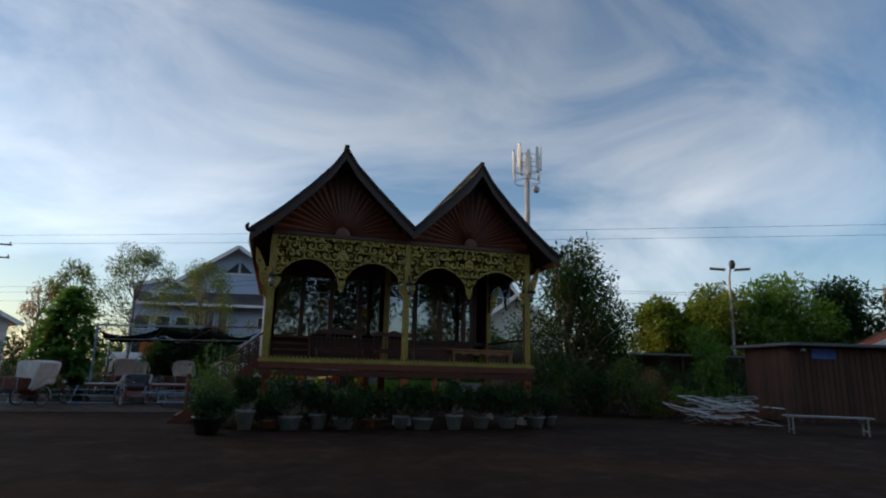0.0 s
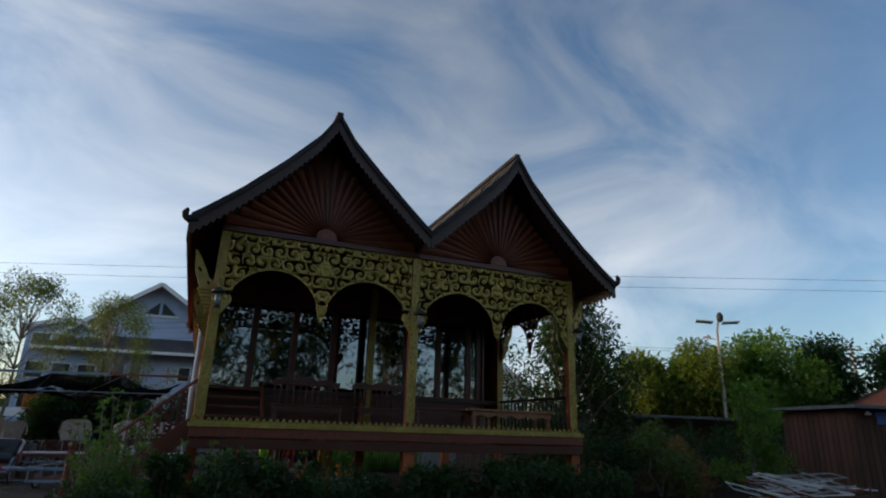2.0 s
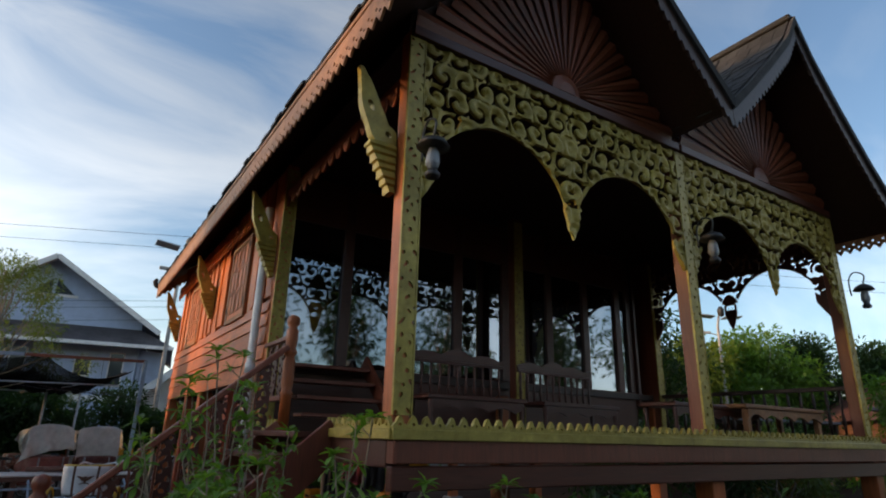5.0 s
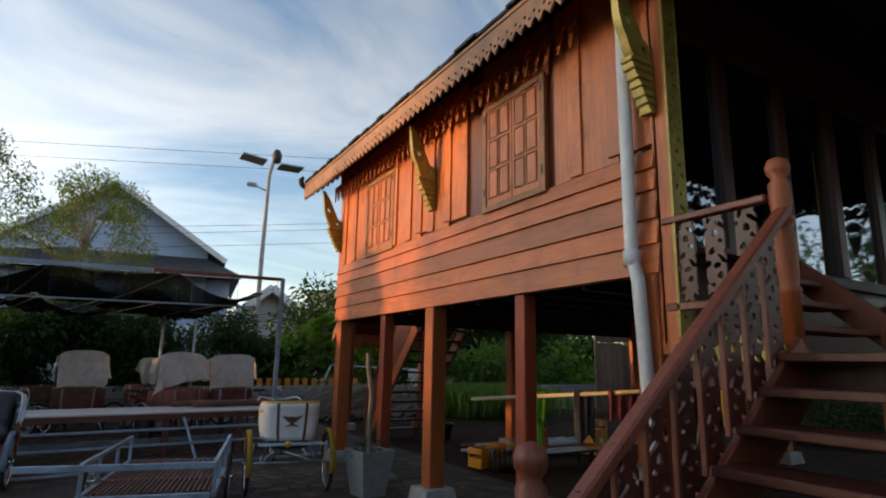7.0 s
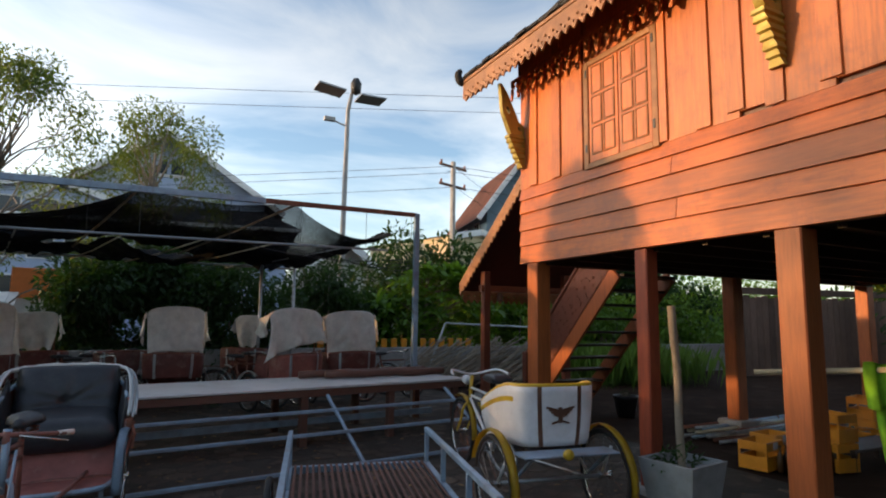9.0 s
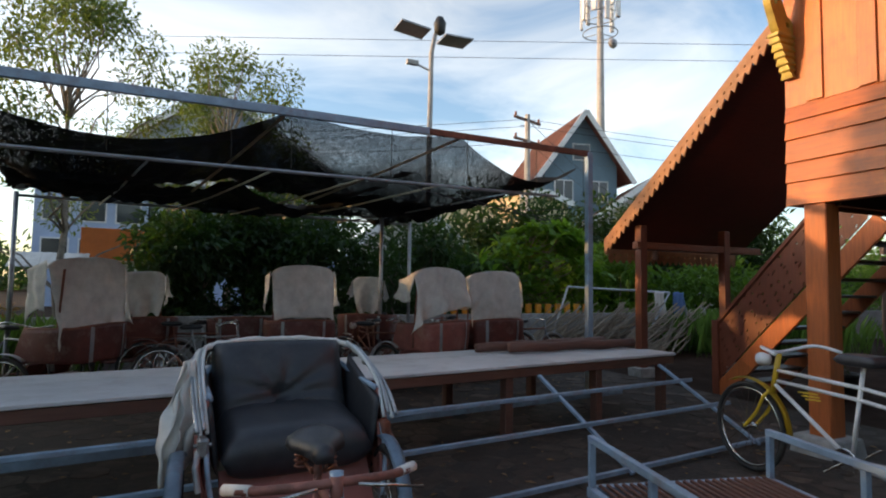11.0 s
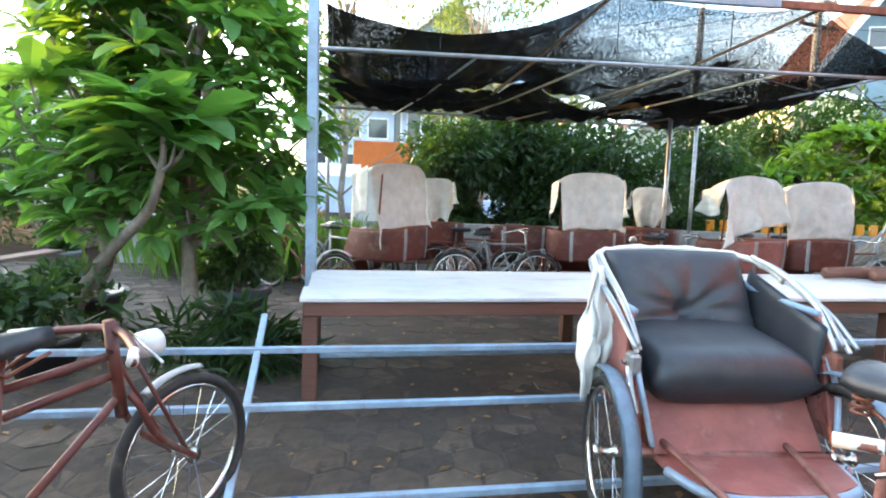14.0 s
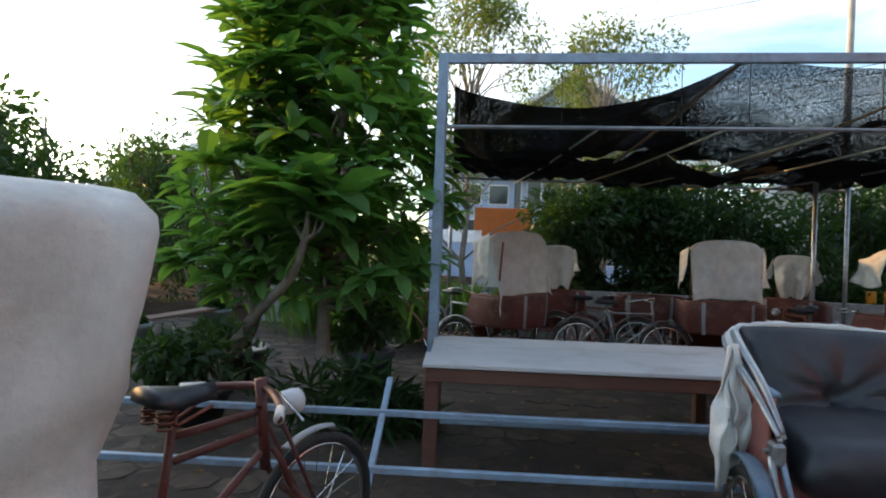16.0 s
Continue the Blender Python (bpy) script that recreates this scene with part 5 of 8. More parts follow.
                y = 0.40 - 0.16 * min(1, s * 1.6) + 0.022 * math.sin(u * 17 + s * 7) + 0.05 * u + 0.03 * noise.noise((u * 5, s * 7, 1.5))
                row.append((x + 0.03 * noise.noise((u * 4, s * 5, 7.2)), y, 1.04 - 0.54 * s + 0.05 * u * s + 0.012 * noise.noise((u * 9, s * 9, 3.3))))
            rr.append(row)
        part("loose_hood_flap", shell(rr, 0.005), M["canvas"], o, "crumpled loose cream canvas flap", True)
        for c in o.children:
            if c not in before:
                c.matrix_local = pose(0.07, 0, 0, 0, 0, 6)
    if canvas:
        turn2 = Matrix.Translation((0, canvas[4], canvas[5])) @ Matrix.Rotation(0.06 * math.sin(rng * 4.3), 4, "Y") @ Matrix.Rotation(0.22 * math.sin(rng * 2.9 + 1), 4, "Z") @ Matrix.Rotation(-canvas[3] * 0.8, 4, "X")
        if isinstance(canvas[6], str):
            rows, flaps = hood_cloth(canvas[0], canvas[1], canvas[2], canvas[6], rng)
            c = shell(rows, 0.006)
            c.transform(turn2)
            cv = part("canvas_cover", c, M["canvas"], o, "stained cream canvas hood cover", True)
            for fl in flaps:
                c = shell(fl, 0.006)
                c.transform(turn2)
                part("side_flap", c, M["canvas"], cv, "loose hanging canvas flap", True)
        else:
            c = canvas_cover(canvas[0], canvas[1], canvas[2], rng, canvas[3], taper=canvas[7])
            bmesh.ops.rotate(c, verts=c.verts, cent=(0, 0, 0), matrix=Matrix.Rotation(0.09 * math.sin(rng * 4.3), 3, "Y") @ Matrix.Rotation(0.2 * math.sin(rng * 2.9 + 1), 3, "Z"))
            bmesh.ops.translate(c, verts=c.verts, vec=(canvas[6], canvas[4], canvas[5]))
            part("canvas_cover", c, M["canvas"], o, "stained cream canvas hood cover", True)
        for s in (-1, 1):
            t = bmesh.new()
            tube(t, [(s * (canvas[0] / 2 - 0.06), canvas[4], 0.6), (s * (canvas[0] / 2 - 0.07), canvas[4] + 0.06, canvas[5] + canvas[2] - 0.10)], 0.012, 8)
            part("hood_bow", t, M["rust"], o)
    return o


samlor(pose(-5.65, 24.36, 0.012, 0, 0, -3), "faded pink cycle rickshaw with black vinyl seat and folded canvas hood", M["pinktube"], M["pinkpanel"], M["steel_blue"], M["chrome"], M["steel_blue"], steer=0.06, lamp=False)
def town_samlor(m):
    """A white and yellow rickshaw: open curved tub over two large wheels, a long bicycle front towards -y."""
    o = thing("cycle_rickshaw", m, "white and yellow cycle rickshaw with brown straps and winged mark", "rickshaw", "cycle rickshaws")
    R = 0.35
    for x in (-0.47, 0.47):
        wheel(o, (x, 0, R), R, "x", M["rubber"], M["chrome"])
        fender(o, (x, 0, R), R + 0.03, 15, 192, 0.065, M["yellow"], label="yellow enamelled mudguard")
        t = bmesh.new()
        tube(t, [(x * 0.93, 0.0, R), (x * 0.90, 0.16, 0.60)], 0.012, 8)
        part("mudguard_stay", t, M["white"], o, smooth=True)
    plan = [v.to_2d() for v in smooth_pts([(-0.35, -0.62, 0), (-0.37, -0.35, 0), (-0.37, -0.08, 0), (-0.33, 0.10, 0), (-0.22, 0.155, 0), (0.0, 0.17, 0), (0.22, 0.155, 0), (0.33, 0.10, 0), (0.37, -0.08, 0), (0.37, -0.35, 0), (0.35, -0.62, 0)], 4)]
    rows = []
    for k in range(10):
        q = k / 9
        row = []
        for p in plan:
            f = min(1.0, max(0.0, (0.02 - p.y) / 0.64))
            top, low = 1.05 - 0.20 * f ** 1.4, 0.62 - 0.03 * f
            g = 0.80 + 0.12 * q ** 0.7 + 0.02 * math.sin(q * math.pi)
            row.append((p.x * g, p.y * g - 0.02, low + (top - low) * q))
        rows.append(row)
    tub = part("tub", shell(rows, 0.016), M["white"], o, "white enamelled tub", True)
    t = bmesh.new()
    tube(t, [Vector(p) + Vector((0, 0, 0.006)) for p in rows[-1]], 0.017, 8)
    part("tub_rim", t, M["yellow"], tub, "yellow rim tube", True)
    n = len(plan)
    for j in (n // 2 - 3, n // 2 + 3):
        line = [Vector(r[j]) for r in rows]
        out = Vector((0.05 * (1 if j > n // 2 else -1), 1, 0)).normalized()
        sd = Vector((out.y, -out.x, 0)) * 0.024
        part("strap", shell([[p + out * 0.008 - sd, p + out * 0.012, p + out * 0.008 + sd] for p in line], 0.006), M["brown"], tub, "brown painted strap")
    for s2 in (-1, 1):
        pts = [Vector(rows[7][k]) + Vector((s2 * 0.012, 0, 0)) for k in (range(0, 12) if s2 < 0 else range(n - 12, n))]
        t = bmesh.new()
        for p, q in zip(pts, pts[1:]):
            bar(t, p, q, 0.01, 0.035)
        part("side_band", t, M["yellow"], tub, "yellow painted side band")
    t = bmesh.new()
    for s2 in (-1, 1):
        for k in range(4):
            bar(t, (s2 * 0.012, 0.158, 0.835 + 0.014 * k), (s2 * (0.055 + 0.020 * k), 0.155, 0.850 + 0.017 * k), 0.006, 0.017)
        bar(t, (s2 * 0.02, 0.158, 0.80), (s2 * 0.07, 0.156, 0.785), 0.006, 0.014)
    box(t, -0.018, 0.018, 0.146, 0.161, 0.79, 0.90, 0.005)
    part("tub_emblem", t, M["brown"], tub, "plain dark brown winged mark")
    part("seat_base", cushion(-0.24, 0.24, -0.48, 0.08, 0.50, 0.66), M["black"], o, "black seat base under the tub", True)
    part("seat_cushion", cushion(-0.26, 0.26, -0.46, 0.06, 0.66, 0.80), M["vinyl"], o, "black vinyl seat cushion", True)
    t = bmesh.new()
    box(t, -0.38, 0.38, 0.14, 0.34, 0.585, 0.60, 0.005)
    for x in (-0.3, 0.3):
        bar(t, (x, 0.30, 0.585), (x, 0.02, R + 0.03), 0.018, 0.018)
    part("rear_carrier", t, M["steel_blue"], o, "grey steel rear carrier shelf")
    t = bmesh.new()
    lathe(t, [(0.01, 0.03), (0.035, 0.025), (0.04, 0.0), (0.03, -0.01)], (0.06, 0.36, 0.61), 12, "y")
    part("reflector", t, M["yellow"], o, "small amber reflector", True)
    t = bmesh.new()
    tube(t, [(-0.47, 0, R), (0.47, 0, R)], 0.016, 10)
    for x in (-0.22, 0.22):
        tube(t, smooth_pts([(x * 1.3, 0, R), (x, -0.5, 0.33), (x * 0.3, -1.05, 0.32)], 5), 0.014, 8)
        tube(t, smooth_pts([(x * 1.5, 0.0, R), (x * 1.2, -0.05, 0.50), (x * 1.1, -0.2, 0.58)], 4), 0.012, 8)
    part("rear_frame", t, M["steel"], o, "grey steel axle and rear frame", True)
    hd, bb, st = Vector((0, -1.70, 0.86)), Vector((0, -1.12, 0.32)), Vector((0, -1.05, 0.86))
    t = bmesh.new()
    for dz in (-0.03, -0.11):
        tube(t, [hd + Vector((0, 0, dz)), st + Vector((0, 0, dz - 0.02)), Vector((0, -0.62, 0.80 + dz))], 0.014, 8)
    tube(t, [hd + Vector((0, -0.02, -0.14)), bb], 0.016, 8)
    tube(t, [bb, st + Vector((0, 0.03, 0.10))], 0.014, 8)
    part("frame", t, M["white"], o, "white painted tube frame", True)
    t = bmesh.new()
    tube(t, [hd + Vector((0, -0.05, -0.22)), hd + Vector((0, 0.02, 0.10))], 0.020, 10)
    for x in (-0.055, 0.055):
        tube(t, smooth_pts([(x * 0.5, -1.76, 0.66), (x, -1.78, 0.62), (x, -1.86, 0.48), (x, -1.98, R)], 5), 0.013, 8)
    part("fork", t, M["yellow"], o, "yellow head tube and fork", True)
    for k in range(3):
        t = bmesh.new()
        bar(t, (0, -1.52 + 0.03 * k, 0.70 - 0.02 * k), (0, -1.36 + 0.01 * k, 0.71 - 0.02 * k), 0.006, 0.010)
        part("frame_wing", t, M["yellow"], o)
    t = bmesh.new()
    tube(t, smooth_pts([(-0.30, -1.42, 0.99), (-0.24, -1.60, 1.02), (0, -1.68, 0.97), (0.24, -1.60, 1.02), (0.30, -1.42, 0.99)], 6), 0.013, 8)
    part("handlebar", t, M["white"], o, "white swept handlebar", True)
    t = bmesh.new()
    lathe(t, [(0.01, 0.05), (0.045, 0.03), (0.052, -0.02), (0.048, -0.045), (0.01, -0.055)], (0, -1.82, 0.90), 14, "y")
    part("headlamp", t, M["white"], o, "small white headlamp", True)
    wheel(o, (0, -1.98, R), R, "x", M["rubber"], M["chrome"])
    fender(o, (0, -1.98, R), R + 0.03, 60, 185, 0.06, M["yellow"], label="yellow front mudguard")
    part("saddle", cushion(-0.10, 0.10, -1.16, -0.88, 0.95, 1.03), M["vinyl"], o, "worn black saddle", True)
    t = bmesh.new()
    lathe(t, [(0.085, -0.004), (0.09, 0.0), (0.085, 0.004)], (0.06, bb.y, bb.z), 22, "x")
    tube(t, [(0.07, bb.y, bb.z), (0.085, bb.y - 0.13, bb.z - 0.10)], 0.009, 6)
    tube(t, [(-0.07, bb.y, bb.z), (-0.085, bb.y + 0.13, bb.z + 0.10)], 0.009, 6)
    part("crank", t, M["chrome"], o, "chainwheel and cranks")
    return o


town_samlor(pose(-2.27, 22.78, 0.012, 0, 0, 171))
cov = (M["maroon"], M["steel"], M["rust"], False)
lab = "maroon cycle rickshaw under a stained cream canvas cover"
samlor(pose(-8.50, 23.05, 0.012, 0, 0, 152), "reddish cycle rickshaw with cream canvas hood and chrome headlamp", M["maroon"], M["maroon"], M["maroon"], M["chrome"], M["white"], seat="none", canvas=(0.92, 0.86, 1.0, -0.10, 0.09, 0.47, -0.20, 0.30), rng=0.73, straps=cov)
samlor(pose(-7.6, 29.35, 0.0, 0, 0, -118), lab, M["rust"], M["maroon"], M["rust"], M["chrome"], M["white"], seat="none", canvas=(1.0, 0.30, 0.86, -0.22, 0.50, 0.80, "torn"), rng=1.3, straps=cov)
samlor(pose(-4.65, 30.0, 0.0, 0, 0, 178), lab, M["rust"], M["maroon"], M["rust"], M["chrome"], M["white"], seat="none", canvas=(0.86, 0.30, 0.72, -0.05, 0.50, 0.92, "flat"), rng=2.1, straps=cov)
samlor(pose(-5.35, 30.75, 0.0, 0, 0, 176), "maroon cycle rickshaw with an open tub and steel straps", M["rust"], M["maroon"], M["rust"], M["chrome"], M["white"], seat="none", rng=3.1, straps=cov)
samlor(pose(-3.1, 31.2, 0.0, 0, 0, 150), lab, M["rust"], M["maroon"], M["rust"], M["chrome"], M["white"], seat="none", canvas=(0.50, 0.25, 0.55, 0.0, 0.4, 1.0, "slack"), rng=4.4, straps=cov)
samlor(pose(-3.1, 29.3, 0.0, 0, 0, 205), lab, M["rust"], M["pinkpanel"], M["rust"], M["chrome"], M["white"], seat="none", canvas=(1.02, 0.35, 0.72, -0.12, 0.45, 0.88, "bunched"), rng=5.2, straps=(M["pinkpanel"], M["steel"], M["rust"], False))
samlor(pose(-1.85, 29.7, 0.0, 0, 0, 183), lab, M["rust"], M["maroon"], M["rust"], M["chrome"], M["white"], seat="none", canvas=(0.98, 0.30, 0.74, -0.06, 0.46, 0.88, "flat"), rng=6.3, straps=cov)
samlor(pose(-6.85, 30.9, 0.0, 0, 0, 200), lab, M["rust"], M["maroon"], M["rust"], M["chrome"], M["white"], seat="none", canvas=(0.66, 0.3, 0.6, -0.1, 0.46, 0.95, "slack"), rng=7.7, straps=cov)


# ---------- worn bicycles parked among the rickshaws ----------
def bicycle(m, paint):
    o = thing("bicycle", m, "old worn bicycle with bare steel frame behind the table", "bicycle", "parked bicycles")
    R = 0.32
    for y in (-0.53, 0.53):
        wheel(o, (0, y, R), R, "x", M["rubber"], M["chrome"])
        fender(o, (0, y, R), R + 0.025, 20, 150, 0.05, M["steel"])
    hd, st, bb = Vector((0, -0.40, 0.74)), Vector((0, 0.16, 0.74)), Vector((0, 0.06, 0.28))
    t = bmesh.new()
    tube(t, [hd, st], 0.014, 8)
    tube(t, [hd + Vector((0, 0.0, -0.10)), bb], 0.015, 8)
    tube(t, [bb, st + Vector((0, 0.02, 0.10))], 0.014, 8)
    for x in (-0.05, 0.05):
        tube(t, [bb, (x, 0.53, R)], 0.009, 6)
        tube(t, [st, (x, 0.53, R)], 0.008, 6)
    part("frame", t, paint, o, "", True)
    t = bmesh.new()
    for x in (-0.05, 0.05):
        tube(t, smooth_pts([(x * 0.4, -0.39, 0.62), (x, -0.42, 0.55), (x, -0.53, R)], 4), 0.010, 6)
    tube(t, [(0, -0.39, 0.60), hd + Vector((0, 0.03, 0.14))], 0.015, 8)
    part("fork", t, M["steel"], o, "", True)
    t = bmesh.new()
    tube(t, smooth_pts([(-0.28, -0.16, 0.90), (-0.24, -0.32, 0.93), (0, -0.38, 0.89), (0.24, -0.32, 0.93), (0.28, -0.16, 0.90)], 5), 0.011, 8)
    part("handlebar", t, M["chrome"], o, "", True)
    part("saddle", cushion(-0.09, 0.09, 0.05, 0.32, 0.84, 0.90), M["vinyl"], o, "worn black saddle", True)
    t = bmesh.new()
    for x in (-0.06, 0.06):
        bar(t, (x, 0.30, 0.69), (x, 0.72, 0.69), 0.008, 0.008)
        bar(t, (x, 0.70, 0.69), (x, 0.54, R), 0.006, 0.006)
    for y in (0.32, 0.44, 0.56, 0.70):
        bar(t, (-0.06, y, 0.69), (0.06, y, 0.69), 0.008, 0.008)
    part("carrier", t, M["rust"], o)


for x, y, a, pm2 in ((-5.85, 29.3, 95, "steel"), (-6.1, 29.9, 78, "rust"), (-5.7, 30.2, 110, "steel"), (-3.6, 29.4, 60, "rust"), (-0.9, 29.5, 100, "rust"), (-1.2, 30.4, 70, "steel"), (-8.0, 29.6, 40, "steel")):
    bicycle(pose(x, y, 0.012, 0, 7, a), M[pm2])

# ---------- long table ----------
table = thing("long_table", pose(-7.62, 25.57, 0, 0, 0, 7.6), "long table with chalky white boards on brown legs", "table")
LT = 6.75
for k, (y0, y1) in enumerate(((0.0, 0.42), (0.43, 0.84), (0.85, 1.27))):
    part("board", boxed(0.0 + 0.03 * (k > 0), LT - 0.05 * k, y0, y1, 0.68, 0.705 + 0.006 * (k == 0), 0.006), M["tablewhite"], table, "chalky white board")
part("apron", boxed(0.02, LT - 0.02, 0.02, 0.06, 0.59, 0.677, 0.005), M["tablebrown"], table)
part("apron", boxed(0.02, LT - 0.02, 1.19, 1.23, 0.59, 0.677, 0.005), M["tablebrown"], table)
for x in (0.06, 2.2, 4.35, 5.55, 6.6):
    for y in (0.10, 1.14):
        part("leg", boxed(x - 0.045, x + 0.045, y - 0.045, y + 0.045, 0.0, 0.677, 0.006), M["tablebrown"], table)
    part("cross_bar", boxed(x - 0.03, x + 0.03, 0.15, 1.09, 0.60, 0.674, 0.004), M["tablebrown"], table)
part("stretcher", boxed(0.11, LT - 0.2, 0.6, 0.64, 0.16, 0.24, 0.005), M["steel_blue"], table)
for p, q, r in (((4.9, 0.75, 0.775), (6.75, 0.62, 0.765), 0.055), ((4.6, 0.95, 0.765), (6.6, 0.95, 0.765), 0.05), ((5.2, 1.12, 0.755), (6.75, 1.14, 0.755), 0.045)):
    m = pose(-7.62, 25.57, 0, 0, 0, 7.6)
    t = bmesh.new()
    P, Q = m @ Vector(p), m @ Vector(q)
    n = 7
    tube(t, [P.lerp(Q, k / n) + Vector((0, 0, 0.008 * math.sin(k * 2.1))) for k in range(n + 1)], [r * (1 + 0.08 * math.sin(k * 1.7)) for k in range(n + 1)], 10)
    tagged(finish("log", t, M["tablebrown"], smooth=True), "dark weathered log lying on the white table", "log", "logs on the table")

# ---------- leaning steel fence panel ----------
rack = thing("steel_fence_panel", pose(-7.74, 25.22, 0), "blue-grey steel fence panel leaning low before the table", "fence panel")
DX = Vector((1, 0.122, 0)).normalized()
for off, z, a, b in ((0.0, 0.485, -2.6, 6.6), (-0.37, 0.305, -2.6, 6.75), (-0.80, 0.055, -2.6, 6.9)):
    t = bmesh.new()
    bar(t, DX * a + Vector((0, off, z)), DX * b + Vector((0, off, z)), 0.035, 0.035, bev=0.004)
    part("rail", t, M["steel_blue"], rack)
for s in (-1.9, 0.0, 2.4, 4.75, 6.45):
    t = bmesh.new()
    bar(t, DX * s + Vector((-0.06, 0.26, 0.62)), DX * s + Vector((0.06, -0.84, 0.035)), 0.035, 0.03, bev=0.004)
    part("upright", t, M["steel_blue"], rack)

# ---------- flat steel cart ----------
cart = thing("steel_handcart", pose(-3.56, 23.15, 0, 0, 0, -14), "low steel handcart with rusty slatted bed", "cart")
for x in (-0.60, 0.60):
    part("top_rail", boxed(x - 0.02, x + 0.02, -1.05, 1.05, 0.53, 0.57, 0.004), M["steel_blue"], cart)
    part("side_rail", boxed(x - 0.025, x + 0.025, -1.05, 1.05, 0.21, 0.27, 0.004), M["steel_blue"], cart)
    for y in (-1.03, -0.4, 0.36, 1.03):
        part("post", boxed(x - 0.018, x + 0.018, y - 0.018, y + 0.018, 0.272, 0.528, 0.003), M["steel_blue"], cart)
    wheel(cart, (x + math.copysign(0.09, x), -0.32, 0.27), 0.27, "x", M["rubber"], M["chrome"])
for y in (-1.06, 1.06):
    part("end_rail", boxed(-0.573, 0.573, y - 0.025, y + 0.025, 0.21, 0.265, 0.004), M["steel_blue"], cart)
part("end_top_rail", boxed(-1.15, 0.62, -1.12, -1.075, 0.50, 0.56, 0.004), M["steel_blue"], cart)
for k in range(23):
    x = -0.55 + k * 0.05
    part("slat", boxed(x - 0.011, x + 0.011, -1.03, 1.03, 0.266 if k % 2 else 0.268, 0.284, 0.003), M["tablebrown"], cart, "rusty bed slat" if k == 0 else "")
t = bmesh.new()
tube(t, [(-0.7, -0.32, 0.27), (0.7, -0.32, 0.27)], 0.016, 8)
part("axle", t, M["rust"], cart)

# ---------- shade canopy ----------
CL, CR = Vector((-7.76, 26.76, 0)), Vector((-1.245, 27.63, 0))
can = thing("shade_canopy", pose(-4.5, 28.6, 0), "steel-framed canopy with sagging black shade net", "canopy")


def cpart(name, bm, material, label="", smooth=False):
    ob = finish(name, bm, material, can, label, smooth)
    ob.location = (4.5, -28.6, 0)
    return ob


BL, BR = Vector((-8.2, 30.6, 0)), Vector((-2.4, 31.3, 0))
for p, h in ((CL, 3.06), (CR, 3.26)):
    cpart("canopy_post", boxed(p.x - 0.04, p.x + 0.04, p.y - 0.04, p.y + 0.04, 0.0, h, 0.005), M["steel_blue"], "blue-grey square steel post")
for p, h in ((BL, 2.6), (Vector((-3.2, 30.5, 0)), 2.6), (BR, 2.6)):
    t = bmesh.new()
    tube(t, [p, p + Vector((0, 0, h))], 0.03, 10)
    cpart("canopy_post", t, M["steel"], "thin grey steel post", True)
t = bmesh.new()
bar(t, CL + Vector((0, 0, 3.02)), CL.lerp(CR, 0.62) + Vector((0, 0, 3.16)), 0.05, 0.08, bev=0.004)
cpart("canopy_beam", t, M["steel_blue"])
t = bmesh.new()
bar(t, CL.lerp(CR, 0.622) + Vector((0, 0, 3.16)), CR + Vector((0, 0, 3.24)), 0.045, 0.07, bev=0.004)
cpart("canopy_beam", t, M["rust"], "rust-red beam end")
t = bmesh.new()
tube(t, [CL + Vector((0, 0.03, 2.46)), CL.lerp(CR, 0.92) + Vector((0, 0.03, 2.62))], 0.017, 8)
cpart("canopy_low_pipe", t, M["steel"])
t = bmesh.new()
tube(t, [BL + Vector((0, 0, 2.55)), BR + Vector((0, 0, 2.55))], 0.02, 8)
cpart("canopy_back_pipe", t, M["steel"])
for k, s in enumerate((0.20, 0.36, 0.50, 0.64, 0.80)):
    t = bmesh.new()
    a = CL.lerp(CR, s) + Vector((0, 0.02, 2.46 + 0.16 * s))
    b = BL.lerp(BR, s - 0.04) + Vector((0.0, 0, 2.5))
    tube(t, [a, a.lerp(b, 0.5) + Vector((0, 0, -0.03)), b], 0.011, 6)
    cpart("support_rod", t, M["bamboo"] if k in (1, 2, 3) else M["steel"], "", True)
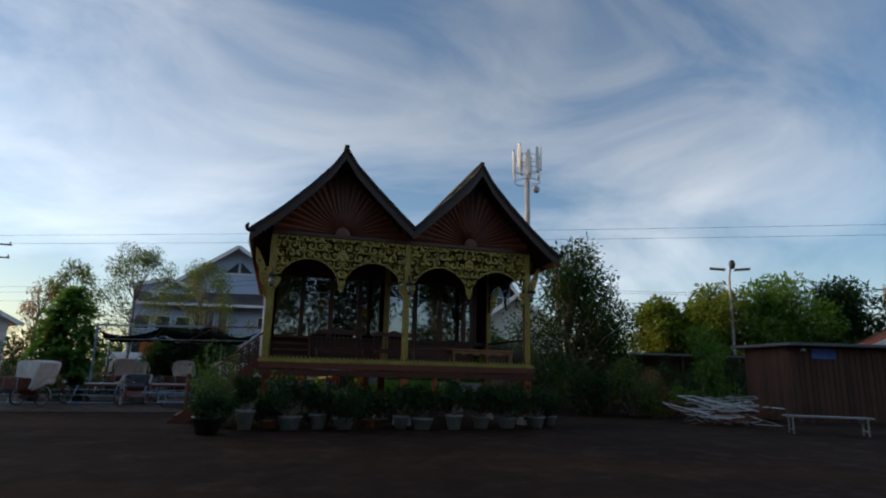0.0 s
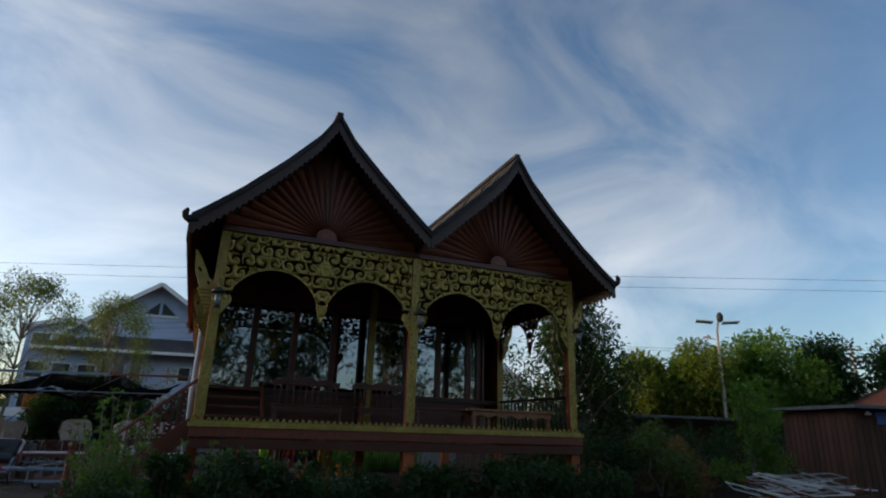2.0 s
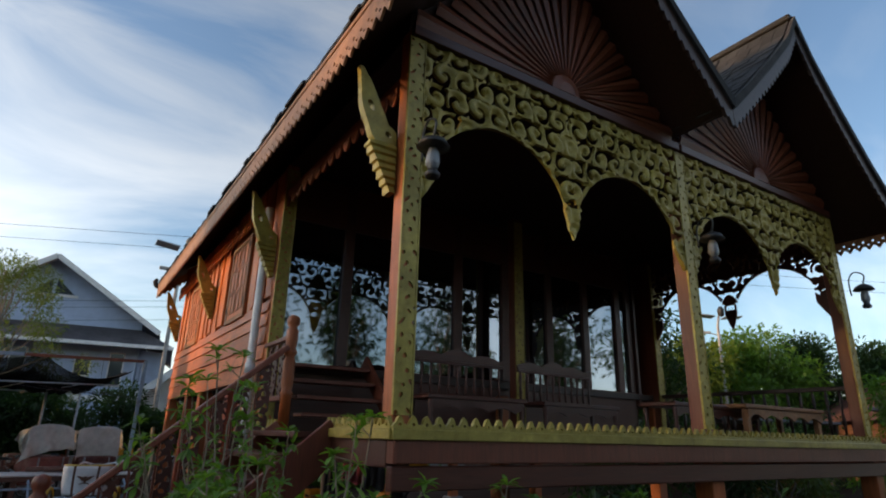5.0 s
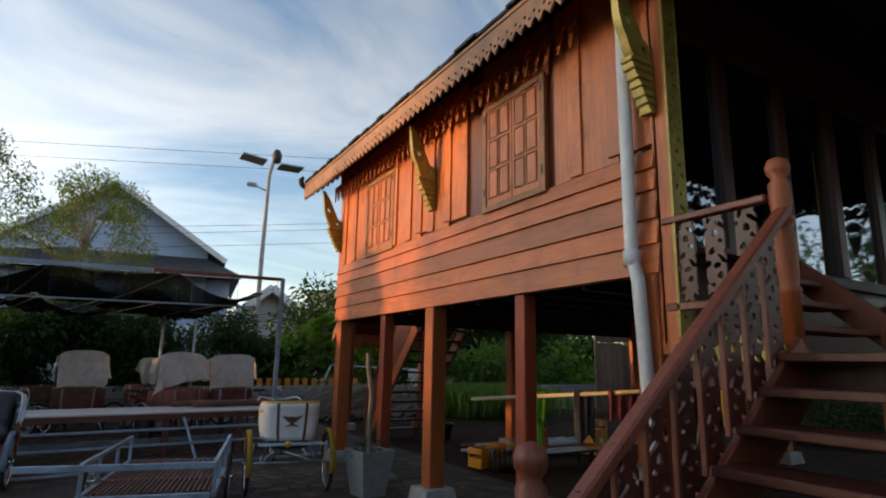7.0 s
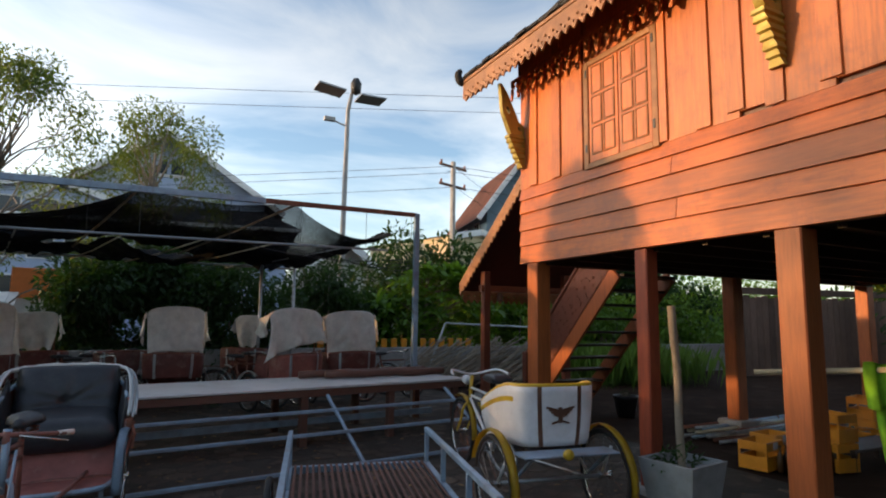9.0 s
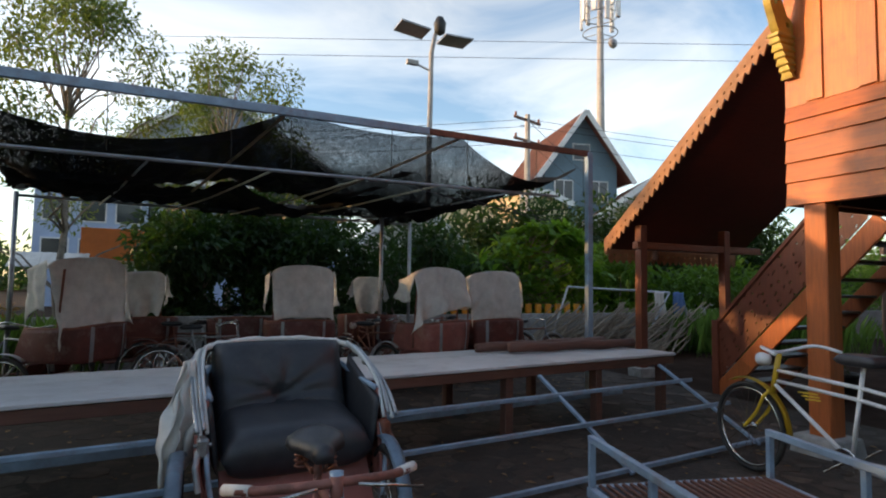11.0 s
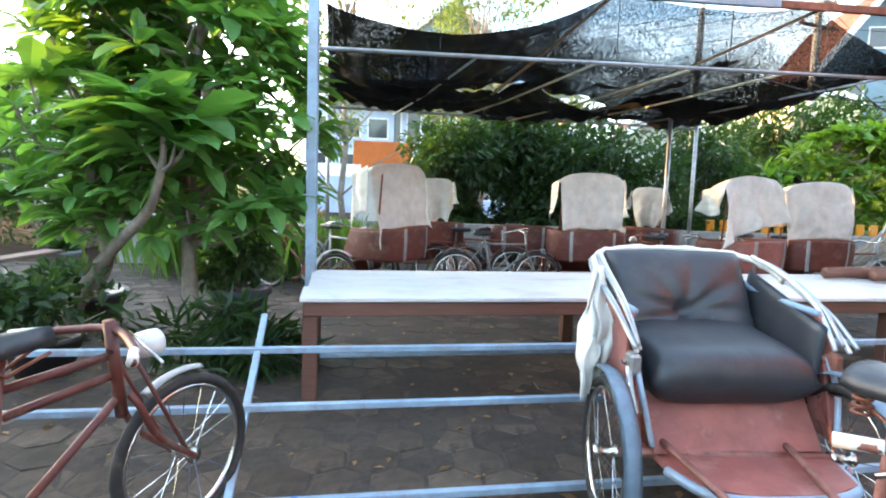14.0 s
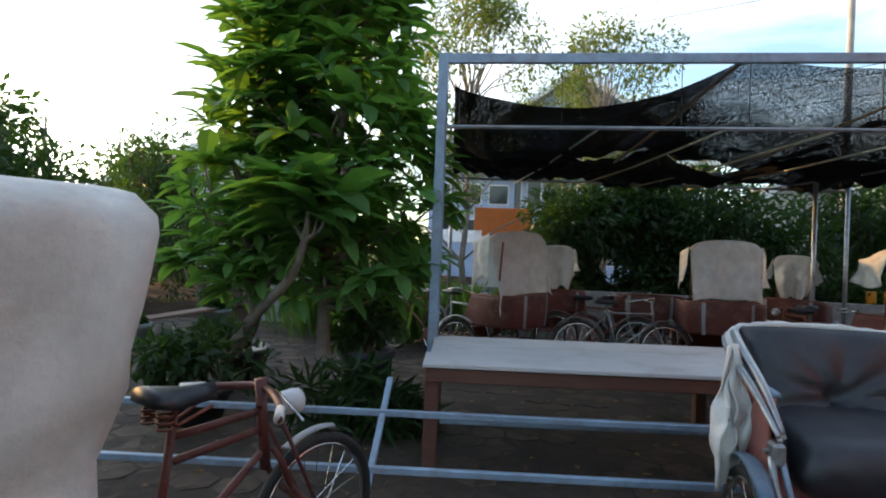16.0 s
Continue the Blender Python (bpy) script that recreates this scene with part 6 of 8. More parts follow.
def woven(m, x_from, x_to, y_max, dense, thin):
    """Opens the cloth by fine broken slits between its threads; more of them inside the worn stretch."""
    nt = m.node_tree
    nb = nt.nodes["Principled BSDF"]
    co = nt.nodes.new("ShaderNodeTexCoord")
    sep = nt.nodes.new("ShaderNodeSeparateXYZ")
    nt.links.new(co.outputs["Object"], sep.inputs[0])

    def node(op, a, b):
        n = nt.nodes.new("ShaderNodeMath")
        n.operation = op
        for i, v in enumerate((a, b)):
            if isinstance(v, (int, float)):
                n.inputs[i].default_value = v
            else:
                nt.links.new(v, n.inputs[i])
        return n.outputs[0]

    def ramp(v, lo, hi, to0, to1):
        n = nt.nodes.new("ShaderNodeMapRange")
        n.inputs["From Min"].default_value, n.inputs["From Max"].default_value = lo, hi
        n.inputs["To Min"].default_value, n.inputs["To Max"].default_value = to0, to1
        nt.links.new(v, n.inputs["Value"])
        return n.outputs["Result"]

    def speck(scale, stretch, detail):
        mp = nt.nodes.new("ShaderNodeMapping")
        mp.inputs["Scale"].default_value = stretch
        nt.links.new(co.outputs["Object"], mp.inputs["Vector"])
        n = nt.nodes.new("ShaderNodeTexNoise")
        n.inputs["Scale"].default_value, n.inputs["Detail"].default_value = scale, detail
        nt.links.new(mp.outputs["Vector"], n.inputs["Vector"])
        return n.outputs["Fac"]
    patch = speck(1.3, (1, 1, 1), 3)
    inside = node("MULTIPLY", node("MULTIPLY", ramp(sep.outputs[0], x_from - 0.2, x_from + 0.1, 0, 1), ramp(sep.outputs[0], x_to - 0.3, x_to + 0.3, 1, 0)), ramp(sep.outputs[1], y_max - 0.3, y_max + 0.3, 1, 0))
    worn = node("ADD", node("MULTIPLY", inside, thin), node("ADD", ramp(patch, 0.55, 0.72, 0.0, thin * 0.5), dense))
    slit = speck(150.0, (0.4, 0.7, 1.2), 2)
    hole = ramp(node("ADD", slit, node("MULTIPLY", worn, 0.36)), 0.54, 0.80, 0.0, 0.52)
    tr = nt.nodes.new("ShaderNodeBsdfTransparent")
    mx = nt.nodes.new("ShaderNodeMixShader")
    nt.links.new(hole, mx.inputs[0])
    nt.links.new(nb.outputs[0], mx.inputs[1])
    nt.links.new(tr.outputs[0], mx.inputs[2])
    nt.links.new(mx.outputs[0], nt.nodes["Material Output"].inputs["Surface"])


woven(M["net"], -5.35, -2.7, 28.2, -0.15, 0.42)
TIES = (-0.02, 0.385, 0.70, 1.0)


def net_sheet(v_from, v_to, front, drop, seed, nj):
    """One length of net: hung at the ties along the front, sagging between, bellied in the middle and bunched in folds."""
    rows = []
    NI = 170
    for j in range(nj):
        v = v_from + (v_to - v_from) * j / (nj - 1)
        row = []
        for i in range(NI):
            u = i / (NI - 1)
            p = (CL.lerp(CR, 0.015 + u * 0.955)).lerp(BL.lerp(BR, u), v)
            n = 0 if u < TIES[1] else 1 if u < TIES[2] else 2
            f = (u - TIES[n]) / (TIES[n + 1] - TIES[n])
            bay = 4 * f * (1 - f)
            sag = front * ((0.40, 0.13, 0.42)[n] * bay * (1 - v) ** 1.2 + (0.20 * (1 - f) ** 2 if n == 0 else 0.22 * f ** 2 if n == 2 else 0.0) * (1 - v))
            top = 3.02 + 0.20 * u - sag
            belly = -drop * math.sin(min(1, v * 1.15) * math.pi) * (0.62 + 0.38 * math.sin(u * 9 + 1.0 + seed)) * (0.5 + 0.5 * bay)
            calm = min(1.0, 0.05 + v * 5)
            fold = 0.085 * abs(math.sin(v * 9 + 0.8 * math.sin(u * 11 + seed) + seed)) + 0.040 * math.sin(v * 31 + 3 * math.sin(u * 8 + seed))
            crump = 0.09 * noise.noise((u * 14, v * 5, 2.0 + seed)) + 0.055 * noise.noise((u * 30, v * 9, 9.0 + seed)) + 0.030 * noise.noise((u * 60, v * 22, 5.0 + seed))
            z = top * (1 - v) + 2.46 * v + belly + calm * (fold + crump * (0.4 + v))
            row.append((p.x, p.y + 0.02 - 0.10 * bay * (1 - v) + 0.03 * noise.noise((u * 20, v * 9, seed)), z + 0.03))
        rows.append(row)
    t = bmesh.new()
    vs = [[t.verts.new(p) for p in row] for row in rows]
    for a, b in zip(vs, vs[1:]):
        for i in range(NI - 1):
            t.faces.new((a[i], a[i + 1], b[i + 1], b[i]))
    return t


cpart("shade_net", net_sheet(0.0, 0.62, 1.0, 0.34, 0.0, 56), M["net"], "black sagging shade net with thin worn stretch", True)
cpart("shade_net", net_sheet(0.50, 1.0, 1.0, 0.46, 2.3, 46), M["net"], "second length of black shade net, bunched in folds", True)
# cord along the hem, poles up to the ties, tie wires
for s0, s1 in ((0.385, 0.30), (0.70, 0.52)):
    t = bmesh.new()
    a = CL.lerp(CR, s0) + Vector((0, 0, 3.06 + 0.2 * s0))
    b = CL.lerp(CR, s1).lerp(BL.lerp(BR, s1), 0.45) + Vector((0, 0, 2.50))
    tube(t, [a, a.lerp(b, 0.5) + Vector((0, 0, -0.02)), b], 0.016, 7)
    cpart("support_rod", t, M["twig"], "dull bamboo pole under the net", True)
for s0 in (0.02, 0.15, 0.30, 0.385, 0.55, 0.70, 0.86, 0.985):
    t = bmesh.new()
    a = CL.lerp(CR, s0)
    tube(t, [a + Vector((0, 0.0, 3.03 + 0.22 * s0)), a + Vector((0.01, 0.02, 2.50 + 0.16 * s0))], 0.004, 5)
    cpart("tie_wire", t, M["wire"])
for k in range(4):
    t = bmesh.new()
    a = CL.lerp(CR, 0.60 + 0.08 * k) + Vector((0, 0.05, 2.52))
    b = CR + Vector((0.35 + 0.1 * k, 0.6 + 0.4 * k, 2.62 - 0.03 * k))
    tube(t, [a.lerp(b, q / 6) + Vector((0, 0, -0.14 * math.sin(q / 6 * math.pi))) for q in range(7)], 0.006, 5)
    cpart("slack_cord", t, M["clothdark"])

# ---------- back stairs and their roof ----------
bs = thing("back_staircase", pose(1.15, 26.2, 0), "orange open back staircase with carved side panel", "stairs")
for x in (-0.5, 0.55):
    t = bmesh.new()
    bar(t, (x, 1.0, 0.02), (x, -1.1, 2.22), 0.05, 0.22, bev=0.006)
    part("stringer", t, M["post_wood"], bs)
for k in range(11):
    z = 0.2 * (k + 1)
    y = 1.0 - 0.191 * (k + 0.9)
    part("tread", boxed(-0.47, 0.52, y - 0.14, y + 0.12, z - 0.035, z, 0.005), M["shadewood"], bs)
ob = fret("carved_panel", lambda u, v: np.minimum(scroll(u, v, 52.0, 0.2) + 0.40, 5), 0, 1.95, 0, 0.72, 0.014, 0.02, lambda u, v, w: (-0.5 + w, 1.0 - u, 0.22 + u * 1.045 + v), M["redwood"], bs, "carved side panel")
t = bmesh.new()
bar(t, (-0.5, 1.02, 0.98), (-0.5, -0.97, 3.03), 0.06, 0.05, bev=0.006)
part("handrail", t, M["redwood"], bs)
part("newel", boxed(-0.55, -0.45, 0.98, 1.08, 0.0, 1.02, 0.006), M["redwood"], bs)
porch = thing("back_porch_roof", pose(2.2, 28.0, 0), "small tiled porch roof on timber posts with carved bargeboard", "porch")
for x in (-1.37, 0.6):
    part("porch_post", boxed(x - 0.07, x + 0.07, 0.79, 0.93, 0.14, 2.5, 0.006), M["redwood"], porch)
    part("footing", boxed(x - 0.16, x + 0.16, 0.70, 1.02, -0.02, 0.14, 0.01), M["concrete"], porch)
part("porch_beam", boxed(-1.5, 1.5, 0.80, 0.92, 2.10, 2.22, 0.006), M["wood_x"], porch)
t = bmesh.new()
vs = [t.verts.new(p) for p in ((-1.55, 1.45, 2.13), (1.7, 1.45, 2.13), (1.7, -1.75, 4.72), (-1.55, -1.75, 4.72))]
t.faces.new(vs)
bmesh.ops.solidify(t, geom=t.faces[:], thickness=0.08)
# porch roof underside: red wood, shade put into the colour
part("roof_slope", t, M["shadered"], porch, "dark red underside of the porch roof")


def porch_edge(u, v):
    w = np.abs(((u / 0.14) % 1.0) - 0.5) * 2
    hole = (((1 - w) * 0.07) ** 2 + (v - 0.17) ** 2) ** 0.5 - 0.02
    return np.minimum(v - 0.10 * w ** 0.8, hole)


fret("bargeboard", porch_edge, 0, 4.15, 0, 0.30, 0.018, 0.03, lambda u, v, w: (-1.6 + w, 1.5 - u * 0.777, 1.96 + u * 0.629 + v * 1.1), M["eavewood"], porch, "orange scalloped bargeboard")
fret("eave_fringe", porch_edge, 0, 3.2, 0, 0.28, 0.02, 0.02, lambda u, v, w: (-1.55 + u, 1.47 + w, 1.86 + v), M["eavewood"], porch)
t = bmesh.new()
lathe(t, [(0.01, 0.16), (0.05, 0.15), (0.06, 0.08), (0.05, 0.03), (0.07, 0.0), (0.02, -0.02)], (-1.05, 0.86, 1.93), 14)
tube(t, [(-1.05, 0.86, 2.08), (-1.05, 0.86, 2.11)], 0.006, 6)
part("hanging_lantern", t, M["brown"], porch, "small hanging lantern", True)


# ---------- lanterns on the porch posts ----------
def lantern(x, y, z):
    o = thing("wall_lantern", pose(x, y, z), "black hurricane lantern with clear glass on the porch post", "lantern", "porch lanterns")
    t = bmesh.new()
    lathe(t, [(0.05, 0.0), (0.06, 0.03), (0.035, 0.06)], (0, 0, 0), 14)
    part("base", t, M["black"], o, smooth=True)
    t = bmesh.new()
    lathe(t, [(0.035, 0.06), (0.055, 0.12), (0.05, 0.19), (0.035, 0.24)], (0, 0, 0), 14)
    part("glass", t, M["lanternglass"], o, "clear glass chimney", True)
    t = bmesh.new()
    lathe(t, [(0.04, 0.24), (0.13, 0.25), (0.10, 0.30), (0.03, 0.34)], (0, 0, 0), 16)
    part("cap", t, M["black"], o, smooth=True)
    t = bmesh.new()
    tube(t, smooth_pts([(0, 0, 0.33), (0, -0.03, 0.46), (0, 0.08, 0.52), (0, 0.16, 0.42), (0, 0.16, 0.2)], 5), 0.010, 6)
    part("hook", t, M["black"], o, smooth=True)


for x in (XL + 0.07, XM, XR - 0.04):
    lantern(x, YF - 0.30, 3.46)


# ---------- trees and plants ----------
def limb(t, a, b, r0, r1, wob, rng):
    a, b = Vector(a), Vector(b)
    n = 5
    pts = [a.lerp(b, k / n) + Vector((rng.normal(), rng.normal(), 0)) * wob * math.sin(math.pi * k / n) for k in range(n + 1)]
    tube(t, pts, [r0 + (r1 - r0) * k / n for k in range(n + 1)], 7)
    return pts


def tree(x, y, h, spread, label, leaf, n, size, seed, trunk=0.10, sparse=False, low=0.3, bark="bark", group="", clumps=26, name="tree", aspect=2.4, flat=0.7):
    """A trunk with limbs that end in clumps of leaves; the outline stays uneven."""
    rng = np.random.default_rng(seed)
    o = thing(name, pose(x, y, ground_z(x, y)), label, "tree", group)
    t = bmesh.new()
    top = Vector((rng.normal() * spread * 0.1, rng.normal() * spread * 0.1, h * (0.55 if not sparse else 0.8)))
    spine = limb(t, (0, 0, -0.05), top, trunk, trunk * 0.35, spread * 0.05, rng)
    cs = []
    for k in range(clumps):
        s = low + (1 - low) * rng.random() ** 0.8
        a = rng.random() * 2 * math.pi
        z = h * s
        reach = spread * (0.35 + 0.75 * rng.random()) * math.sin(math.pi * min(0.97, 0.2 + 0.8 * s)) ** 0.6
        tip = Vector((math.cos(a) * reach, math.sin(a) * reach, z))
        base = spine[min(len(spine) - 1, int(s * 0.8 * len(spine)))]
        limb(t, base, tip, trunk * 0.32, trunk * 0.08, reach * 0.08, rng)
        r = spread * (0.16 + 0.2 * rng.random()) * (0.6 if sparse else 1.0)
        cs.append((tip.x, tip.y, tip.z, r))
        if not sparse:
            m = base.lerp(tip, 0.55)
            cs.append((m.x, m.y, m.z + 0.05 * h, r * 0.9))
    part("trunk", t, M[bark], o, "", True)
    leaves("crown", cs, M[leaf], o, n, size, 1.15, rng, aspect)
    return o


# frangipani beside the canopy: open crown of drooping leaf rosettes on upswept branches
def rosette(V, F, q, d, n, size, rng):
    side = d.orthogonal().normalized()
    up = d.cross(side)
    for k in range(n):
        a = 2 * math.pi * (k * 0.381) + rng.random() * 0.6
        out = side * math.cos(a) + up * math.sin(a)
        ld = (out + d * (1.0 - 1.1 * k / n) + Vector((0, 0, 0.10))).normalized()
        L2 = size * (0.6 + 0.6 * rng.random())
        w2 = L2 * (0.165 + 0.05 * rng.random())
        sd = ld.cross(Vector((rng.normal() * 0.2, rng.normal() * 0.2, 1)))
        sd = sd.normalized() if sd.length > 0.05 else side
        nm = sd.cross(ld).normalized()
        dr = 0.22 + 0.3 * rng.random()
        b = len(V)
        for s, ww in ((0.0, 0.08), (0.25, 0.55), (0.55, 1.0), (0.82, 0.72)):
            c = q + ld * L2 * s - nm * L2 * dr * s * s
            V += [c - sd * w2 * ww + nm * w2 * 0.35 * ww, c, c + sd * w2 * ww + nm * w2 * 0.35 * ww]
        V.append(q + ld * L2 - nm * L2 * dr)
        for r in range(3):
            i = b + 3 * r
            F += [(i, i + 1, i + 4, i + 3), (i + 1, i + 2, i + 5, i + 4)]
        i = b + 9
        F += [(i, i + 1, b + 12), (i + 1, i + 2, b + 12)]


def whorl_tree(x, y, stem, crown, label, seed, count, size, leaf="leaf_fresh"):
    """stem: points of the trunk; crown: rows (z, centre x, centre y, radius x, radius y)."""
    rng = np.random.default_rng(seed)
    o = thing("frangipani_tree", pose(x, y, 0), label, "tree")
    t = bmesh.new()
    axis = smooth_pts([Vector(p) for p in stem], 6)
    n = len(axis)
    tube(t, axis, [0.075 - 0.055 * k / (n - 1) for k in range(n)], 10)
    zs = [c[0] for c in crown]
    V, F = [], []
    for k in range(count):
        z = zs[0] + (zs[-1] - zs[0]) * rng.random()
        cx, cy, rx, ry = (float(np.interp(z, zs, [c[m] for c in crown])) for m in (1, 2, 3, 4))
        a, s = rng.random() * 2 * math.pi, rng.random() ** 0.38
        tip = Vector((cx + math.cos(a) * rx * s, cy + math.sin(a) * ry * s, z))
        near = min(range(n), key=lambda m: abs(axis[m].z - max(zs[0] - 0.1, z - 0.3 - 0.5 * s * rng.random())))
        root = axis[near]
        bend = root.lerp(tip, 0.6) + Vector((0, 0, -0.12 * s)) + Vector((rng.normal(), rng.normal(), 0)) * 0.05
        if k % 5 == 0:
            tube(t, smooth_pts([root, bend, tip], 3), [0.022, 0.020, 0.018, 0.015, 0.012, 0.010, 0.008], 6)
        d = ((tip - bend).normalized() + Vector((0, 0, 0.55)) + Vector((rng.normal(), rng.normal(), 0)) * 0.2).normalized()
        rosette(V, F, tip, d, int(rng.integers(8, 13)), size * (0.7 + 0.55 * rng.random()), rng)
    part("trunk", t, M["bark"], o, "smooth grey forked trunk", True)
    raw("crown", V, F, M[leaf], o, "long green leaves in whorls")
    return o


whorl_tree(-8.77, 26.95, [(0, 0, -0.03), (-0.02, 0.02, 0.5), (-0.05, 0.08, 1.0), (-0.02, 0.15, 2.0), (0.05, 0.2, 3.2), (0.0, 0.2, 4.1)], [(0.95, 0.15, 0.1, 0.55, 0.5), (1.35, 0.15, 0.1, 0.92, 0.7), (2.0, 0.05, 0.15, 0.95, 0.7), (3.0, -0.1, 0.2, 0.80, 0.7), (3.8, -0.1, 0.2, 0.62, 0.55), (4.5, -0.05, 0.2, 0.3, 0.3)], "frangipani tree with long green leaves beside the canopy", 5, 330, 0.30)
whorl_tree(-9.85, 26.85, [(0, 0, -0.03), (0.14, 0.03, 0.30), (0.42, 0.06, 0.70), (0.34, 0.05, 1.2), (0.30, 0.05, 1.9), (0.35, 0.1, 2.8)], [(0.95, 0.30, 0.1, 0.42, 0.4), (1.6, 0.22, 0.1, 0.60, 0.5), (2.4, 0.30, 0.15, 0.60, 0.5), (3.2, 0.5, 0.2, 0.5, 0.4), (4.0, 0.6, 0.2, 0.35, 0.3)], "slender frangipani tree with a leaning stem", 9, 160, 0.31)
# two near branches with larger leaves
whorl_tree(-9.35, 26.35, [(-0.44, 0.44, -0.03), (-0.32, 0.42, 0.25), (-0.1, 0.38, 0.62), (0.1, 0.3, 0.85), (0.45, 0.1, 1.15), (0.62, -0.05, 1.45), (0.66, -0.1, 1.7)], [(1.55, 0.62, -0.05, 0.22, 0.12), (1.95, 0.62, -0.1, 0.26, 0.12)], "low leaning frangipani shoot with large whorled leaves", 12, 12, 0.50)

def bush(x, y, rx, ry, h, label, leaf, n, size, seed, name="bush", low=0.1, aspect=2.4, z0=None):
    rng = np.random.default_rng(seed)
    o = thing(name, pose(x, y, ground_z(x, y) if z0 is None else z0), label, "bush")
    t = bmesh.new()
    cs = []
    for k in range(14):
        a = rng.random() * 2 * math.pi
        s = rng.random() ** 0.5
        tip = (math.cos(a) * rx * s, math.sin(a) * ry * s, h * (low + (0.98 - low) * rng.random()) * (1 - 0.25 * s))
        limb(t, (tip[0] * 0.25, tip[1] * 0.25, 0), tip, 0.02 + 0.01 * h, 0.006, 0.05 * h, rng)
        cs.append((*tip, 0.24 * (rx + ry) / 2 + 0.12 * h))
    part("stem", t, M["bark"], o)
    leaves("foliage", cs, M[leaf], o, n, size, 1.05, rng, aspect)
    return o


# hedge behind the rickshaws
for k, (x, y, rx, ry, h, leaf, s) in enumerate(((-6.2, 33.4, 0.9, 0.9, 2.8, "leaf_dark", 0.16), (-5.2, 33.6, 1.4, 1.0, 3.3, "leaf_dark", 0.16), (-3.4, 33.5, 1.4, 1.0, 3.2, "leaf_dark", 0.16), (-1.8, 33.3, 1.3, 1.0, 3.1, "leaf_dark", 0.16), (-0.3, 34.6, 1.1, 0.9, 2.6, "leaf_dark", 0.18))):
    bush(x, y, rx, ry, h, "dense dark green hedge bush behind the rickshaws", leaf, 9500, s, 40 + k)
whorl_tree(1.9, 33.9, [(0, 0, -0.03), (0.05, 0.0, 0.6), (-0.05, 0.05, 1.2), (0.0, 0.0, 2.0), (0.0, 0.0, 2.7)], [(0.7, 0.0, 0.0, 1.7, 0.8), (1.3, 0.1, 0.0, 2.3, 0.9), (2.0, 0.3, 0.0, 2.0, 0.9), (2.6, 0.5, 0.0, 1.3, 0.7), (3.0, 0.5, 0.0, 0.5, 0.4)], "broad low frangipani with bright leaf whorls by the wall", 31, 330, 0.30, "leaf")
for k, (x, y, rx, h) in enumerate(((5.2, 35.6, 1.8, 3.0), (6.8, 36.0, 2.0, 2.7), (9.8, 35.0, 2.0, 2.8), (12.6, 34.0, 2.0, 2.6), (15, 37, 3, 4.2), (20, 38, 3, 4.4), (9, 40, 3, 4.2), (26, 38, 3, 4.6), (31, 36, 3, 4.6), (16, 42, 3.5, 5.0))):
    bush(x, y, rx, 1.2, h, "leafy bright green shrub along the yard wall", "leaf", 3600, 0.22, 60 + k)
for k, (x, y, rx, h, lf) in enumerate(((-9.4, 32.0, 1.0, 1.0, "leaf_dry"), (-11.8, 34.0, 1.4, 1.6, "leaf_olive"), (-14.0, 34.5, 1.6, 2.4, "leaf_dark"), (-17.0, 32.5, 1.8, 2.8, "leaf_dark"), (-18.5, 27.0, 2.0, 3.2, "leaf_dark"))):
    bush(x, y, rx, 1.2, h, "rough olive green shrub at the yard edge", lf, 2600, 0.16, 80 + k)
for k, (x, y, rx, h) in enumerate(((3.5, 38.5, 2.2, 4.6), (7.0, 38.5, 2.4, 5.0), (10.5, 38.0, 2.4, 5.2), (14.0, 36.0, 2.4, 5.0))):
    bush(x, y, rx, 1.4, h, "tall dark leafy tree beyond the yard wall", "leaf_dark", 6500, 0.26, 480 + k)
# thin tall trees
for k, (x, y, h, sp, lf, n, sz) in enumerate(((-8.6, 36.5, 7.9, 3.0, "leaf_olive", 7500, 0.13), (-5.0, 38.0, 7.8, 3.0, "leaf_olive", 7500, 0.13), (-11.5, 35.0, 6.8, 1.8, "leaf_olive", 2600, 0.17), (-13.5, 37.0, 6.0, 1.6, "leaf_dry", 1500, 0.16))):
    tree(x, y, h, sp, "tall thin tree with sparse olive leaves", lf, n, sz, 100 + k, trunk=0.09, sparse=True, clumps=34)
# trees west of the yard, added out of view to shade ground and near wall
for k, (x, y, h, sp) in enumerate(((-24, 8, 5.2, 3.2), (-25, 13, 5.6, 3.4), (-23, 18, 8.0, 3.2), (-25, 22.5, 9.5, 3.4), (-24, 26.5, 10.0, 3.3), (-25, 29.6, 9.4, 2.4), (-27.5, 30.4, 10.5, 2.6), (-25.5, 32.4, 5.0, 2.4), (-23, 34.5, 4.6, 2.0), (-26, 35, 5.2, 2.6), (-24, 38, 5.2, 3.2), (-26, 3, 5.2, 3.2), (-27, -3, 5.2, 3.4), (-20, 33, 4.6, 2.6), (-22, 43, 5.2, 3.2), (-26, 48, 6.0, 3.4))):
    tree(x, y, h, sp, "broad dark green tree added west of the yard for shade", "leaf_dark", 5200, 0.30, 130 + k, trunk=0.16, low=0.12, clumps=30)
# unseen trees added behind the first steps of the walk to cut low skylight
for k, (x, y) in enumerate(((-22, -9), (-15, -12), (-8, -13), (-1, -12), (6, -13), (13, -12), (20, -10), (27, -6), (32, 0), (34, 7))):
    tree(x, y, 11.5, 4.4, "unseen broad tall dark tree added to block low skylight", "leaf_dark", 3800, 0.5, 330 + k, trunk=0.25, low=0.1, clumps=36)
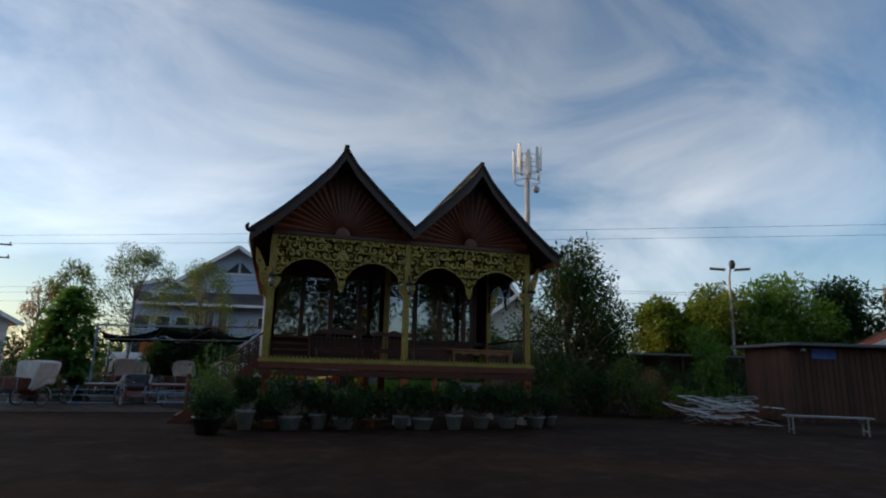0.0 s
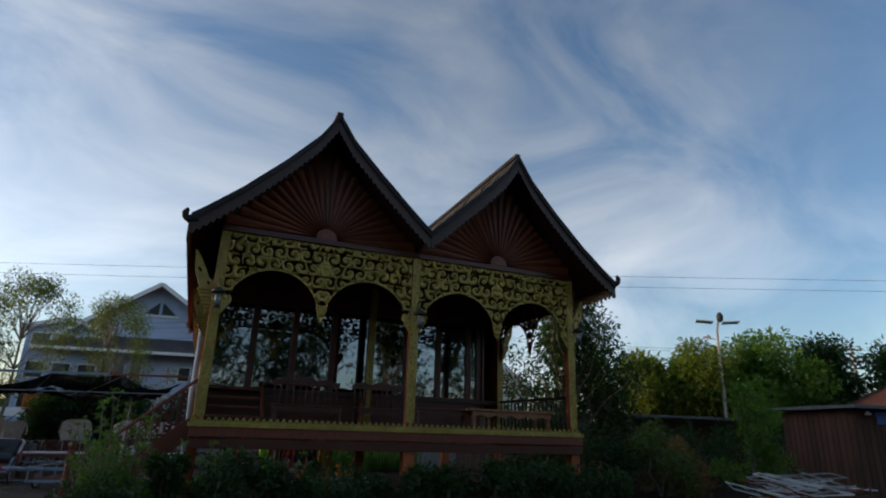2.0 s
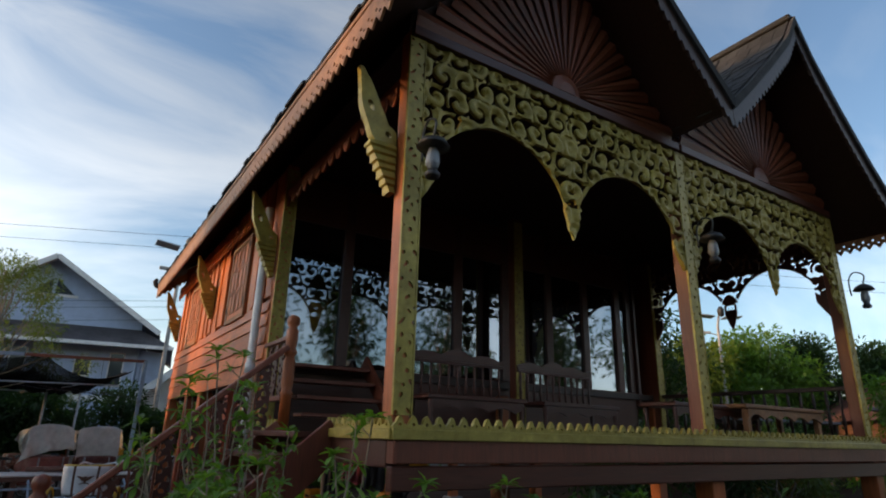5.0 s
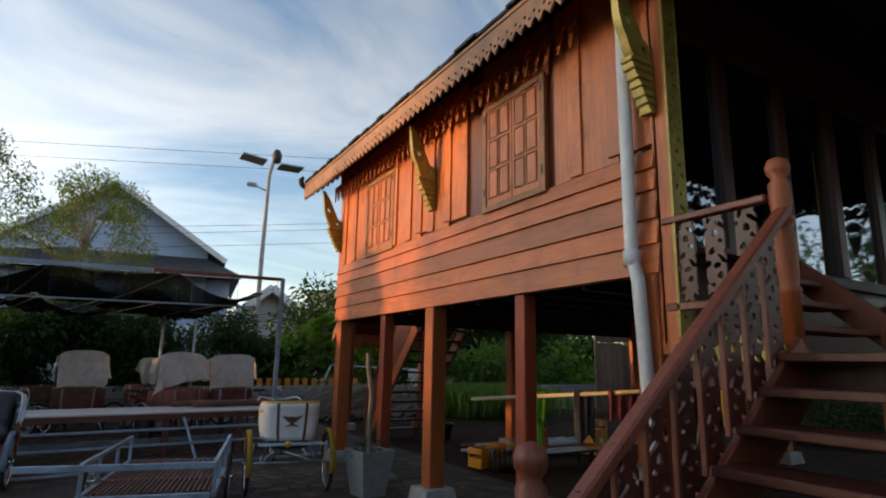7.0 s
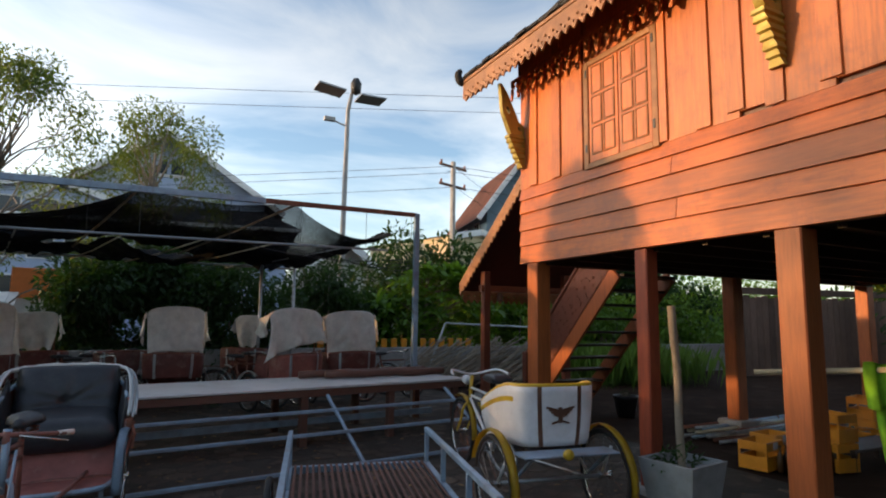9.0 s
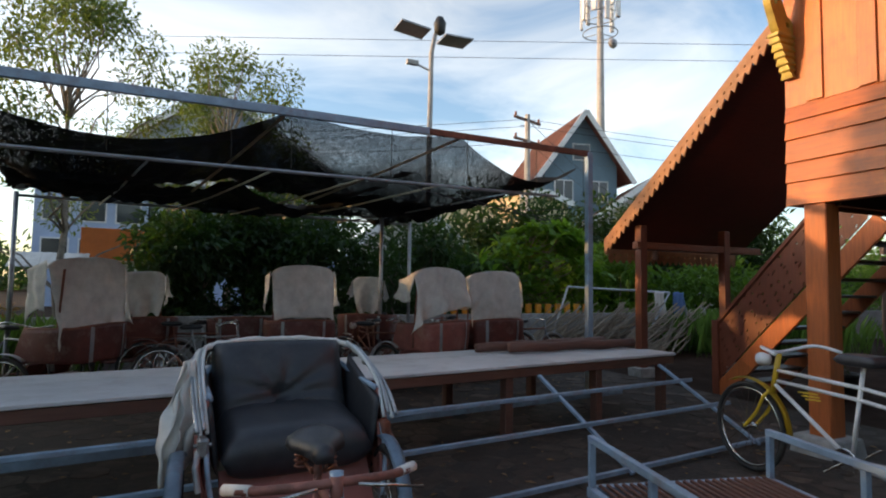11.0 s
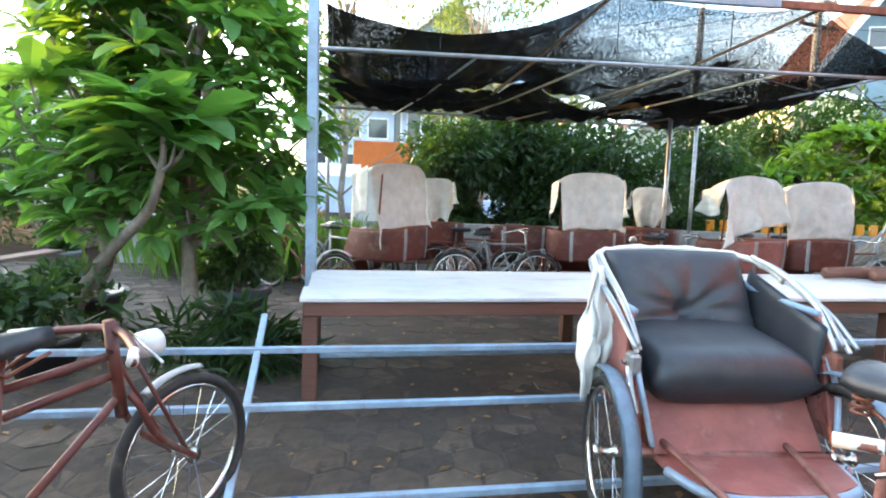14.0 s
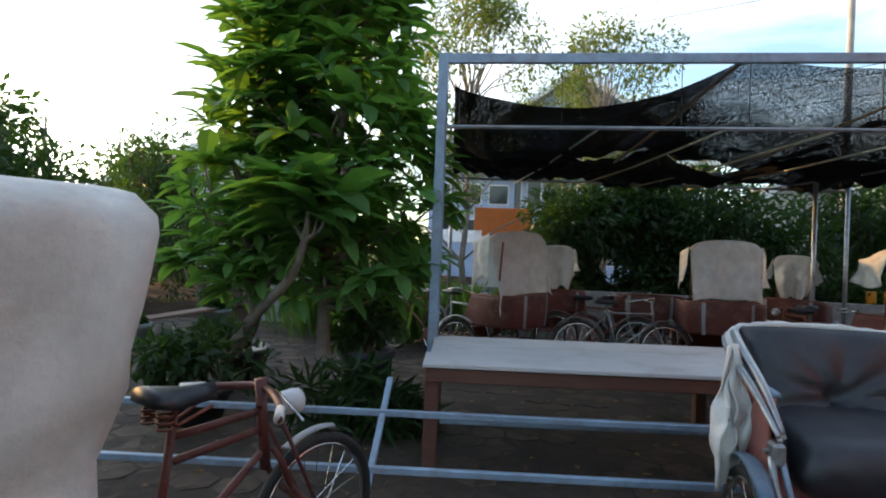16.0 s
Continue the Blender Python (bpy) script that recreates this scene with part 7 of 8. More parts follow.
# trees beyond the house
tree(12.9, 24.5, 7.3, 2.7, "feathery green tree beside the house", "leaf_dark", 15000, 0.20, 160, trunk=0.14, low=0.12, clumps=70)
tree(15.3, 26.0, 5.2, 2.4, "feathery green tree beside the house", "leaf_dark", 4600, 0.17, 161, trunk=0.10, low=0.12, clumps=34)
for k, (x, y, h, sp, lf) in enumerate(((27, 31, 7.0, 3.2, "leaf_yellow"), (31, 30, 7.4, 3.4, "leaf"), (35, 29, 7.2, 3.4, "leaf_dark"), (39, 27, 7.0, 3.4, "leaf_dark"), (23.5, 32, 6.2, 2.2, "leaf_yellow"), (43, 26, 7.4, 3.6, "leaf_dark"), (34, 20, 6.4, 3.2, "leaf_dark"))):
    tree(x, y, h, sp, "large leafy tree catching low sunlight", lf, 15000, 0.30, 170 + k, trunk=0.2, low=0.25, clumps=34)
tree(14.2, 17.6, 3.4, 0.9, "young upright green tree beside the scrap heap", "leaf", 2600, 0.15, 181, trunk=0.05, low=0.2, clumps=24)
for k, (x, y, rx, h, lf) in enumerate(((12.6, 19.6, 0.9, 2.0, "leaf_olive"), (13.9, 20.2, 0.9, 1.8, "leaf_dry"), (11.3, 20.5, 1.0, 1.7, "leaf_dark"), (16.0, 21.5, 1.2, 2.2, "leaf_dark"), (9.8, 22.5, 1.2, 2.2, "leaf_dark"), (20, 23, 1.5, 2.6, "leaf_dark"), (24, 24, 1.8, 3.0, "leaf_dark"))):
    bush(x, y, rx, 0.8, h, "bushy shrub at the yard's side", lf, 2200, 0.15, 190 + k)
# far green belt all round
V, F = [], []
rng = np.random.default_rng(3)
cs = []
for k in range(300):
    a = rng.random() * 2 * math.pi
    r = 85 + 30 * rng.random()
    cs.append((2 + r * math.cos(a), 20 + r * math.sin(a), 1.0 + 2.2 * rng.random(), 2.6 + 1.8 * rng.random()))
tagged(leaves("far_trees", cs, M["leaf_dark"], None, 42000, 1.1, 1.0, rng), "far belt of dark green trees round the village", "woods", kind="stuff")
# tall grass behind the house
rng = np.random.default_rng(4)
V, F = [], []
for k in range(9000):
    x, y = 6.3 + rng.normal() * 0.8, 31.0 + rng.normal() * 0.7
    if k > 7000:
        x, y = -9.2 + rng.normal() * 0.8, 31.4 + rng.normal() * 0.5
    hh = 0.4 + 0.6 * rng.random()
    a = rng.random() * 6.28
    bx, by = math.cos(a) * hh * 0.35, math.sin(a) * hh * 0.35
    b = len(V)
    V += [(x - 0.004, y, 0), (x + 0.004, y, 0), (x + bx * 0.4 + 0.003, y + by * 0.4, hh * 0.7), (x + bx, y + by, hh)]
    F += [(b, b + 1, b + 2), (b, b + 2, b + 3)]
tagged(raw("tall_grass", V, F, M["grass"]), "tall green grass clump at the yard's edge", "grass", kind="stuff")


# ---------- potted plants along the house front ----------
def pot(m, r, h, material, label, plant, leaf, n, size, ph, seed, group="potted shrubs", square=False):
    o = thing("potted_shrub", m, label, "potted plant", group)
    t = bmesh.new()
    if square:
        vs = []
        for s, z in ((r * 0.72, 0), (r, h), (r * 0.86, h), (r * 0.84, h - 0.05)):
            vs.append([t.verts.new((a * s, b * s, z)) for a, b in ((-1, -1), (1, -1), (1, 1), (-1, 1))])
        for a, b in zip(vs, vs[1:]):
            for k in range(4):
                t.faces.new((a[k], a[(k + 1) % 4], b[(k + 1) % 4], b[k]))
        t.faces.new(vs[0][::-1])
        t.faces.new(vs[-1])
    else:
        lathe(t, [(r * 0.68, 0), (r * 0.95, h * 0.85), (r * 1.04, h * 0.87), (r * 1.04, h), (r * 0.9, h), (r * 0.86, h - 0.04)], (0, 0, 0), 20)
    part("pot", t, material, o, "", not square)
    t = bmesh.new()
    lathe(t, [(r * 0.84, h - 0.05), (r * 0.5, h - 0.03)], (0, 0, 0), 14)
    part("soil", t, M["soil"], o)
    rng = np.random.default_rng(seed)
    t = bmesh.new()
    cs = []
    for k in range(12):
        a, s = rng.random() * 6.28, rng.random() ** 0.5
        tip = (math.cos(a) * plant * s, math.sin(a) * plant * s, h + ph * (0.35 + 0.62 * rng.random()) * (1.05 - 0.3 * s))
        limb(t, (tip[0] * 0.1, tip[1] * 0.1, h - 0.06), tip, 0.012, 0.004, 0.03, rng)
        cs.append((*tip, plant * 0.42))
    part("stem", t, M["bark"], o)
    leaves("foliage", cs, M[leaf], o, n, size, 1.1, rng, 2.0)
    return o


spots = [(-1.85, 13.0, 0.30, 0.34, "black", "leaf_dark", 0.42, 0.45), (-1.15, 13.7, 0.20, 0.42, "potgrey", "leaf_dark", 0.22, 0.8), (-0.65, 13.9, 0.20, 0.2, "terracotta", "leaf_dark", 0.3, 0.5), (-0.2, 13.7, 0.27, 0.30, "potgrey", "leaf_dark", 0.50, 0.85), (0.42, 13.8, 0.20, 0.34, "potgrey", "leaf_dark", 0.36, 0.6), (1.0, 13.7, 0.24, 0.26, "potgrey", "leaf_dark", 0.50, 0.75), (1.65, 14.1, 0.22, 0.2, "terracotta", "leaf_dark", 0.40, 0.6), (2.35, 13.8, 0.2, 0.3, "potgrey", "leaf_dark", 0.34, 0.7), (2.85, 13.7, 0.26, 0.26, "potgrey", "leaf_dark", 0.36, 0.75), (3.6, 13.6, 0.21, 0.34, "potgrey", "leaf_dark", 0.36, 0.7), (4.4, 13.9, 0.22, 0.28, "potgrey", "leaf_dark", 0.45, 0.75), (5.05, 13.8, 0.24, 0.27, "potgrey", "leaf_dark", 0.45, 0.75), (5.85, 13.9, 0.25, 0.28, "potgrey", "leaf_dark", 0.48, 0.75), (6.5, 14.4, 0.2, 0.26, "potgrey", "leaf_dark", 0.3, 0.5)]
for k, (x, y, r, h, mm, lf, pr, ph) in enumerate(spots):
    kind_word = {"black": "black tub", "potgrey": "pale cement pot", "terracotta": "terracotta pot"}[mm]
    pot(pose(x, y, ground_z(x, y)), r, h, M[mm], "leafy green shrub in a " + kind_word + " before the house", pr, lf, 1500, 0.085, ph, 210 + k)
# leggy shrubs close to the stairs
def leggy_shrub(x, y, count, wide, deep, tall, seed, label):
    rng = np.random.default_rng(seed)
    o = thing("leggy_shrub", pose(x, y, ground_z(x, y)), label, "shrub", "leggy shrubs")
    t = bmesh.new()
    V, F, cs = [], [], []
    for k in range(count):
        a, s = rng.random() * 6.28, rng.random() ** 0.6
        up = tall * (0.35 + 0.65 * rng.random()) * (1.05 - 0.35 * s)
        tip = Vector((math.cos(a) * s * wide, math.sin(a) * s * deep, up))
        pts = limb(t, (tip.x * 0.3, tip.y * 0.3, 0), tip, 0.011, 0.003, 0.05, rng)
        d = (tip - pts[-3]).normalized()
        rosette(V, F, tip, (d + Vector((0, 0, 0.5))).normalized(), int(rng.integers(8, 13)), 0.085, rng)
        for p in [u.lerp(v, q) for u, v in zip(pts[1:], pts[2:]) for q in (0.1, 0.4, 0.7)]:
            if rng.random() < 0.7:
                side = Vector((rng.normal(), rng.normal(), 0.6)).normalized()
                q = p + side * (0.05 + 0.06 * rng.random())
                tube(t, [p, q], 0.003, 5)
                rosette(V, F, q, side, int(rng.integers(5, 9)), 0.075, rng)
    part("stem", t, M["twig"], o, "bare pale stems")
    raw("foliage", V, F, M["leaf"], o, "whorls of narrow green leaves")


leggy_shrub(-2.0, 15.05, 40, 0.60, 0.40, 2.25, 77, "tall leggy green shrub with bare pale stems beside the stairs")
leggy_shrub(-1.7, 14.35, 40, 0.75, 0.40, 1.75, 78, "leggy green shrub with bare pale stems before the porch")

leggy_shrub(-0.75, 14.25, 26, 0.70, 0.35, 1.35, 79, "leggy green shrub with bare pale stems before the porch")
leggy_shrub(0.55, 14.45, 22, 0.70, 0.30, 1.2, 80, "leggy green shrub with bare pale stems before the porch")

# planter with a bare stick beside the stilt
pl = thing("square_planter", pose(-1.42, 22.3, 0.012, 0, 0, 8), "tall pale square planter with a bare stick", "planter")
t = bmesh.new()
vs = []
for s, z in ((0.15, 0), (0.225, 0.52), (0.20, 0.52), (0.19, 0.46)):
    vs.append([t.verts.new((a * s, b * s, z)) for a, b in ((-1, -1), (1, -1), (1, 1), (-1, 1))])
for a, b in zip(vs, vs[1:]):
    for k in range(4):
        t.faces.new((a[k], a[(k + 1) % 4], b[(k + 1) % 4], b[k]))
t.faces.new(vs[0][::-1])
t.faces.new(vs[-1])
part("pot", t, M["potgrey"], pl, "pale cement square pot")
t = bmesh.new()
tube(t, smooth_pts([(0, 0, 0.45), (-0.02, 0, 0.8), (0.01, 0.02, 1.15), (-0.06, 0, 1.5), (-0.07, 0, 1.66)], 5), 0.03, 9)
part("stick", t, M["twig"], pl, "bare pale stick", True)
leaves("weed_tuft", [(0.05, 0.0, 0.5, 0.13), (-0.08, 0.05, 0.5, 0.12)], M["leaf_dark"], pl, 130, 0.07, 1.0, np.random.default_rng(8))

# board lying across two pots
tagged(finish("plank", boxed(-12.08, -11.84, 28.2, 31.0, 0.365, 0.40, 0.006), M["shedgrey"]), "pale weathered plank laid across two pots", "plank")
# black tub and pots under the frangipani
for k, (x, y, r, h, mm, lf, pr, ph) in enumerate(((-10.1, 27.6, 0.45, 0.34, "black", "leaf_dark", 0.25, 0.2), (-9.5, 26.2, 0.25, 0.28, "black", "leaf_dark", 0.4, 0.4), (-8.5, 27.4, 0.26, 0.45, "clothdark", "leaf_dark", 0.35, 0.5), (-11.95, 30.6, 0.22, 0.365, "potgrey", "leaf_dark", 0.12, 0.1), (-11.96, 28.6, 0.25, 0.365, "potgrey", "leaf_dark", 0.12, 0.1))):
    pot(pose(x, y, 0), r, h, M[mm], "dark green plant in a round tub under the frangipani", pr, lf, 700, 0.10, ph, 260 + k, group="tubs under the frangipani")
bush(-8.25, 26.35, 0.5, 0.25, 0.45, "low dark green strappy plants at the table's end", "leaf_dark", 900, 0.20, 270, name="strappy_plants", aspect=6)
pot(pose(2.05, 26.4, 0), 0.2, 0.34, M["black"], "black plastic tub beside the back stairs", 0.05, "leaf_dark", 20, 0.06, 0.08, 280, group="")


# ---------- under the house ----------
def crate(m):
    o = thing("bottle_crate", m, "yellow plastic bottle crate", "crate", "yellow crates")
    part("base", boxed(-0.2, 0.2, -0.15, 0.15, 0, 0.02, 0.002), M["crate"], o)
    for x0, x1, y0, y1 in ((-0.2, -0.185, -0.15, 0.15), (0.185, 0.2, -0.15, 0.15), (-0.184, 0.184, -0.15, -0.135), (-0.184, 0.184, 0.135, 0.15)):
        part("lower_panel", boxed(x0, x1, y0, y1, 0.021, 0.14, 0.003), M["crate"], o)
        part("upper_panel", boxed(x0, x1, y0, y1, 0.20, 0.29, 0.003), M["crate"], o)
    for x in (-0.2, 0.18):
        for y in (-0.15, 0.13):
            part("corner_post", boxed(x, x + 0.02, y, y + 0.02, 0.141, 0.199, 0.002), M["crate"], o)
    part("mark", boxed(-0.05, 0.05, -0.156, -0.151, 0.21, 0.28, 0.0), M["white"], o, "pale printed mark")


for x, y, z, r in ((0.95, 23.3, 0.01, 10), (1.45, 23.5, 0.01, 5), (1.62, 22.95, 0.01, 80), (1.66, 22.97, 0.305, 84), (3.6, 23.6, 0.3, 10), (3.6, 23.6, 0.01, 14)):
    crate(pose(x, y, z, 0, 0, r))


def bottle_mesh():
    t = bmesh.new()
    lathe(t, [(0.034, 0), (0.037, 0.02), (0.037, 0.15), (0.014, 0.21), (0.013, 0.26), (0.016, 0.262), (0.016, 0.275)], (0, 0, 0), 10)
    return t


first = tagged(finish("beer_bottle", bottle_mesh(), M["bottle"], smooth=True), "empty brown glass bottle standing on the ground", "bottle", "bottles")
first.location = (0.9, 22.85, 0.012)
rng = random.Random(5)
for k in range(21):
    copy_thing(first, pose(0.9 + (k % 8) * 0.09 + rng.uniform(-0.015, 0.015), 22.86 + (k // 8) * 0.09 + 0.09 * (k == 0) + rng.uniform(-0.012, 0.012), 0.012))
# long pole with clothes
t = bmesh.new()
tube(t, [(0.55, 23.05, 1.05), (1.4, 21.2, 1.22), (2.1, 19.9, 1.36)], 0.028, 8)
tagged(finish("hanging_pole", t, M["bamboo"], smooth=True), "long pale bamboo pole hung under the house", "pole")


def cloth(x, y, z, w, h, material, label, seed, rot=-28):
    rows = []
    for i in range(12):
        s = i / 11
        rows.append([((j / 9 - 0.5) * w * (1 - 0.10 * s + 0.07 * math.sin(s * 5 + seed)), 0.035 * math.sin(j * 1.9 + s * 2 + seed) * (0.4 + s) + 0.02 * math.cos(s * 3), z - s * h * (1 + 0.12 * math.sin(j * 0.8 + seed)) + 0.012 * math.sin(j * 0.9 + seed)) for j in range(10)])
    ob = finish("hanging_cloth", shell(rows, 0.02), material, smooth=True)
    ob.matrix_world = pose(x, y, 0, 0, 0, rot)
    return tagged(ob, label, "clothes", "hung clothes")


cloth(1.0, 22.1, 1.20, 0.30, 0.40, M["limegreen"], "lime green jacket hung over the bamboo pole", 0.3)
cloth(1.04, 22.1, 0.86, 0.13, 0.50, M["limegreen"], "lime green sleeve hanging from the bamboo pole", 1.3)
cloth(1.75, 20.6, 1.30, 0.35, 0.5, M["clothdark"], "dark shirt hung over the bamboo pole", 2.3)
cloth(1.55, 21.0, 1.27, 0.4, 0.4, M["clothred"], "dull red shirt hung over the bamboo pole", 3.3)
cloth(2.0, 20.1, 1.36, 0.4, 0.6, M["clothdark"], "dark cloth hung over the bamboo pole", 4.1)
cloth(2.15, 19.85, 1.36, 0.30, 0.5, M["yellow"], "yellow cloth hung over the bamboo pole", 5.2)
cloth(1.3, 21.45, 1.24, 0.26, 0.62, M["clothdark"], "dark shorts hung over the bamboo pole", 6.1)
# office chair
ch = thing("office_chair", pose(1.9, 20.4, 0.02, 0, 0, 200), "worn black swivel chair with red seat under the house", "chair")
part("seat", cushion(-0.24, 0.24, -0.24, 0.24, 0.42, 0.52), M["clothred"], ch, "", True)
part("backrest", cushion(-0.22, 0.22, 0.24, 0.74, 0.46, 0.54, 80), M["black"], ch, "", True)
t = bmesh.new()
tube(t, [(0, 0, 0.1), (0, 0, 0.43)], 0.025, 10)
part("column", t, M["black"], ch)
for k in range(5):
    a = 2 * math.pi * k / 5
    t = bmesh.new()
    bar(t, (0, 0, 0.1), (0.27 * math.cos(a), 0.27 * math.sin(a), 0.06), 0.04, 0.03, bev=0.005)
    leg = part("leg", t, M["black"], ch)
    t = bmesh.new()
    lathe(t, [(0.03, -0.02), (0.03, 0.02)], (0.27 * math.cos(a), 0.27 * math.sin(a), 0.03), 10, "x")
    part("castor", t, M["black"], leg)
for s in (-1, 1):
    t = bmesh.new()
    tube(t, smooth_pts([(s * 0.22, 0.1, 0.44), (s * 0.29, 0.1, 0.55), (s * 0.29, -0.12, 0.62), (s * 0.29, 0.15, 0.62)], 4), 0.015, 8)
    part("armrest", t, M["black"], ch, "", True)
# stacked pipes and timber on the ground
rng = random.Random(8)
for k in range(22):
    x0 = 1.7 + rng.uniform(-0.3, 0.6)
    y0 = 23.8 + 0.12 * (k % 11)
    z0 = 0.03 + 0.055 * (k // 11)
    t = bmesh.new()
    tube(t, [(x0, y0, z0), (x0 + rng.uniform(2.2, 3.4), y0 + rng.uniform(-0.2, 0.3), z0 + 0.01)], 0.026, 7)
    tagged(finish("pipe_length", t, M[("steel", "rust", "bamboo", "steel_blue")[k % 4]], smooth=True), "old pipe lying in a stack on the ground", "pipe", "stacked pipes")
for k, (x, y, z) in enumerate(((2.2, 22.9, 0.24), (3.3, 21.8, 0.30), (3.0, 20.2, 0.36))):
    b = thing("low_bench", pose(x, y, 0, 0, 0, 10 * k), "low dark wooden bench under the house", "bench", "low benches")
    part("top", boxed(-0.6, 0.6, -0.2, 0.2, z - 0.03, z, 0.005), M["shadewood"], b)
    for a in (-0.5, 0.5):
        for c in (-0.14, 0.14):
            part("leg", boxed(a - 0.025, a + 0.025, c - 0.025, c + 0.025, 0, z - 0.032, 0.003), M["shadewood"], b)

# furniture on the porch
def porch_bench(m, L2, back):
    b = thing("porch_bench", m, "dark carved wooden bench on the porch", "bench", "porch furniture")
    part("seat", boxed(-L2 / 2, L2 / 2, -0.25, 0.25, 0.38, 0.43, 0.008), M["shadered"], b)
    fret("apron", lambda u, v: v - 0.05 * np.abs(np.sin(u * 8)), 0, L2 - 0.1, 0, 0.12, 0.02, 0.02, lambda u, v, w: (-L2 / 2 + 0.05 + u, -0.22 + w, 0.257 + v), M["shadered"], b, "scalloped bench apron")
    for a in (-L2 / 2 + 0.06, L2 / 2 - 0.06):
        for c in (-0.2, 0.2):
            t = bmesh.new()
            lathe(t, [(0.03, 0), (0.035, 0.1), (0.022, 0.2), (0.035, 0.34), (0.03, 0.378)], (a, c, 0), 10)
            part("leg", t, M["shadered"], b, "", True)
    if back:
        part("back_rail", boxed(-L2 / 2, L2 / 2, 0.21, 0.25, 0.82, 0.855, 0.006), M["shadered"], b)
        fret("crest_rail", lambda u, v: 0.05 + 0.05 * np.abs(np.sin(u * 7)) + 0.05 * np.exp(-((u - L2 / 2) / 0.25) ** 2) - v, 0, L2, 0, 0.16, 0.02, 0.03, lambda u, v, w: (-L2 / 2 + u, 0.23 + w, 0.857 + v), M["shadered"], b, "wavy carved crest rail")
        n = int(L2 / 0.12)
        for k in range(n):
            x = -L2 / 2 + 0.06 + k * (L2 - 0.12) / (n - 1)
            t = bmesh.new()
            lathe(t, [(0.012, 0.43), (0.02, 0.55), (0.012, 0.65), (0.02, 0.75), (0.012, 0.82)], (x, 0.23, 0), 8)
            part("spindle", t, M["shadered"], b, "", True)


porch_bench(pose(1.15, 17.1, DECK + 0.002), 1.4, True)
porch_bench(pose(2.9, 17.2, DECK + 0.002, 0, 0, 4), 1.5, True)
porch_bench(pose(3.9, 15.9, DECK + 0.002), 1.8, False)
tb = thing("porch_table", pose(5.0, 15.75, DECK + 0.002), "low pale-topped carved table on the porch", "table", "porch furniture")
part("tabletop", boxed(-0.95, 0.95, -0.32, 0.32, 0.40, 0.45, 0.01), M["eavewood"], tb)
fret("apron", lambda u, v: v - 0.06 * np.abs(np.sin(u * 9)), 0, 1.8, 0, 0.12, 0.02, 0.02, lambda u, v, w: (-0.9 + u, -0.3 + w, 0.27 + v), M["eavewood"], tb)
for a in (-0.85, 0.85):
    for c in (-0.25, 0.25):
        part("leg", boxed(a - 0.035, a + 0.035, c - 0.035, c + 0.035, 0, 0.398, 0.006), M["eavewood"], tb)
rl = thing("porch_side_rail", pose(XR - 0.04, 16.7, DECK), "dark turned balustrade at the porch side", "railing")
part("top_rail", boxed(-0.03, 0.03, -1.5, 1.45, 0.72, 0.78, 0.006), M["shadewood"], rl)
part("bottom_rail", boxed(-0.025, 0.025, -1.5, 1.45, 0.08, 0.13, 0.006), M["shadewood"], rl)
for k in range(17):
    t = bmesh.new()
    lathe(t, [(0.015, 0.131), (0.028, 0.3), (0.014, 0.45), (0.026, 0.58), (0.015, 0.719)], (0, -1.4 + k * 0.175, 0), 8)
    part("baluster", t, M["shadewood"], rl, "", True)


# ---------- yard clutter ----------
# heap of sticks on a frame
heap = thing("stick_heap", pose(2.2, 31.2, 0), "leaning heap of dry grey sticks on a metal frame", "stick heap")
rng = random.Random(12)
for k in range(170):
    t = bmesh.new()
    x = rng.uniform(-3.0, 1.1)
    tube(t, [(x, rng.uniform(-0.8, 0.1), rng.uniform(0.0, 0.25)), (x + rng.uniform(1.2, 2.6), rng.uniform(-0.1, 0.6), rng.uniform(0.35, 1.15))], rng.uniform(0.008, 0.02), 5)
    part("stick", t, M["twig"], heap)
for p, q in (((-1.6, 0.1, 0), (-0.9, 0.3, 1.45)), ((-0.9, 0.3, 1.45), (2.2, 0.5, 1.35)), ((2.2, 0.5, 1.35), (1.3, 0.2, 0.5)), ((1.7, 0.9, 0), (2.2, 0.5, 1.35))):
    t = bmesh.new()
    tube(t, [p, q], 0.025, 8)
    part("frame_tube", t, M["steel"], heap)
for x, mm, w2 in ((4.0, "canvas", 0.4), (4.6, "clothblue", 0.45)):
    cloth(x, 31.62, 1.36, w2, 0.6, M[mm], "washed trousers hung on the metal frame", x, 8)
lad = thing("step_frame", pose(4.9, 31.4, 0), "small grey metal step frame", "step frame")
for x in (-0.3, 0.3):
    part("side", boxed(x - 0.02, x + 0.02, -0.02, 0.02, 0, 1.0, 0.003), M["steel"], lad)
for z in (0.08, 0.35, 0.65):
    part("rung", boxed(-0.278, 0.278, -0.02, 0.02, z, z + 0.03, 0.003), M["steel"], lad)
# low yard wall with yellow pickets
wl = finish("yard_wall", boxed(-12, 16, 32.2, 32.35, -0.05, 0.85, 0.01), M["concrete"])
tagged(wl, "low stained grey yard wall", "wall", kind="structure")
for k in range(16):
    ob = finish("picket", boxed(-1.6 + k * 0.26, -1.46 + k * 0.26, 32.24, 32.30, 0.852, 1.06, 0.01), M["crate"], wl)
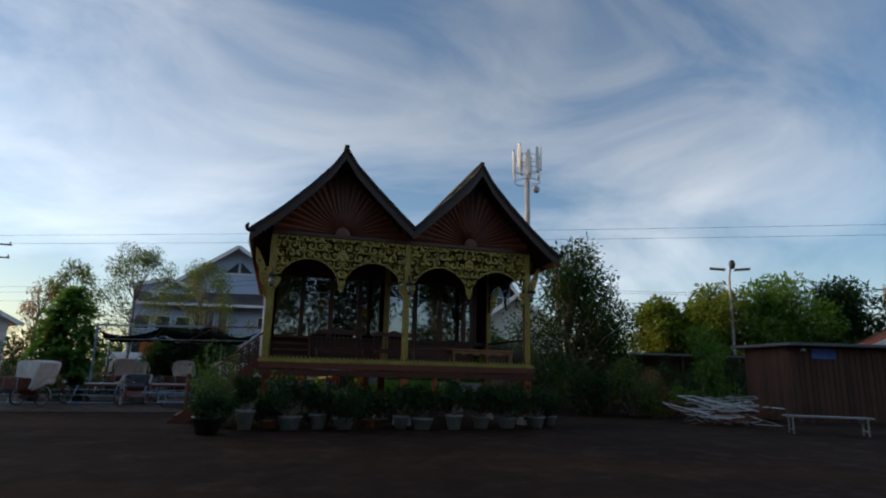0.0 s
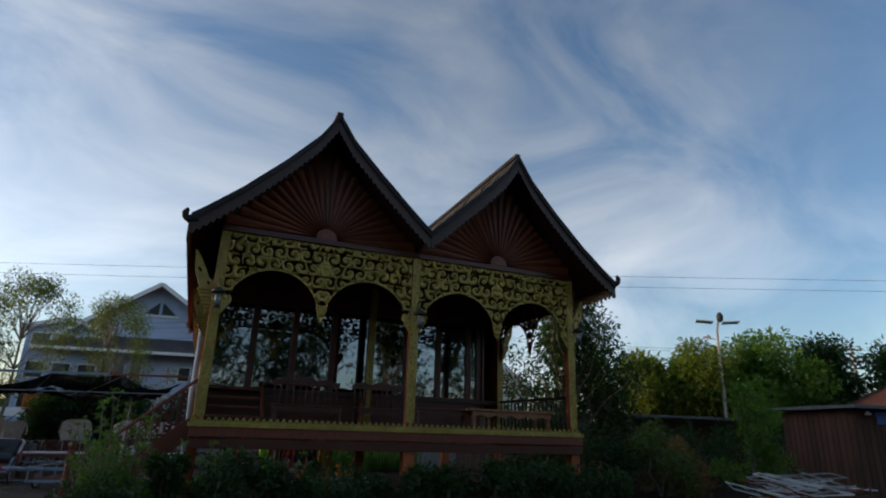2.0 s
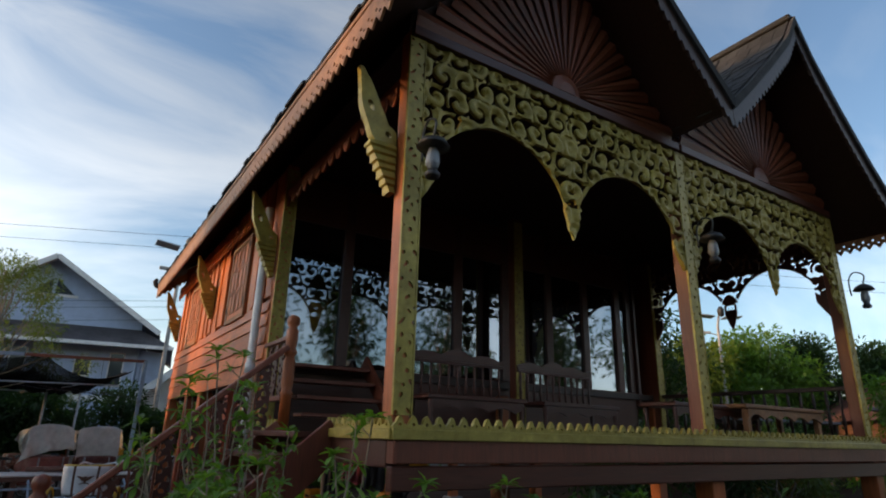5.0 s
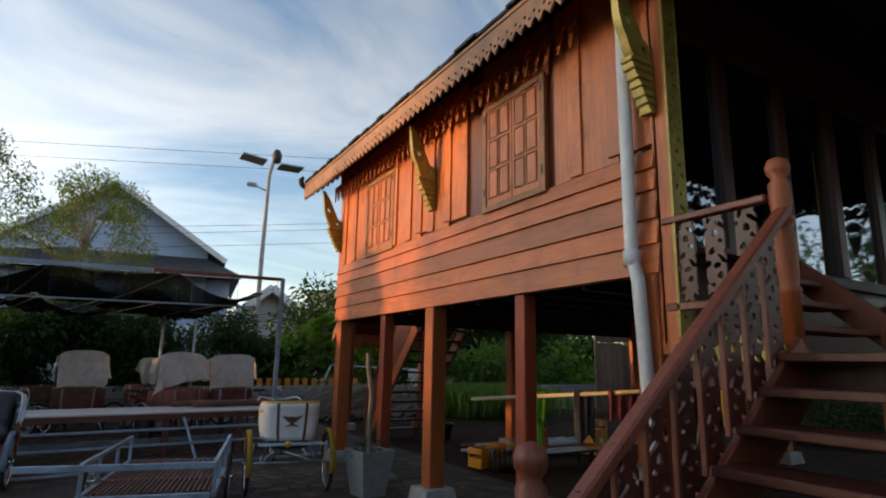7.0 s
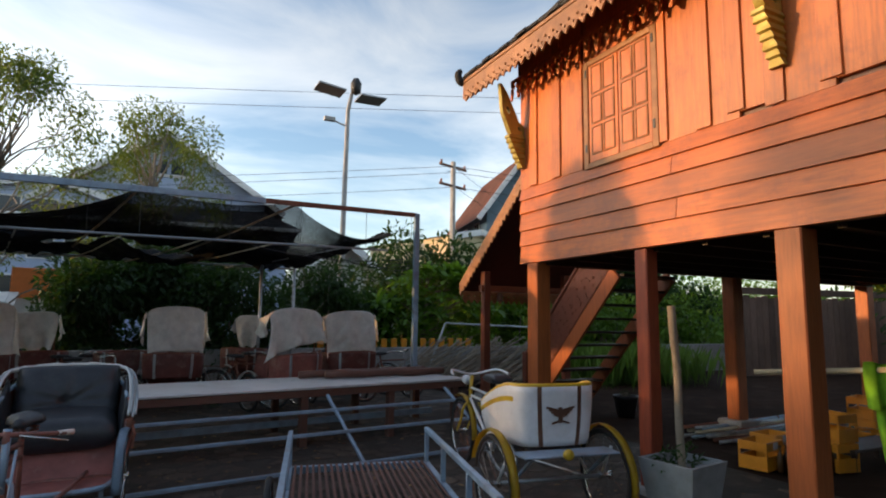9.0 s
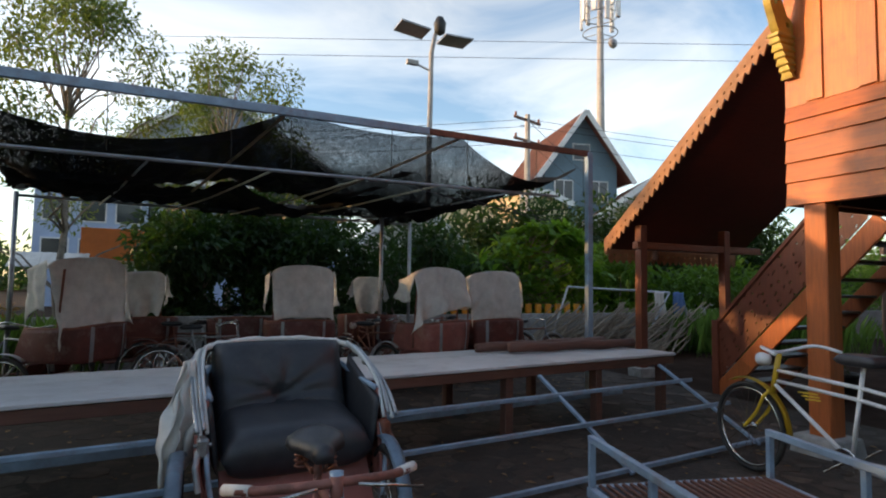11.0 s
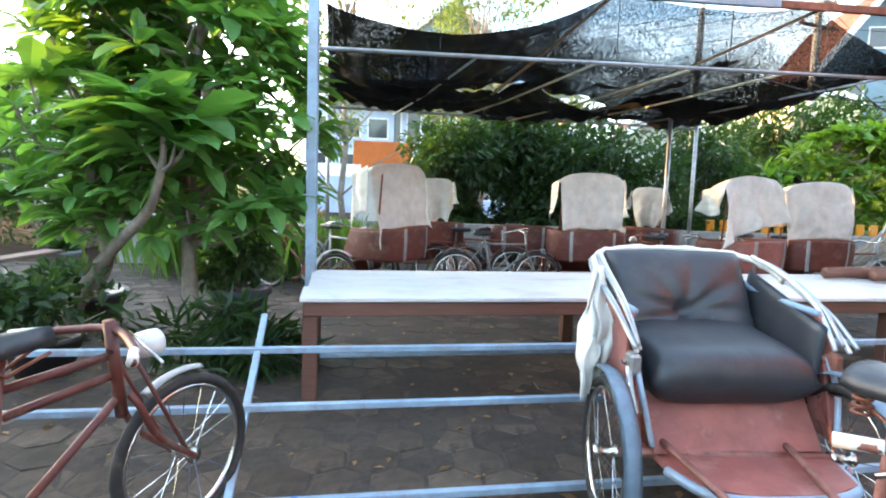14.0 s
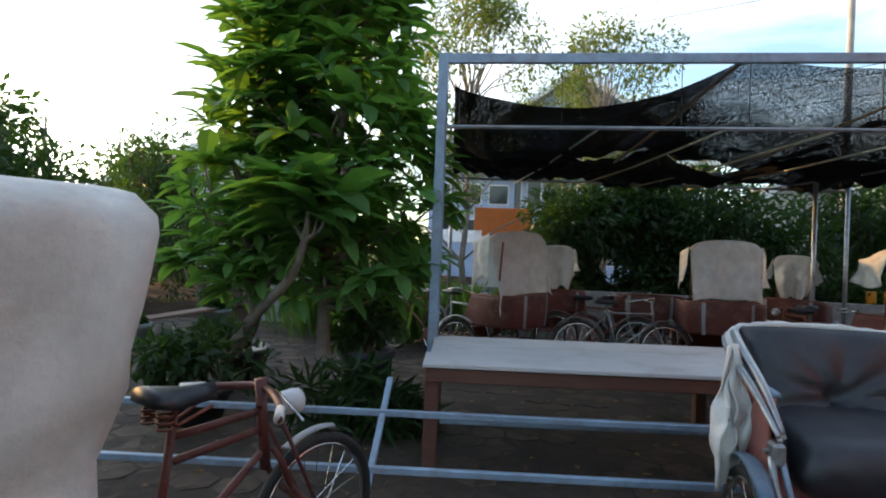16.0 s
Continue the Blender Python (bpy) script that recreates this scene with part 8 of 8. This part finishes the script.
# scrap metal heap by the shed
sc = thing("scrap_heap", pose(12.9, 15.2, 0.10), "heap of rusty and white metal frames", "scrap")
rng = random.Random(31)
for k in range(34):
    t = bmesh.new()
    cx, cy, cz = rng.uniform(-1.0, 1.0), rng.uniform(-0.7, 0.7), rng.uniform(0.05, 0.75)
    a, b, r = rng.uniform(0.4, 1.0), rng.uniform(0.3, 0.6), rng.uniform(0, 3.1)
    ex, ey = Vector((math.cos(r), math.sin(r), rng.uniform(-0.25, 0.25))) * a, Vector((-math.sin(r), math.cos(r), rng.uniform(-0.1, 0.3))) * b
    c = Vector((cx, cy, cz))
    pts = [c + ex + ey, c - ex + ey, c - ex - ey, c + ex - ey]
    for p, q in zip(pts, pts[1:] + pts[:1]):
        bar(t, p, q, 0.03, 0.03)
    part("metal_frame", t, M[("white", "rust", "steel", "white")[k % 4]], sc)
bn = thing("metal_bench", pose(13.2, 12.0, 0.13, 0, 0, -30), "long grey metal bench in the yard", "bench")
part("seat", boxed(-1.0, 1.0, -0.2, 0.2, 0.42, 0.46, 0.006), M["steel"], bn)
for a in (-0.85, 0.85):
    for c in (-0.16, 0.16):
        part("leg", boxed(a - 0.02, a + 0.02, c - 0.02, c + 0.02, 0, 0.418, 0.003), M["steel"], bn)
    part("cross_bar", boxed(a - 0.015, a + 0.015, -0.14, 0.14, 0.1, 0.13, 0.003), M["steel"], bn)
# brown shed
sh = thing("board_shed", pose(19.3, 17.0, 0.03, 0, 0, -12), "brown wooden board shed with flat roof", "shed")
part("wall_core", boxed(-2.3, 2.3, -1.3, 1.5, 0, 2.6, 0.01), M["shedwood"], sh)
for k in range(22):
    part("wall_board", boxed(-2.3 + k * 0.21, -2.11 + k * 0.21, -1.335, -1.302, 0.02, 2.58, 0.005), M["shedwood"], sh)
for k in range(13):
    part("wall_board", boxed(-2.335, -2.302, -1.3 + k * 0.21, -1.11 + k * 0.21, 0.02, 2.58, 0.005), M["shedwood"], sh)
part("roof", boxed(-2.7, 2.6, -1.8, 1.8, 2.62, 2.72, 0.01), M["roof_grey"], sh)
part("tarp", boxed(-1.6, -0.7, -1.37, -1.34, 2.2, 2.56, 0.005), M["tarp"], sh, "blue tarpaulin scrap")
t = bmesh.new()
lathe(t, [(0.03, 0), (0.09, -0.08), (0.09, -0.1)], (-2.0, -1.5, 2.56), 12)
part("lamp", t, M["white"], sh, "white shed lamp")
# weathered fence beyond the house
fn = thing("board_fence", pose(17.4, 29.2, 0, 0, 0, -10), "tall weathered brown board fence", "fence")
for k in range(60):
    part("board", boxed(-7 + k * 0.235, -6.78 + k * 0.235, -0.02, 0.02, 0.0, 2.35 + 0.04 * math.sin(k * 2.1), 0.004), M["shedgrey"], fn)
part("cap_rail", boxed(-7, 7.1, -0.08, 0.03, 2.42, 2.62, 0.01), M["shedgrey"], fn)
# dark lean-to sheds right of the house
ls = thing("lean_to_shed", pose(20.5, 25.6, 0, 0, 0, -10), "dark open lean-to with grey tin roof", "shed")
part("roof", boxed(-4.5, 4.5, -1.6, 1.6, 2.5, 2.6, 0.01), M["roof_grey"], ls)
part("back_wall", boxed(-4.4, 4.4, 1.4, 1.5, 0, 2.49, 0.01), M["shedgrey"], ls)
for x in (-4.3, -1.5, 1.5, 4.3):
    part("post", boxed(x - 0.06, x + 0.06, -1.5, -1.38, 0, 2.49, 0.006), M["shadewood"], ls)


# ---------- buildings, poles and wires beyond the yard ----------
def house_far(name, m, w, d, wall_h, roof_h, wall_mat, roof_mat, label, wins=(), eave=0.8, hip=False, frame_mat="white"):
    o = thing(name, m, label, "house", "far houses")
    part("wall", boxed(-w / 2, w / 2, -d / 2, d / 2, 0, wall_h, 0.02), M[wall_mat], o)
    t = bmesh.new()
    a, b = w / 2 + eave, d / 2 + eave
    z0, z1 = wall_h - eave * roof_h / (w / 2), wall_h + roof_h
    for s in (-1, 1):
        vs = [t.verts.new(p) for p in ((0, -b, z1), (0, b, z1), (s * a, b, z0), (s * a, -b, z0))]
        t.faces.new(vs if s > 0 else vs[::-1])
    bmesh.ops.solidify(t, geom=t.faces[:], thickness=-0.18)
    part("roof", t, M[roof_mat], o)
    for y in (-d / 2, d / 2):
        t = bmesh.new()
        vs = [t.verts.new(p) for p in ((-w / 2, y, wall_h), (w / 2, y, wall_h), (0, y, wall_h + roof_h))]
        t.faces.new(vs)
        part("gable", t, M[wall_mat], o)
    for s in (-1, 1):
        t = bmesh.new()
        bar(t, (0, -b - 0.04, z1 - 0.1), (s * a, -b - 0.04, z0 - 0.1), 0.08, 0.34)
        part("bargeboard", t, M["white"], o)
    for x, z, ww, hh, side in wins:
        f = bmesh.new()
        if side == "f":
            box(f, x - ww / 2, x + ww / 2, -d / 2 - 0.06, -d / 2 - 0.003, z, z + hh)
        else:
            box(f, -w / 2 - 0.06, -w / 2 - 0.003, x - ww / 2, x + ww / 2, z, z + hh)
        win = part("window", f, M[frame_mat], o, "pale window frame")
        n = max(1, int(ww / 0.7))
        for k in range(n):
            g = bmesh.new()
            x0 = x - ww / 2 + 0.08 + k * (ww - 0.08) / n
            x1 = x0 + (ww - 0.08) / n - 0.08
            if side == "f":
                box(g, x0, x1, -d / 2 - 0.075, -d / 2 - 0.062, z + 0.08, z + hh - 0.08)
            else:
                box(g, -w / 2 - 0.075, -w / 2 - 0.062, x0, x1, z + 0.08, z + hh - 0.08)
            part("pane", g, M["windowdark"], win)
    return o


bh = house_far("blue_house", pose(-3.8, 64, 0, 0, 0, -8), 11.6, 12, 8.9, 3.9, "plaster_blue", "roof_grey", "two-storey pale blue house with grey gable and skirt roof", [(-3.6, 4.3, 0.95, 2.3, "f"), (-2.35, 4.3, 0.95, 2.3, "f"), (-1.1, 4.3, 0.95, 2.3, "f"), (2.6, 4.9, 1.0, 1.2, "f"), (4.6, 4.3, 0.95, 2.3, "f"), (-3.0, 1.0, 2.0, 1.8, "f"), (2.5, 1.0, 2.0, 1.8, "f"), (-3.5, 4.4, 1.4, 2.0, "s"), (0.5, 4.4, 1.4, 2.0, "s")], eave=1.2)
for q0, q1, r0, r1 in (((-5.8, -6.0), (5.8, -6.0), (-8.0, -8.2), (8.0, -8.2)), ((5.8, -6.0), (5.8, 6.0), (8.0, -8.2), (8.0, 8.2)), ((-5.8, 6.0), (-5.8, -6.0), (-8.0, 8.2), (-8.0, -8.2))):
    t = bmesh.new()
    t.faces.new([t.verts.new(p) for p in ((*r0, 7.0), (*r1, 7.0), (*q1, 8.3), (*q0, 8.3))])
    bmesh.ops.solidify(t, geom=t.faces[:], thickness=-0.16)
    part("skirt_roof", t, M["roof_grey"], bh, "grey tiled skirt roof")
for x0, x1, z0, z1 in ((-8.05, 8.05, 6.78, 7.02), (-5.9, 5.9, 3.3, 3.7)):
    part("storey_band", boxed(x0, x1, -8.3 if z0 > 6 else -6.12, -8.12 if z0 > 6 else -6.003, z0, z1, 0.02), M["white"], bh, "white painted band")
part("side_wing", boxed(5.85, 7.4, -5.0, 6.0, 0, 7.0, 0.02), M["plaster_blue"], bh, "pale blue side wing")
for s2 in (-1, 1):
    t = bmesh.new()
    vs = [t.verts.new((s2 * x, -6.08, z)) for x, z in ((0.12, 10.3), (1.25, 10.3), (0.12, 11.35))]
    t.faces.new(vs if s2 > 0 else vs[::-1])
    bmesh.ops.solidify(t, geom=t.faces[:], thickness=0.07)
    part("gable_vent", t, M["windowdark"], bh, "dark triangular gable vent")
part("vent_frame", boxed(-1.5, 1.5, -6.1, -6.003, 10.1, 10.27, 0.01), M["white"], bh)
house_far("red_roof_house", pose(20.0, 58, 0, 0, 0, -14), 5.4, 9, 10.0, 3.7, "plaster_teal", "roof_red", "blue-grey house with brown-red gable roof", [(-1.3, 7.4, 1.4, 1.5, "f"), (1.3, 7.4, 1.4, 1.5, "f"), (0.0, 10.3, 1.3, 1.2, "f"), (-1.3, 4.2, 1.4, 1.5, "f"), (-2.0, 7.4, 1.4, 1.5, "s"), (1.5, 7.4, 1.4, 1.5, "s"), (-2.0, 4.2, 1.4, 1.5, "s")], eave=0.9)
house_far("cream_house", pose(10.4, 51, 0, 0, 0, 15), 4.0, 8, 6.2, 0.4, "plaster_cream", "roof_grey", "narrow cream plastered building", [(0, 3.4, 1.6, 1.4, "f")], eave=0.2)
house_far("low_red_roof_house", pose(3.0, 47, 0, 0, 0, -10), 5.0, 6, 3.0, 2.1, "plaster_white", "roof_red", "low white house with red tiled roof", [(-1.0, 1.2, 1.4, 1.2, "f")], eave=0.7)
house_far("white_tall_house", pose(-11.3, 62, 0, 0, 0, 6), 5.4, 8, 8.6, 0.8, "plaster_blue", "roof_grey", "pale blue apartment house with rows of white-framed windows", [(x, z, 1.3, 1.3, "f") for x in (-1.7, 0.0, 1.7) for z in (6.8, 4.6, 2.4)], eave=0.4)
house_far("red_tiled_house", pose(-29, 58, 0, 0, 0, 30), 10.0, 9, 5.0, 2.6, "plaster_white", "roof_red", "white house with red tiled roof", [(0, 2.0, 2.0, 1.4, "f")], eave=0.9)
house_far("grey_gable_house", pose(22, 52, 0, 0, 0, -25), 8.0, 9, 5.6, 2.8, "plaster_white", "roof_red", "white house with brown-red gable roof", [(-1.5, 3.2, 1.6, 1.3, "f")], eave=0.8)
house_far("brown_roof_house", pose(33, 22, 0, 0, 0, -40), 8.0, 9, 3.2, 2.0, "shedwood", "roof_red", "low house with brown-red roof", [], eave=0.8)
og = thing("orange_awning", pose(-7.9, 40, 0, 0, 0, 5), "orange awning over a roadside stall", "awning")
part("awning", boxed(-0.9, 0.9, -0.05, 0.05, 2.0, 2.9, 0.01), M["orange"], og)
part("stall_wall", boxed(-0.9, 0.9, 0.1, 0.2, 0, 2.0, 0.01), M["plaster_white"], og)
ta = thing("tin_awning", pose(-9.3, 39, 0, 0, 0, 5), "pale corrugated tin awning on thin posts", "awning")
for k in range(16):
    t = bmesh.new()
    bar(t, (-0.8 + k * 0.105, -0.5, 1.75), (-0.8 + k * 0.105, 0.6, 2.15), 0.10, 0.02 + 0.015 * (k % 2))
    part("tin_strip", t, M["pvc"], ta)
for x in (-0.75, 0.75):
    part("post", boxed(x - 0.03, x + 0.03, -0.46, -0.40, 0, 1.76, 0.004), M["steel_blue"], ta)


# street lamps with two solar panels
def street_lamp(m, h):
    o = thing("street_lamp", m, "grey street lamp with two solar panels", "street lamp", "street lamps")
    t = bmesh.new()
    tube(t, [(0, 0, 0), (0, 0, h * 0.5), (0.03, 0, h * 0.93), (0.15, 0, h)], [0.10, 0.085, 0.07, 0.06], 10)
    part("pole", t, M["poleconc"], o, "", True)
    for s in (-1, 1):
        t = bmesh.new()
        bar(t, (0.1 + s * 0.25, 0, h - 0.12 + 0.05 * (s < 0)), (0.1 + s * 1.15, 0, h - 0.10 + 0.14 * (s < 0)), 0.75, 0.05)
        part("solar_panel", t, M["panel"], o, "grey solar panel")
    t = bmesh.new()
    lathe(t, [(0.02, -0.28), (0.16, -0.2), (0.19, 0.1), (0.1, 0.28), (0.02, 0.3)], (0.25, -0.1, h + 0.2), 12)
    part("lamp_head", t, M["wire"], o, "dark lamp head", True)
    t = bmesh.new()
    tube(t, [(0.0, 0, h * 0.87), (-0.45, 0, h * 0.885)], 0.03, 8)
    box(t, -0.75, -0.4, -0.07, 0.07, h * 0.88, h * 0.895, 0.005)
    part("side_light", t, M["poleconc"], o)


street_lamp(pose(0.3, 36.9, 0), 9.0)
street_lamp(pose(26.5, 29.3, 0, 0, 0, -40), 8.3)


def utility_pole(x, y, h, rot=0):
    o = thing("utility_pole", pose(x, y, 0, 0, 0, rot), "grey concrete utility pole with crossarm", "utility pole", "utility poles")
    t = bmesh.new()
    tube(t, [(0, 0, 0), (0, 0, h)], [0.17, 0.11], 8)
    part("pole", t, M["poleconc"], o)
    for z in (h - 0.3, h - 1.2):
        part("crossarm", boxed(-0.9, 0.9, -0.05, 0.05, z, z + 0.1, 0.005), M["tablebrown"], o)
        for x2 in (-0.8, 0.0, 0.8):
            t = bmesh.new()
            lathe(t, [(0.02, 0), (0.06, 0.03), (0.04, 0.1), (0.055, 0.14), (0.01, 0.18)], (x2, 0, z + 0.1), 8)
            part("insulator", t, M["terracotta"], o, "", True)


for x, y, h, r in ((7.0, 42, 8.8, 20), (-19.5, 45, 9.5, 0), (-58, 44, 9.5, 0), (46, 34, 9.0, -15), (29.5, 40, 8.0, 0), (-50, 66.5, 12.2, -24), (59, 17.2, 12.2, -24)):
    utility_pole(x, y, h, r)


def wire(p, q, sag, r=0.011):
    p, q = Vector(p), Vector(q)
    t = bmesh.new()
    tube(t, [p.lerp(q, k / 20) + Vector((0, 0, -4 * sag * (k / 20) * (1 - k / 20))) for k in range(21)], r, 5)
    tagged(finish("overhead_wire", t, M["wire"]), "thin black overhead power line", "wire", "power lines")


for k, (p, q, s) in enumerate((((-58, 44, 7.8), (-19.5, 45, 7.4), 0.5), ((-45, 78, 9.4), (7, 42, 8.6), 0.6), ((-45, 78, 8.7), (7, 42, 8.3), 0.6), ((-58, 44, 6.8), (-19.5, 45, 6.9), 0.5), ((-45, 78, 7.8), (7, 42, 7.6), 0.6), ((7, 42, 8.6), (46, 34, 8.8), 0.8), ((7, 42.6, 8.5), (46, 34.4, 8.7), 0.8), ((7, 42, 7.6), (46, 34, 8.0), 0.8), ((46, 34, 8.8), (95, 22, 8.8), 0.6), ((46, 34.4, 8.6), (95, 22.4, 8.6), 0.6), ((7, 42, 8.6), (30, 60, 8.6), 0.6), ((7, 42, 7.7), (30, 60, 7.7), 0.6), ((-50, 66.5, 11.9), (59, 17.2, 11.9), 0.4), ((-50, 66.5, 11.2), (59, 17.2, 11.2), 0.4), ((29.5, 40, 7.6), (80, 30, 7.6), 0.5))):
    wire(p, q, s)

# telecom mast
tw = thing("telecom_mast", pose(27.6, 62, 0), "tall grey telecom mast with white antenna panels", "mast")
t = bmesh.new()
tube(t, [(0, 0, 0), (0, 0, 28.5)], [0.55, 0.24], 12)
part("pole", t, M["poleconc"], tw, "", True)
for k in range(3):
    t = bmesh.new()
    ring(t, (0, 0, 24.6 + 1.6 * k), 1.55, 0.05, "z", 20, 6)
    for a in range(3):
        b = 2 * math.pi * a / 3
        bar(t, (0, 0, 24.6 + 1.6 * k), (1.55 * math.cos(b), 1.55 * math.sin(b), 24.6 + 1.6 * k), 0.06, 0.06)
    part("mount_ring", t, M["steel"], tw)
for k in range(9):
    a = 2 * math.pi * k / 9 + 0.2
    c = Vector((1.7 * math.cos(a), 1.7 * math.sin(a), 0))
    z0 = 25.2 + 0.9 * (k % 3) * 0.5
    t = bmesh.new()
    bar(t, c + Vector((0, 0, z0)), c + Vector((0, 0, z0 + 3.1)), 0.42, 0.20, up=(math.cos(a), math.sin(a), 0), bev=0.03)
    part("antenna_panel", t, M["white"], tw, "white antenna panel")
t = bmesh.new()
lathe(t, [(0.02, 0), (0.4, 0.1), (0.45, 0.35), (0.02, 0.4)], (0.9, -0.9, 23.6), 14, "y")
part("dish", t, M["panel"], tw, "grey dish", True)

# ---------- hexagonal pavers round the table and rickshaws ----------
slab = tagged(finish("pavement", boxed(-13.5, 0.6, 20.6, 31.9, -0.06, 0.009, 0.0), M["soil"]), "dark earth bed with worn hexagonal cement pavers", "pavement", kind="structure")
PR = 0.155
hexv = [(PR * 0.965 * math.cos(math.pi / 3 * k + math.pi / 6), PR * 0.965 * math.sin(math.pi / 3 * k + math.pi / 6)) for k in range(6)]


def paver_mesh():
    t = bmesh.new()
    lo = [t.verts.new((x, y, -0.012)) for x, y in hexv]
    hi = [t.verts.new((x, y, 0.006)) for x, y in hexv]
    tp = [t.verts.new((x * 0.93, y * 0.93, 0.011)) for x, y in hexv]
    for k in range(6):
        t.faces.new((lo[k], lo[(k + 1) % 6], hi[(k + 1) % 6], hi[k]))
        t.faces.new((hi[k], hi[(k + 1) % 6], tp[(k + 1) % 6], tp[k]))
    t.faces.new(tp)
    me = bpy.data.meshes.new("paver")
    t.to_mesh(me)
    t.free()
    me.materials.append(M["paver"])
    return me


pm = paver_mesh()
rng = random.Random(2)
near, rest = [], []
dy, dx = PR * 1.5, PR * math.sqrt(3)
j = 0
y = 20.75
while y < 31.7:
    x = -13.3 + (dx / 2 if j % 2 else 0)
    while x < 0.45:
        (near if -8.6 < x < -3.4 and 22.6 < y < 26.0 else rest).append((x, y))
        x += dx
    y += dy
    j += 1
near.sort(key=lambda p: (p[0] + 6) ** 2 + (p[1] - 24) ** 2)
rest += near[300:]
for x, y in near[:300]:
    ob = new("paver", pm)
    ob.parent = slab
    ob.matrix_local = pose(x, y, 0.001 + rng.uniform(-0.006, 0.004), rng.uniform(-1.6, 1.6), rng.uniform(-1.6, 1.6), rng.uniform(-3, 3))
V, F = [], []
for x, y in rest:
    z = rng.uniform(-0.006, 0.004)
    b = len(V)
    V += [(x + a, y + c, z - 0.01) for a, c in hexv] + [(x + a * 0.95, y + c * 0.95, z + 0.011 + rng.uniform(-0.004, 0.004)) for a, c in hexv]
    F += [(b + k, b + (k + 1) % 6, b + 6 + (k + 1) % 6, b + 6 + k) for k in range(6)] + [tuple(b + 6 + k for k in range(6))]
tagged(raw("pavers", V, F, M["paver"], slab), kind="stuff")
# fallen leaves
rng = np.random.default_rng(15)
V, F = [], []
for k in range(1100):
    x, y = rng.uniform(-12, 0), rng.uniform(21, 30)
    a, s = rng.random() * 6.28, 0.008 + 0.045 * rng.random() ** 2
    u, v = np.array([math.cos(a), math.sin(a), 0]), np.array([-math.sin(a), math.cos(a), 0])
    c = np.array([x, y, 0.018])
    b = len(V)
    V += [c - u * s, c + v * s * 0.5 + [0, 0, 0.006], c + u * s, c - v * s * 0.5 + [0, 0, 0.004]]
    F.append((b, b + 1, b + 2, b + 3))
tagged(raw("fallen_leaves", V, F, M["leaf_dry"]), "scattered dry fallen leaves on the pavers", "leaves", kind="stuff")
bt = thing("water_bottle", pose(-7.55, 24.42, 0.045, 0, 90, 15), "crumpled blue plastic water bottle on the ground", "bottle")
t = bmesh.new()
lathe(t, [(0.03, 0), (0.034, 0.02), (0.03, 0.08), (0.034, 0.14), (0.012, 0.2), (0.012, 0.21)], (0, 0, 0), 10)
part("body", t, M["plasticblue"], bt, "", True)
t = bmesh.new()
lathe(t, [(0.015, 0.211), (0.015, 0.23)], (0, 0, 0), 10)
part("cap", t, M["white"], bt)
